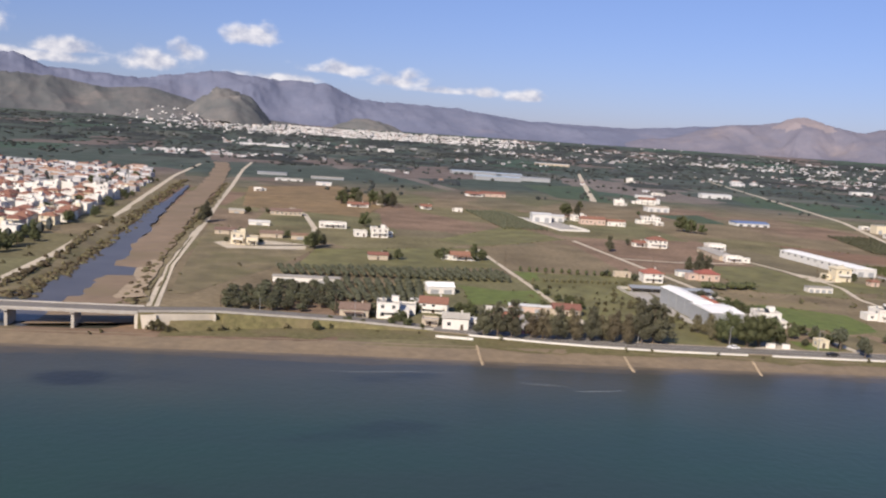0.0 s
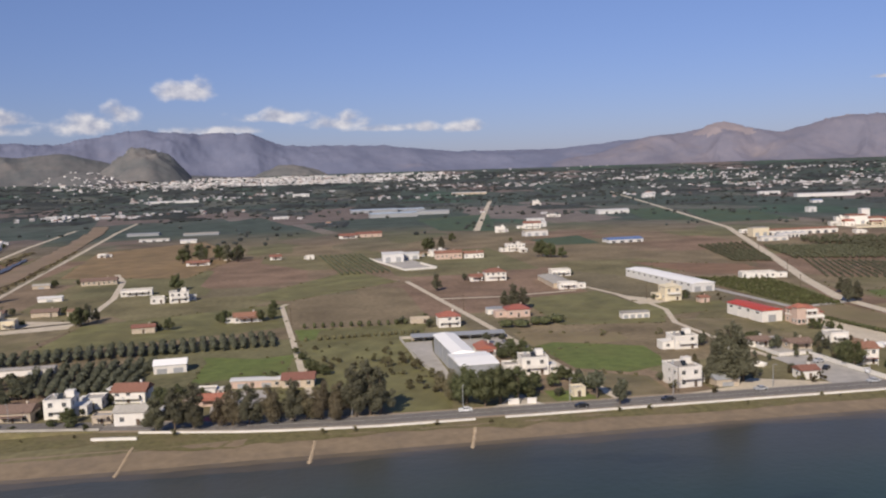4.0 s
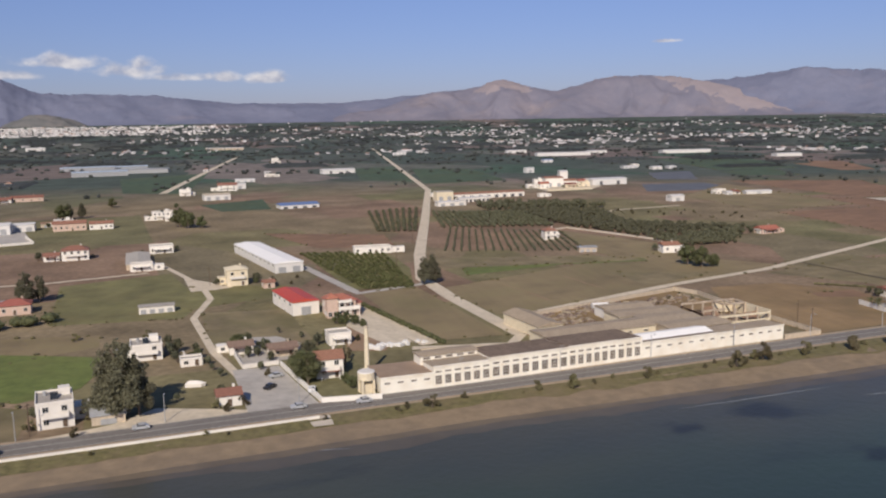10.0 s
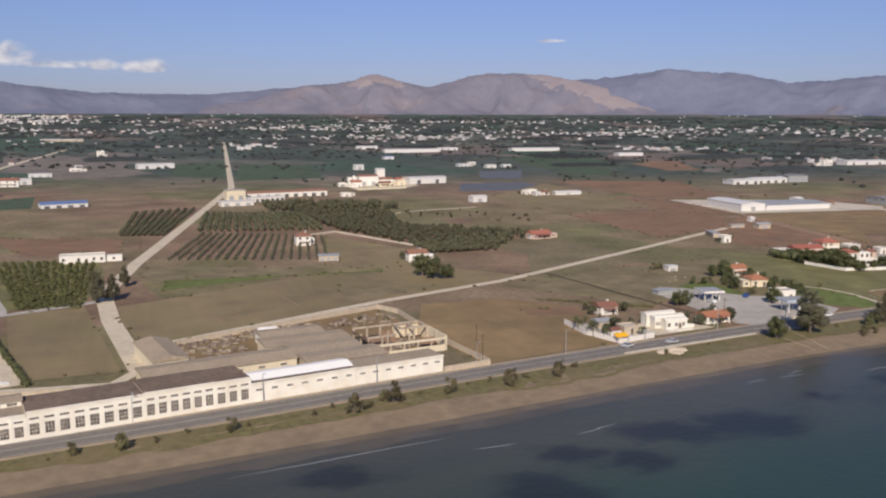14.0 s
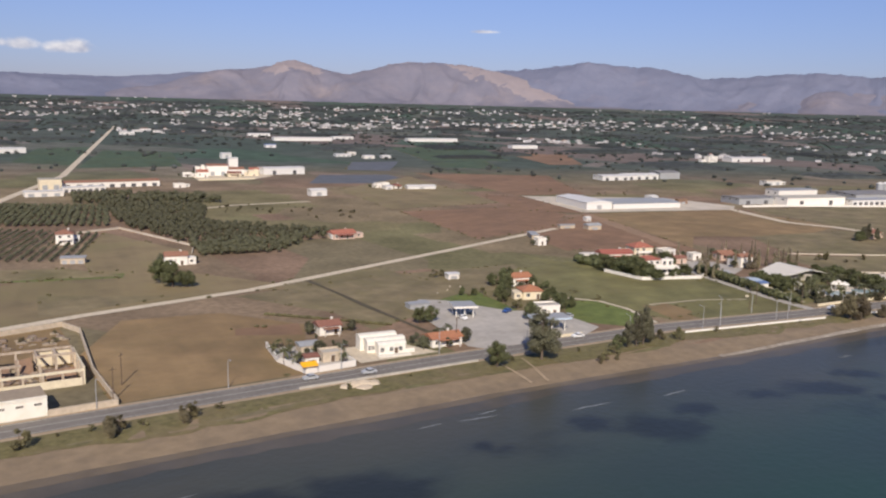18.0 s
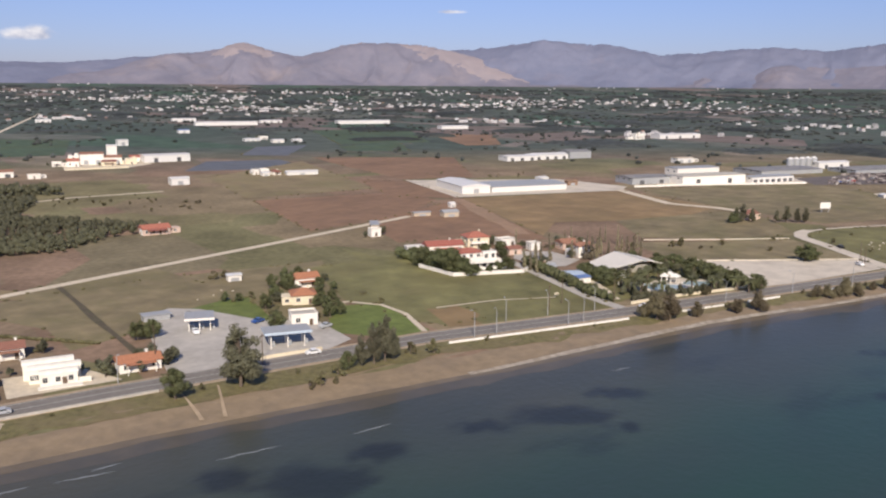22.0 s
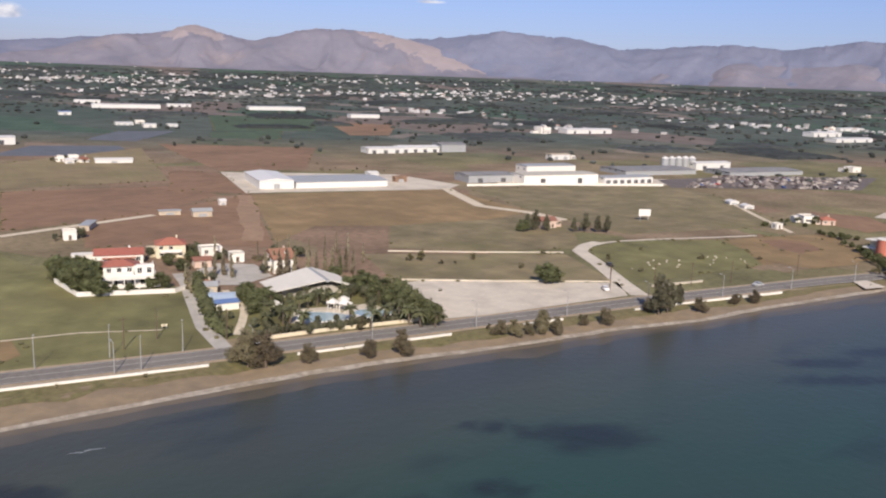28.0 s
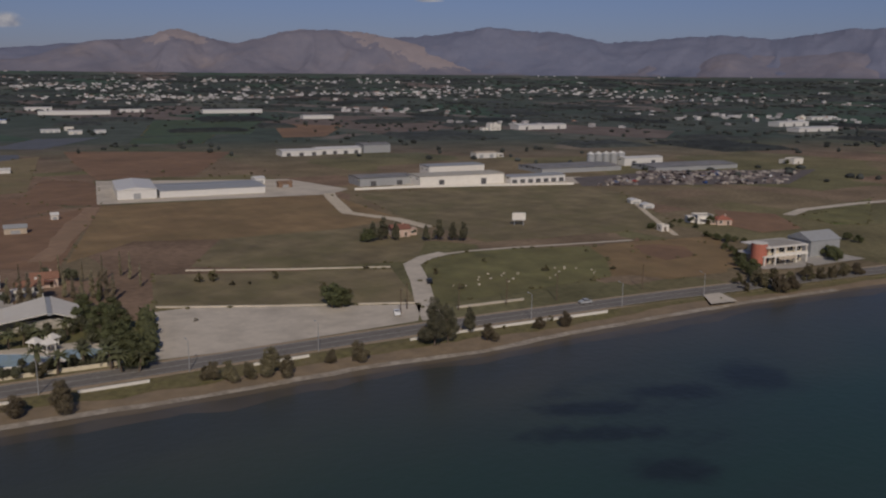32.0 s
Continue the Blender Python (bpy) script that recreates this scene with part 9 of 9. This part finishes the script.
MIXED = [0, 1, 1, 3, 3, 4, 2, 5, 5, 6, 1, 0]
rng = np.random.default_rng(40)
for gy in range(52):
    for gx in range(24):
        y = 470 + gy * 14 + rng.uniform(-3, 3)
        right = np.interp(y, [455, 520, 580, 934, 1184], [-170, -158, -162, -184, -230])
        x = right - 6 - gx * 13 + rng.uniform(-3, 3)
        left = np.interp(y, [455, 1300], [-230, -480])
        if x < left or y > 1180 or rng.random() < 0.25 or (y < 560 and rng.random() < 0.35):
            continue
        k = MIXED[int(rng.integers(0, len(MIXED)))]
        m = pose(x, y, 0, 0, 0, rng.choice([-8, 0, 82, 172]) + rng.uniform(-4, 4))
        if used < len(TOWN):
            TOWN[used].matrix_basis = m
        elif used < 150:
            copy_thing(TOWN[k], m)
        else:
            beyond.append((x, y, 0))
        used += 1
village("town_quarter", beyond, "close-set white houses with tile roofs further into the town", 14, 0.6, 1.1)
greens = Build()
for _ in range(420):
    y = rng.uniform(470, 1180)
    x = np.interp(y, [455, 520, 580, 934, 1184], [-168, -156, -160, -182, -228]) - rng.uniform(0, 230)
    h = rng.uniform(2.5, 6.5)
    c = core(rng, [(x, y, h * 0.5, rng.uniform(1.5, 3.2), h * 0.55)], 1.0)
    greens.add(c.v, c.f)
tagged(part("town_gardens", greens, LEAF["grove"]), "dark green garden trees between the town houses", "trees", kind="stuff")
reeds = Build()
for line, wide, n in (([(-116, 335), (-113, 400), (-120, 505), (-129, 600), (-142, 760), (-160, 1000)], 5.0, 520), ([(-73, 325), (-80, 415), (-88, 560), (-99, 760), (-114, 1000)], 3.0, 260), ([(-127, 330), (-125, 400), (-134, 505), (-143, 600)], 3.0, 160)):
    ys = [q[1] for q in line]
    for _ in range(n):
        y = ys[0] + (ys[-1] - ys[0]) * rng.random() ** 1.4
        x = np.interp(y, ys, [q[0] for q in line]) + rng.normal() * wide * 0.5
        h = rng.uniform(0.6, 2.2)
        c = core(rng, [(x, y, float(land(x, y)) + 0.35 + h * 0.3, rng.uniform(0.7, 2.0), h * 0.6)], 1.0)
        reeds.add(c.v, c.f)
tagged(part("river_scrub", reeds, LEAF["reed"]), "brownish scrub and reeds along the river banks", "scrub", kind="stuff")
for _ in range(46):
    y = rng.uniform(440, 1100)
    x = np.interp(y, [455, 520, 580, 934, 1184], [-160, -150, -152, -176, -225]) - abs(rng.normal()) * 26
    tree("pine", x, y, rng.uniform(4, 9), 1.1, "trees of the town")
for _ in range(22):
    tree("pine", rng.uniform(-215, -150), rng.uniform(425, 500), rng.uniform(5, 9), 1.1, "trees of the town")

# ---- bridge ----
bridge = thing("road_bridge", pose(-60, 293, 0, 0, 0, 178.5), "long low concrete road bridge over the river mouth", "bridge")
part("deck", Build().box(0, -5.0, 4.75, 420, 5.0, 5.4), CONCRETE, bridge)
part("carriageway", Build().box(0, -4.2, 5.4, 420, 4.2, 5.46), ASPHALT, bridge)
for q in (-4.8, 4.8):
    part("parapet", Build().box(0, q - .15, 5.4, 420, q + .15, 5.85), PAVING, bridge)
for i in range(1, 15):
    part("pier", Build().box(i * 21 - .5, -3.8, -3, i * 21 + .5, 3.8, 4.2), CONCRETE, bridge)
    part("cross_head", Build().box(i * 21 - .8, -4.8, 4.2, i * 21 + .8, 4.8, 4.75), CONCRETE, bridge)
part("abutment", Build().box(-6, -5.0, -2, 1.0, 5.0, 4.7), PALELOT, bridge)
ramp = thing("approach_ramp", pose(-60, 293, 0), "grassy road embankment climbing to the bridge", "embankment")
L = 100.0
v, top = [], []
for u, zt, yy, out in ((0, 5.4, 0.0, 0.06), (0.24, 4.6, 7.4, 0.06), (0.27, 4.4, 8.0, 1.5), (0.45, 3.1, 11.0, 1.5), (0.7, 1.9, 12.2, 1.5), (1.0, 0.2, 10.8, 1.5)):
    x = u * L
    v += [(x, yy - 5.2 - zt * out, -1.2), (x, yy - 5.2, zt), (x, yy + 5.2, zt), (x, yy + 5.2 + zt * 1.5, -1.2)]
    top += [(x, yy - 4.3, zt + .06), (x, yy + 4.3, zt + .06)]
part("bank", Build().add(v, [f for o in (0, 4, 8, 12, 16) for f in ((o, o + 4, o + 5, o + 1), (o + 1, o + 5, o + 6, o + 2), (o + 2, o + 6, o + 7, o + 3))]), VERGE, ramp)
part("carriageway", Build().add(top, [(o, o + 2, o + 3, o + 1) for o in (0, 2, 4, 6, 8)]), ASPHALT, ramp)
rail = []
for x, y, z in top[::2]:
    rail += [(x, y - 0.5, z), (x, y - 0.5, z + 0.75)]
part("guard_rail", Build().add(rail, [(o, o + 2, o + 3, o + 1) for o in (0, 2, 4, 6, 8)]), PAVING, ramp)
wing = thing("retaining_wall", pose(-60, 293, 0), "pale concrete retaining wall under the raised road", "wall")
part("face", Build().add([(5, -4.4, -1.2), (24, 1.7, -1.2), (24, 2.2, -1.2), (5, -3.9, -1.2), (5, -4.4, 5.0), (24, 1.7, 4.3), (24, 2.2, 4.3), (5, -3.9, 5.0)], [(3, 2, 1, 0), (4, 5, 6, 7), (0, 1, 5, 4), (1, 2, 6, 5), (2, 3, 7, 6), (3, 0, 4, 7)]), PALELOT, wing)
part("bank_foot", Build().add([(10, -11, -0.9), (29, -5.5, -0.9), (29, 2.6, 2.3), (10, -2.9, 2.6), (10, -2.9, -0.9), (29, 2.6, -0.9)], [(0, 1, 2, 3), (0, 3, 4), (1, 5, 2), (5, 4, 3, 2), (0, 4, 5, 1)]), VERGE, wing, "grassy earth heaped against the wall")
part("buttress", Build().box(23.4, 0.6, -1.2, 24.4, 1.9, 4.4), PALELOT, wing)
for x, y, h in [(-55.4, 286.8, 3.6), (-53.4, 286, 4.4), (-51.6, 285.4, 3.6), (-50.2, 285, 2.6), (-47.5, 285.4, 1.6), (-37, 287.5, 1.8), (-33, 289, 2.2), (-70, 281, 1.5), (-73, 279, 1.2), (-28, 290, 1.6)]:
    tree("scrub", x, y, h, 1.3)



# ---- lamps, poles, cars, small things ----
def lamp_post():
    ob = thing("street_lamp", pose(0, 0, -50), "grey street lamp with a single bent arm", "street lamp", "street lamps")
    part("pole", Build().tube(0, 0, 0, 7.6, 0.13, 0.08, 7), POLE, ob)
    part("arm", Build().tube(0, 0, 7.5, 7.9, 0.06, 0.05, 6, 0, 0, -1.3), POLE, ob)
    part("lantern", Build().box(-.14, -1.9, 7.82, .14, -1.2, 7.98), METALG, ob)
    return ob


LAMP = lamp_post()
first = True
for x in list(np.arange(-22, 300, 34.0)) + list(np.arange(330, 960, 32.0)):
    m = pose(x, lerp_table(ROAD, x) + (5.2 if x < 600 else -5.4), 0, 0, 0, 0 if x < 600 else 180)
    if first:
        LAMP.matrix_basis, first = m, False
    else:
        copy_thing(LAMP, m)
for x, y in ((657, 246.6), (668, 254.7), (685, 253.6), (688, 240.7), (701.5, 248.5)):
    copy_thing(LAMP, pose(x, y, 0, 0, 0, 160))
mast = thing("utility_pole", pose(0, 0, 0), "wooden utility pole with a cross arm", "utility pole", "utility poles")
part("pole", Build().tube(0, 0, 0, 8.5, 0.16, 0.11, 7), WOOD, mast)
part("cross_arm", Build().box(-0.9, -.06, 7.8, 0.9, .06, 7.95), WOOD, mast)
spots = [(-36, 309), (5, 318), (118, 300), (166, 291), (219, 289), (463, 279), (468, 290), (566, 277), (589, 262), (700, 262), (690, 258), (715, 252), (846, 231), (852, 236), (864, 226), (896, 216), (930, 209), (880, 222), (383, 470), (420, 540), (460, 640), (290, 470), (188, 470), (99, 460)]
for i, (x, y) in enumerate(spots):
    m = pose(x, y, 0, 0, 0, i * 37 % 90)
    if i == 0:
        mast.matrix_basis = m
    else:
        copy_thing(mast, m)


def car_model(paint, name="car", label="parked car"):
    ob = thing(name, pose(0, 0, 0), label, "car", "cars")
    L = 4.2
    prof = [(-2.1, 0.35), (-2.1, 0.8), (-1.9, 0.95), (-1.2, 1.0), (-0.6, 1.45), (0.9, 1.45), (1.6, 1.0), (2.05, 0.9), (2.1, 0.35)]
    b = Build()
    n = len(prof)
    v = [(x, -0.85, z) for x, z in prof] + [(x, 0.85, z) for x, z in prof]
    f = [tuple(range(n)), tuple(range(2 * n - 1, n - 1, -1))] + [(i, i + n, (i + 1) % n + n, (i + 1) % n) for i in range(n)]
    part("body", b.add(v, f), paint, ob)
    part("windscreen", Build().add([(-1.15, -.75, 1.03), (-1.15, .75, 1.03), (-.63, .72, 1.44), (-.63, -.72, 1.44)], [(3, 2, 1, 0)]), GLASS, ob)
    for s in (-1, 1):
        part("side_window", Build().box(-0.85, s * 0.86 - .01, 1.02, 1.15, s * 0.86 + .01, 1.36), GLASS, ob)
        for u in (-1.35, 1.35):
            wheel = part("wheel", Build().tube(0, 0, -0.1, 0.1, 0.32, 0.32, 10), RUBBER, ob, at=pose(u, s * 0.8, 0.32, 90, 0, 0))
            part("rim", Build().tube(0, 0, -0.115, 0.115, 0.19, 0.19, 8), METALG, wheel)
    return ob


PAINTS = [material(n, c, rough=0.3, vary=0.03, spec=0.6) for n, c in (("black_paint", (0.02, 0.02, 0.022)), ("white_car_paint", (0.75, 0.75, 0.74)), ("silver_paint", (0.4, 0.41, 0.42)), ("red_paint", (0.35, 0.03, 0.02)), ("blue_paint", (0.03, 0.08, 0.25)))]
CARS = [car_model(p, "car", lab) for p, lab in zip(PAINTS, ("black car on the coast road", "white car on the coast road", "silver car parked on tarmac", "red car parked on tarmac", "dark blue car parked on tarmac"))]
places = [(0, 211, 279.5, -3), (1, 148, 286.5, -3), (2, 283, 279.8, -3), (2, 900, 207.5, -14), (4, 606, 300, 20), (0, 183, 280.5, -3), (2, 244, 282, -3), (1, 718, 241, -12), (2, 300, 276.6, -3), (1, 604, 262, -8),
          (2, 511, 268.2, -6), (2, 527, 264.5, -5), (0, 878, 258, 60), (1, 586, 300, 80), (2, 620, 283, 10), (0, 280, 300, 40), (2, 284, 310, 10), (1, 290, 292, 70), (1, 846, 233, 60)]
rng = np.random.default_rng(9)
junk = []
for _ in range(520):
    u, w = rng.random(), rng.random()
    q = (1127 + 112 * u + 90 * w, 402 - 66 * u + 34 * w)
    if noise.noise((q[0] / 14, q[1] / 14, 2)) > -0.15:
        junk.append(q)
    if _ % 22 == 0:
        places.append((int(rng.integers(0, 5)), q[0] + 4, q[1], rng.uniform(0, 180)))
JUNK = material("mixed_scrap", (0.20, 0.17, 0.16), vary=0.5, scale=0.6, per_island=0.9)
clutter("scrap_heap", JUNK, junk, 2.4, "rows of scrapped cars and machine parts", 3, "scrap", 0.9, 1.9)
seen = set()
for k, x, y, a in places:
    if k not in seen:
        seen.add(k)
        CARS[k].matrix_basis = pose(x, y, 0.17, 0, 0, a)
    else:
        copy_thing(CARS[k], pose(x, y, 0.17, 0, 0, a))

low_wall([(588, 266.6), (598, 265.4), (608, 264.2)], 0.9, 0.4, CREAM, "low cream kerb wall of the forecourt", "kerb_wall")
low_wall([(262.4, 347), (262, 334.4), (266.6, 334)], 1.8, 0.3, WHITE, "white garden wall beside the lane")
cover = thing("boat_cover", pose(261, 312, 0, 0, 0, -20), "low white covered boat on a lawn", "boat")
part("hull", Build().add([(-2.6, -1, 0.1), (2.0, -1, 0.1), (3.0, 0, 0.1), (2.0, 1, 0.1), (-2.6, 1, 0.1), (-2.4, -1.1, 1.1), (2.2, -1.1, 1.1), (3.4, 0, 1.2), (2.2, 1.1, 1.1), (-2.4, 1.1, 1.1), (-1.5, 0, 1.9), (1.2, 0, 1.8)],
     [(4, 3, 2, 1, 0), (0, 1, 6, 5), (1, 2, 7, 6), (2, 3, 8, 7), (3, 4, 9, 8), (4, 0, 5, 9), (5, 6, 11, 10), (6, 7, 11), (7, 8, 11), (8, 9, 10, 11), (9, 5, 10)]), WHITE, cover)
for k, (x, y) in enumerate(((931, 245), (933, 247), (929, 248), (935, 243), (934, 233.6), (936, 235), (938, 238), (926, 243), (901, 243), (905, 245), (921, 240), (916, 238), (894, 251), (897, 254), (899, 250), (903, 256), (905, 251), (882, 250), (885, 247), (908, 253), (912, 250), (890, 246), (617, 343), (609, 341), (602, 338), (614, 346))):
    rock = thing("boulder", pose(x, y, 0.05, 0, 0, k * 50), "pale lump of rubble in the grass", "rock", "rubble in the fields")
    part("stone", core(np.random.default_rng(k), [(0, 0, 0.2, 0.4 + 0.15 * math.sin(k), 0.3)], 1.0), PALELOT, rock)

hut = thing("shed", pose(727.2, 280.5, 0, 0, 0, -9), "small park shed with a blue sheet roof", "shed")
part("wall", Build().box(-4.2, -2.6, -0.1, 4.2, 2.6, 2.3), WHITE, hut)
part("roof", gable_roof(8.4, 5.2, 2.3, 0.6, 0.3), BLUE, hut)
notice = thing("notice_board", pose(705, 269.5, 0, 0, 0, -15), "small pale board on two posts in a pasture", "board")
part("panel", Build().box(-.8, -.05, 0.8, .8, .05, 1.5), CREAM, notice)
for u in (-.6, .6):
    part("post", Build().box(u - .05, .05, -.1, u + .05, .13, 1.4), POLE, notice)
low_wall([(162.6, 290.4), (166, 290)], 1.8, 0.4, WHITE, "white gate wall beside a pale drive", "gate_wall")
low_wall([(168.6, 289.8), (171.4, 289.4)], 1.8, 0.4, WHITE, "white gate wall beside a pale drive", "gate_wall")
yard(PALELOT, [(156.6, 288.9), (161, 292), (166, 300), (170, 300), (172, 291), (174, 287)], "pale drive behind a white gate", 0.14)
low_wall([(39.6, 289.6), (46, 288.4), (52.4, 287)], 0.8, 0.5, WHITE, "white culvert parapet beside the road", "parapet")
board = thing("billboard", pose(984, 323.5, 0, 0, 0, -32), "white roadside billboard on posts in a field", "billboard")
part("panel", Build().box(-3.2, -0.12, 2.4, 3.2, 0.12, 6.0), WHITE, board)
part("rim", Build().box(-3.3, -0.16, 2.3, 3.3, -0.12, 2.5).box(-3.3, -0.16, 5.9, 3.3, -0.12, 6.1), METALG, board)
for u in (-2.2, 2.2):
    part("post", Build().box(u - .12, -.1, -.2, u + .12, .12, 2.4), POLE, board)
for i in range(5):
    silo = thing("grain_silo", pose(1222 + i * 7.2, 487 - i * 1.6, 0), "tall grey steel grain silo", "silo", "silos")
    part("drum", Build().tube(0, 0, -0.3, 9.5, 3.2, 3.2, 14), METALG, silo)
    part("cap", Build().tube(0, 0, 9.5, 11.2, 3.3, 0.4, 14), METALW, silo)
for x0, y0, x1, y1 in ((52.5, 280, 51, 259), (102, 272, 99.5, 255.5), (147.5, 271, 143, 255.5)):
    # a low spine of stones that follows the beach down into the sea
    jetty = thing("groyne", pose(0, 0, 0), "small stone groyne running into the sea", "groyne", "groynes")
    rg = np.random.default_rng(int(x0))
    for k in range(14):
        u = (k + 0.5) / 14
        x, y = x0 + (x1 - x0) * u, y0 + (y1 - y0) * u
        part("stone", core(rg, [(x, y, max(float(land(x, y)), -1.0) + 0.05, rg.uniform(0.5, 0.75), 0.3)], 1.0), SANDDRY, jetty)
yard(PALELOT, [(283, 272), (283, 265), (288, 264.5), (289, 271.5)], "pale concrete slipway", 0.12)
heap = thing("sand_heap", pose(520, 257.5, -0.3), "heap of pale sand dumped beside the road", "sand")
part("heap", core(np.random.default_rng(8), [(dx, dy, 0.2, r, h) for dx, dy, r, h in ((-3.4, 0.6, 2.4, 0.9), (-1.0, 1.4, 2.8, 1.2), (1.6, 0.6, 2.8, 1.3), (3.8, -0.2, 2.2, 0.9), (0.4, -1.6, 2.6, 0.7), (5.0, 0.8, 1.6, 0.6))], 1.0), SANDPALE, heap)
STREAKS = [(-2, 247, 43, 250), (59, 240, 73, 238), (73, 233, 90, 235), (372, 238, 425, 234), (274, 254, 288, 250), (450, 220, 463, 221), (424, 225, 435, 223), (535, 226, 541, 226),
           (556, 216, 570, 215), (528, 225, 539, 223), (585, 211, 595, 211), (517, 226, 524, 226), (661, 206, 668, 205)]
for i, (x0, y0, x1, y1) in enumerate(STREAKS):
    x, y, w, d, a = (x0 + x1) / 2, (y0 + y1) / 2, x1 - x0, 0.32, (y1 - y0) / (x1 - x0)
    b = Build()
    n = 17
    v = []
    for k in range(n):
        u = k / (n - 1) - 0.5
        c = (x + u * w, y + u * w * a + 0.5 * noise.noise((u * 4, i, 0)))
        h = d * (1 - (2 * u) ** 2) * (0.6 + 0.4 * noise.noise((u * 9, i, 4))) + 0.03
        v += [(c[0], c[1] - h, -0.985), (c[0], c[1] + h, -0.985)]
    b.add(v, [(2 * k, 2 * k + 2, 2 * k + 3, 2 * k + 1) for k in range(n - 1)])
    tagged(part("foam_streak", b, FOAM), "thin white streak of foam on the water", "foam", group="foam streaks")


# ---- the modern building at the end of the beach ----
TERRACOTTA = material("terracotta_plaster", (0.46, 0.16, 0.11), vary=0.1, dirt=(0.36, 0.14, 0.1), dirt_scale=0.5)


def modern_building():
    ob = thing("restaurant", pose(995, 203.3, 0, 0, 0, -14.5), "modern white two-storey building with open arcades and a red corner", "building")
    w, d = 22.0, 13.0
    part("ground_floor", Build().box(1.2, 2.2, -0.3, w - 0.4, d, 3.2), CREAM, ob)
    part("floor_slab", Build().box(-0.2, -0.6, 3.2, w + 0.2, d + 0.2, 3.65), WHITE, ob)
    part("upper_floor", Build().box(4.2, 2.0, 3.65, w - 0.6, d, 6.6), CREAM, ob)
    part("roof_slab", Build().box(1.0, -0.2, 6.6, w + 0.2, d + 0.2, 7.05), WHITE, ob)
    part("roof", Build().box(5.0, 1.2, 7.05, w - 0.8, d - 0.8, 7.12), CONCRETE, ob)
    part("corner_tower", Build().tube(0.6, 3.2, -0.3, 8.3, 2.9, 2.9, 16), TERRACOTTA, ob)
    part("tower_cap", Build().tube(0.6, 3.2, 8.3, 8.55, 3.1, 3.1, 16), WHITE, ob)
    for u in (0.2, 5.6, 10.8, 16.2, w - 0.3):
        part("pillar", Build().box(u - .3, -0.5, -0.3, u + .3, 0.1, 3.2), WHITE, ob)
        if u > 4:
            part("pillar", Build().box(u - .25, -0.1, 3.65, u + .25, 0.4, 6.6), WHITE, ob)
    part("balustrade", Build().box(4.0, -0.5, 3.65, w, -0.38, 4.5), WHITE, ob)
    for k in range(4):
        part("window", window_mesh(3.2, 2.1, GLASS), None, ob, at=pose(3.2 + k * 5.2, 2.16, 0.4))
        part("window", window_mesh(2.6, 1.6, GLASS), None, ob, at=pose(6.6 + k * 4.2, 1.96, 4.3))
    for k in range(3):
        part("window", window_mesh(2.2, 1.6, GLASS), None, ob, at=pose(w - 0.56 if k else w - 0.36, 4 + k * 3.4, 4.3 if k else 0.8, 0, 0, 90))
    part("awning", Build().add([(6, -0.62, 3.1), (15, -0.62, 3.1), (15, -3.0, 2.5), (6, -3.0, 2.5)], [(0, 3, 2, 1)]), BEIGE, ob)
    yard(PAVING, [(990, 200), (997, 214), (1042, 202), (1040, 186), (1000, 194)], "paved terrace round the modern building", 0.2)


modern_building()
ribbon("dirt_lane", [(841, 495), (816, 440), (800, 406), (783, 371)], 9.0, EARTH, 0.115, "wide reddish strip of bare trodden earth", "track", waver=2.5)
DITCH = material("wet_ditch", (0.10, 0.08, 0.052), vary=0.35, scale=0.5, dirt=(0.085, 0.085, 0.04), dirt_scale=0.2, dirt_amount=0.8)
ribbon("ditch", [(569, 384), (567, 331), (566, 289)], 2.4, DITCH, 0.125, "dark overgrown ditch between pastures", "ditch", waver=0.8)
vaulted_house(535.3, 278.4, -11)
hall(519.5, 291, -9, 6, 5, 2.3, 0.8, BEIGE, METALG, "grey-roofed garden pavilion of the taverna", "pavilion", along='x', doors=1, win=False)
hall(516, 281, -9, 4, 4, 2.0, 0.6, WHITE, TILE, "small tiled hut in the taverna garden", "hut", along='x', doors=1, win=False)
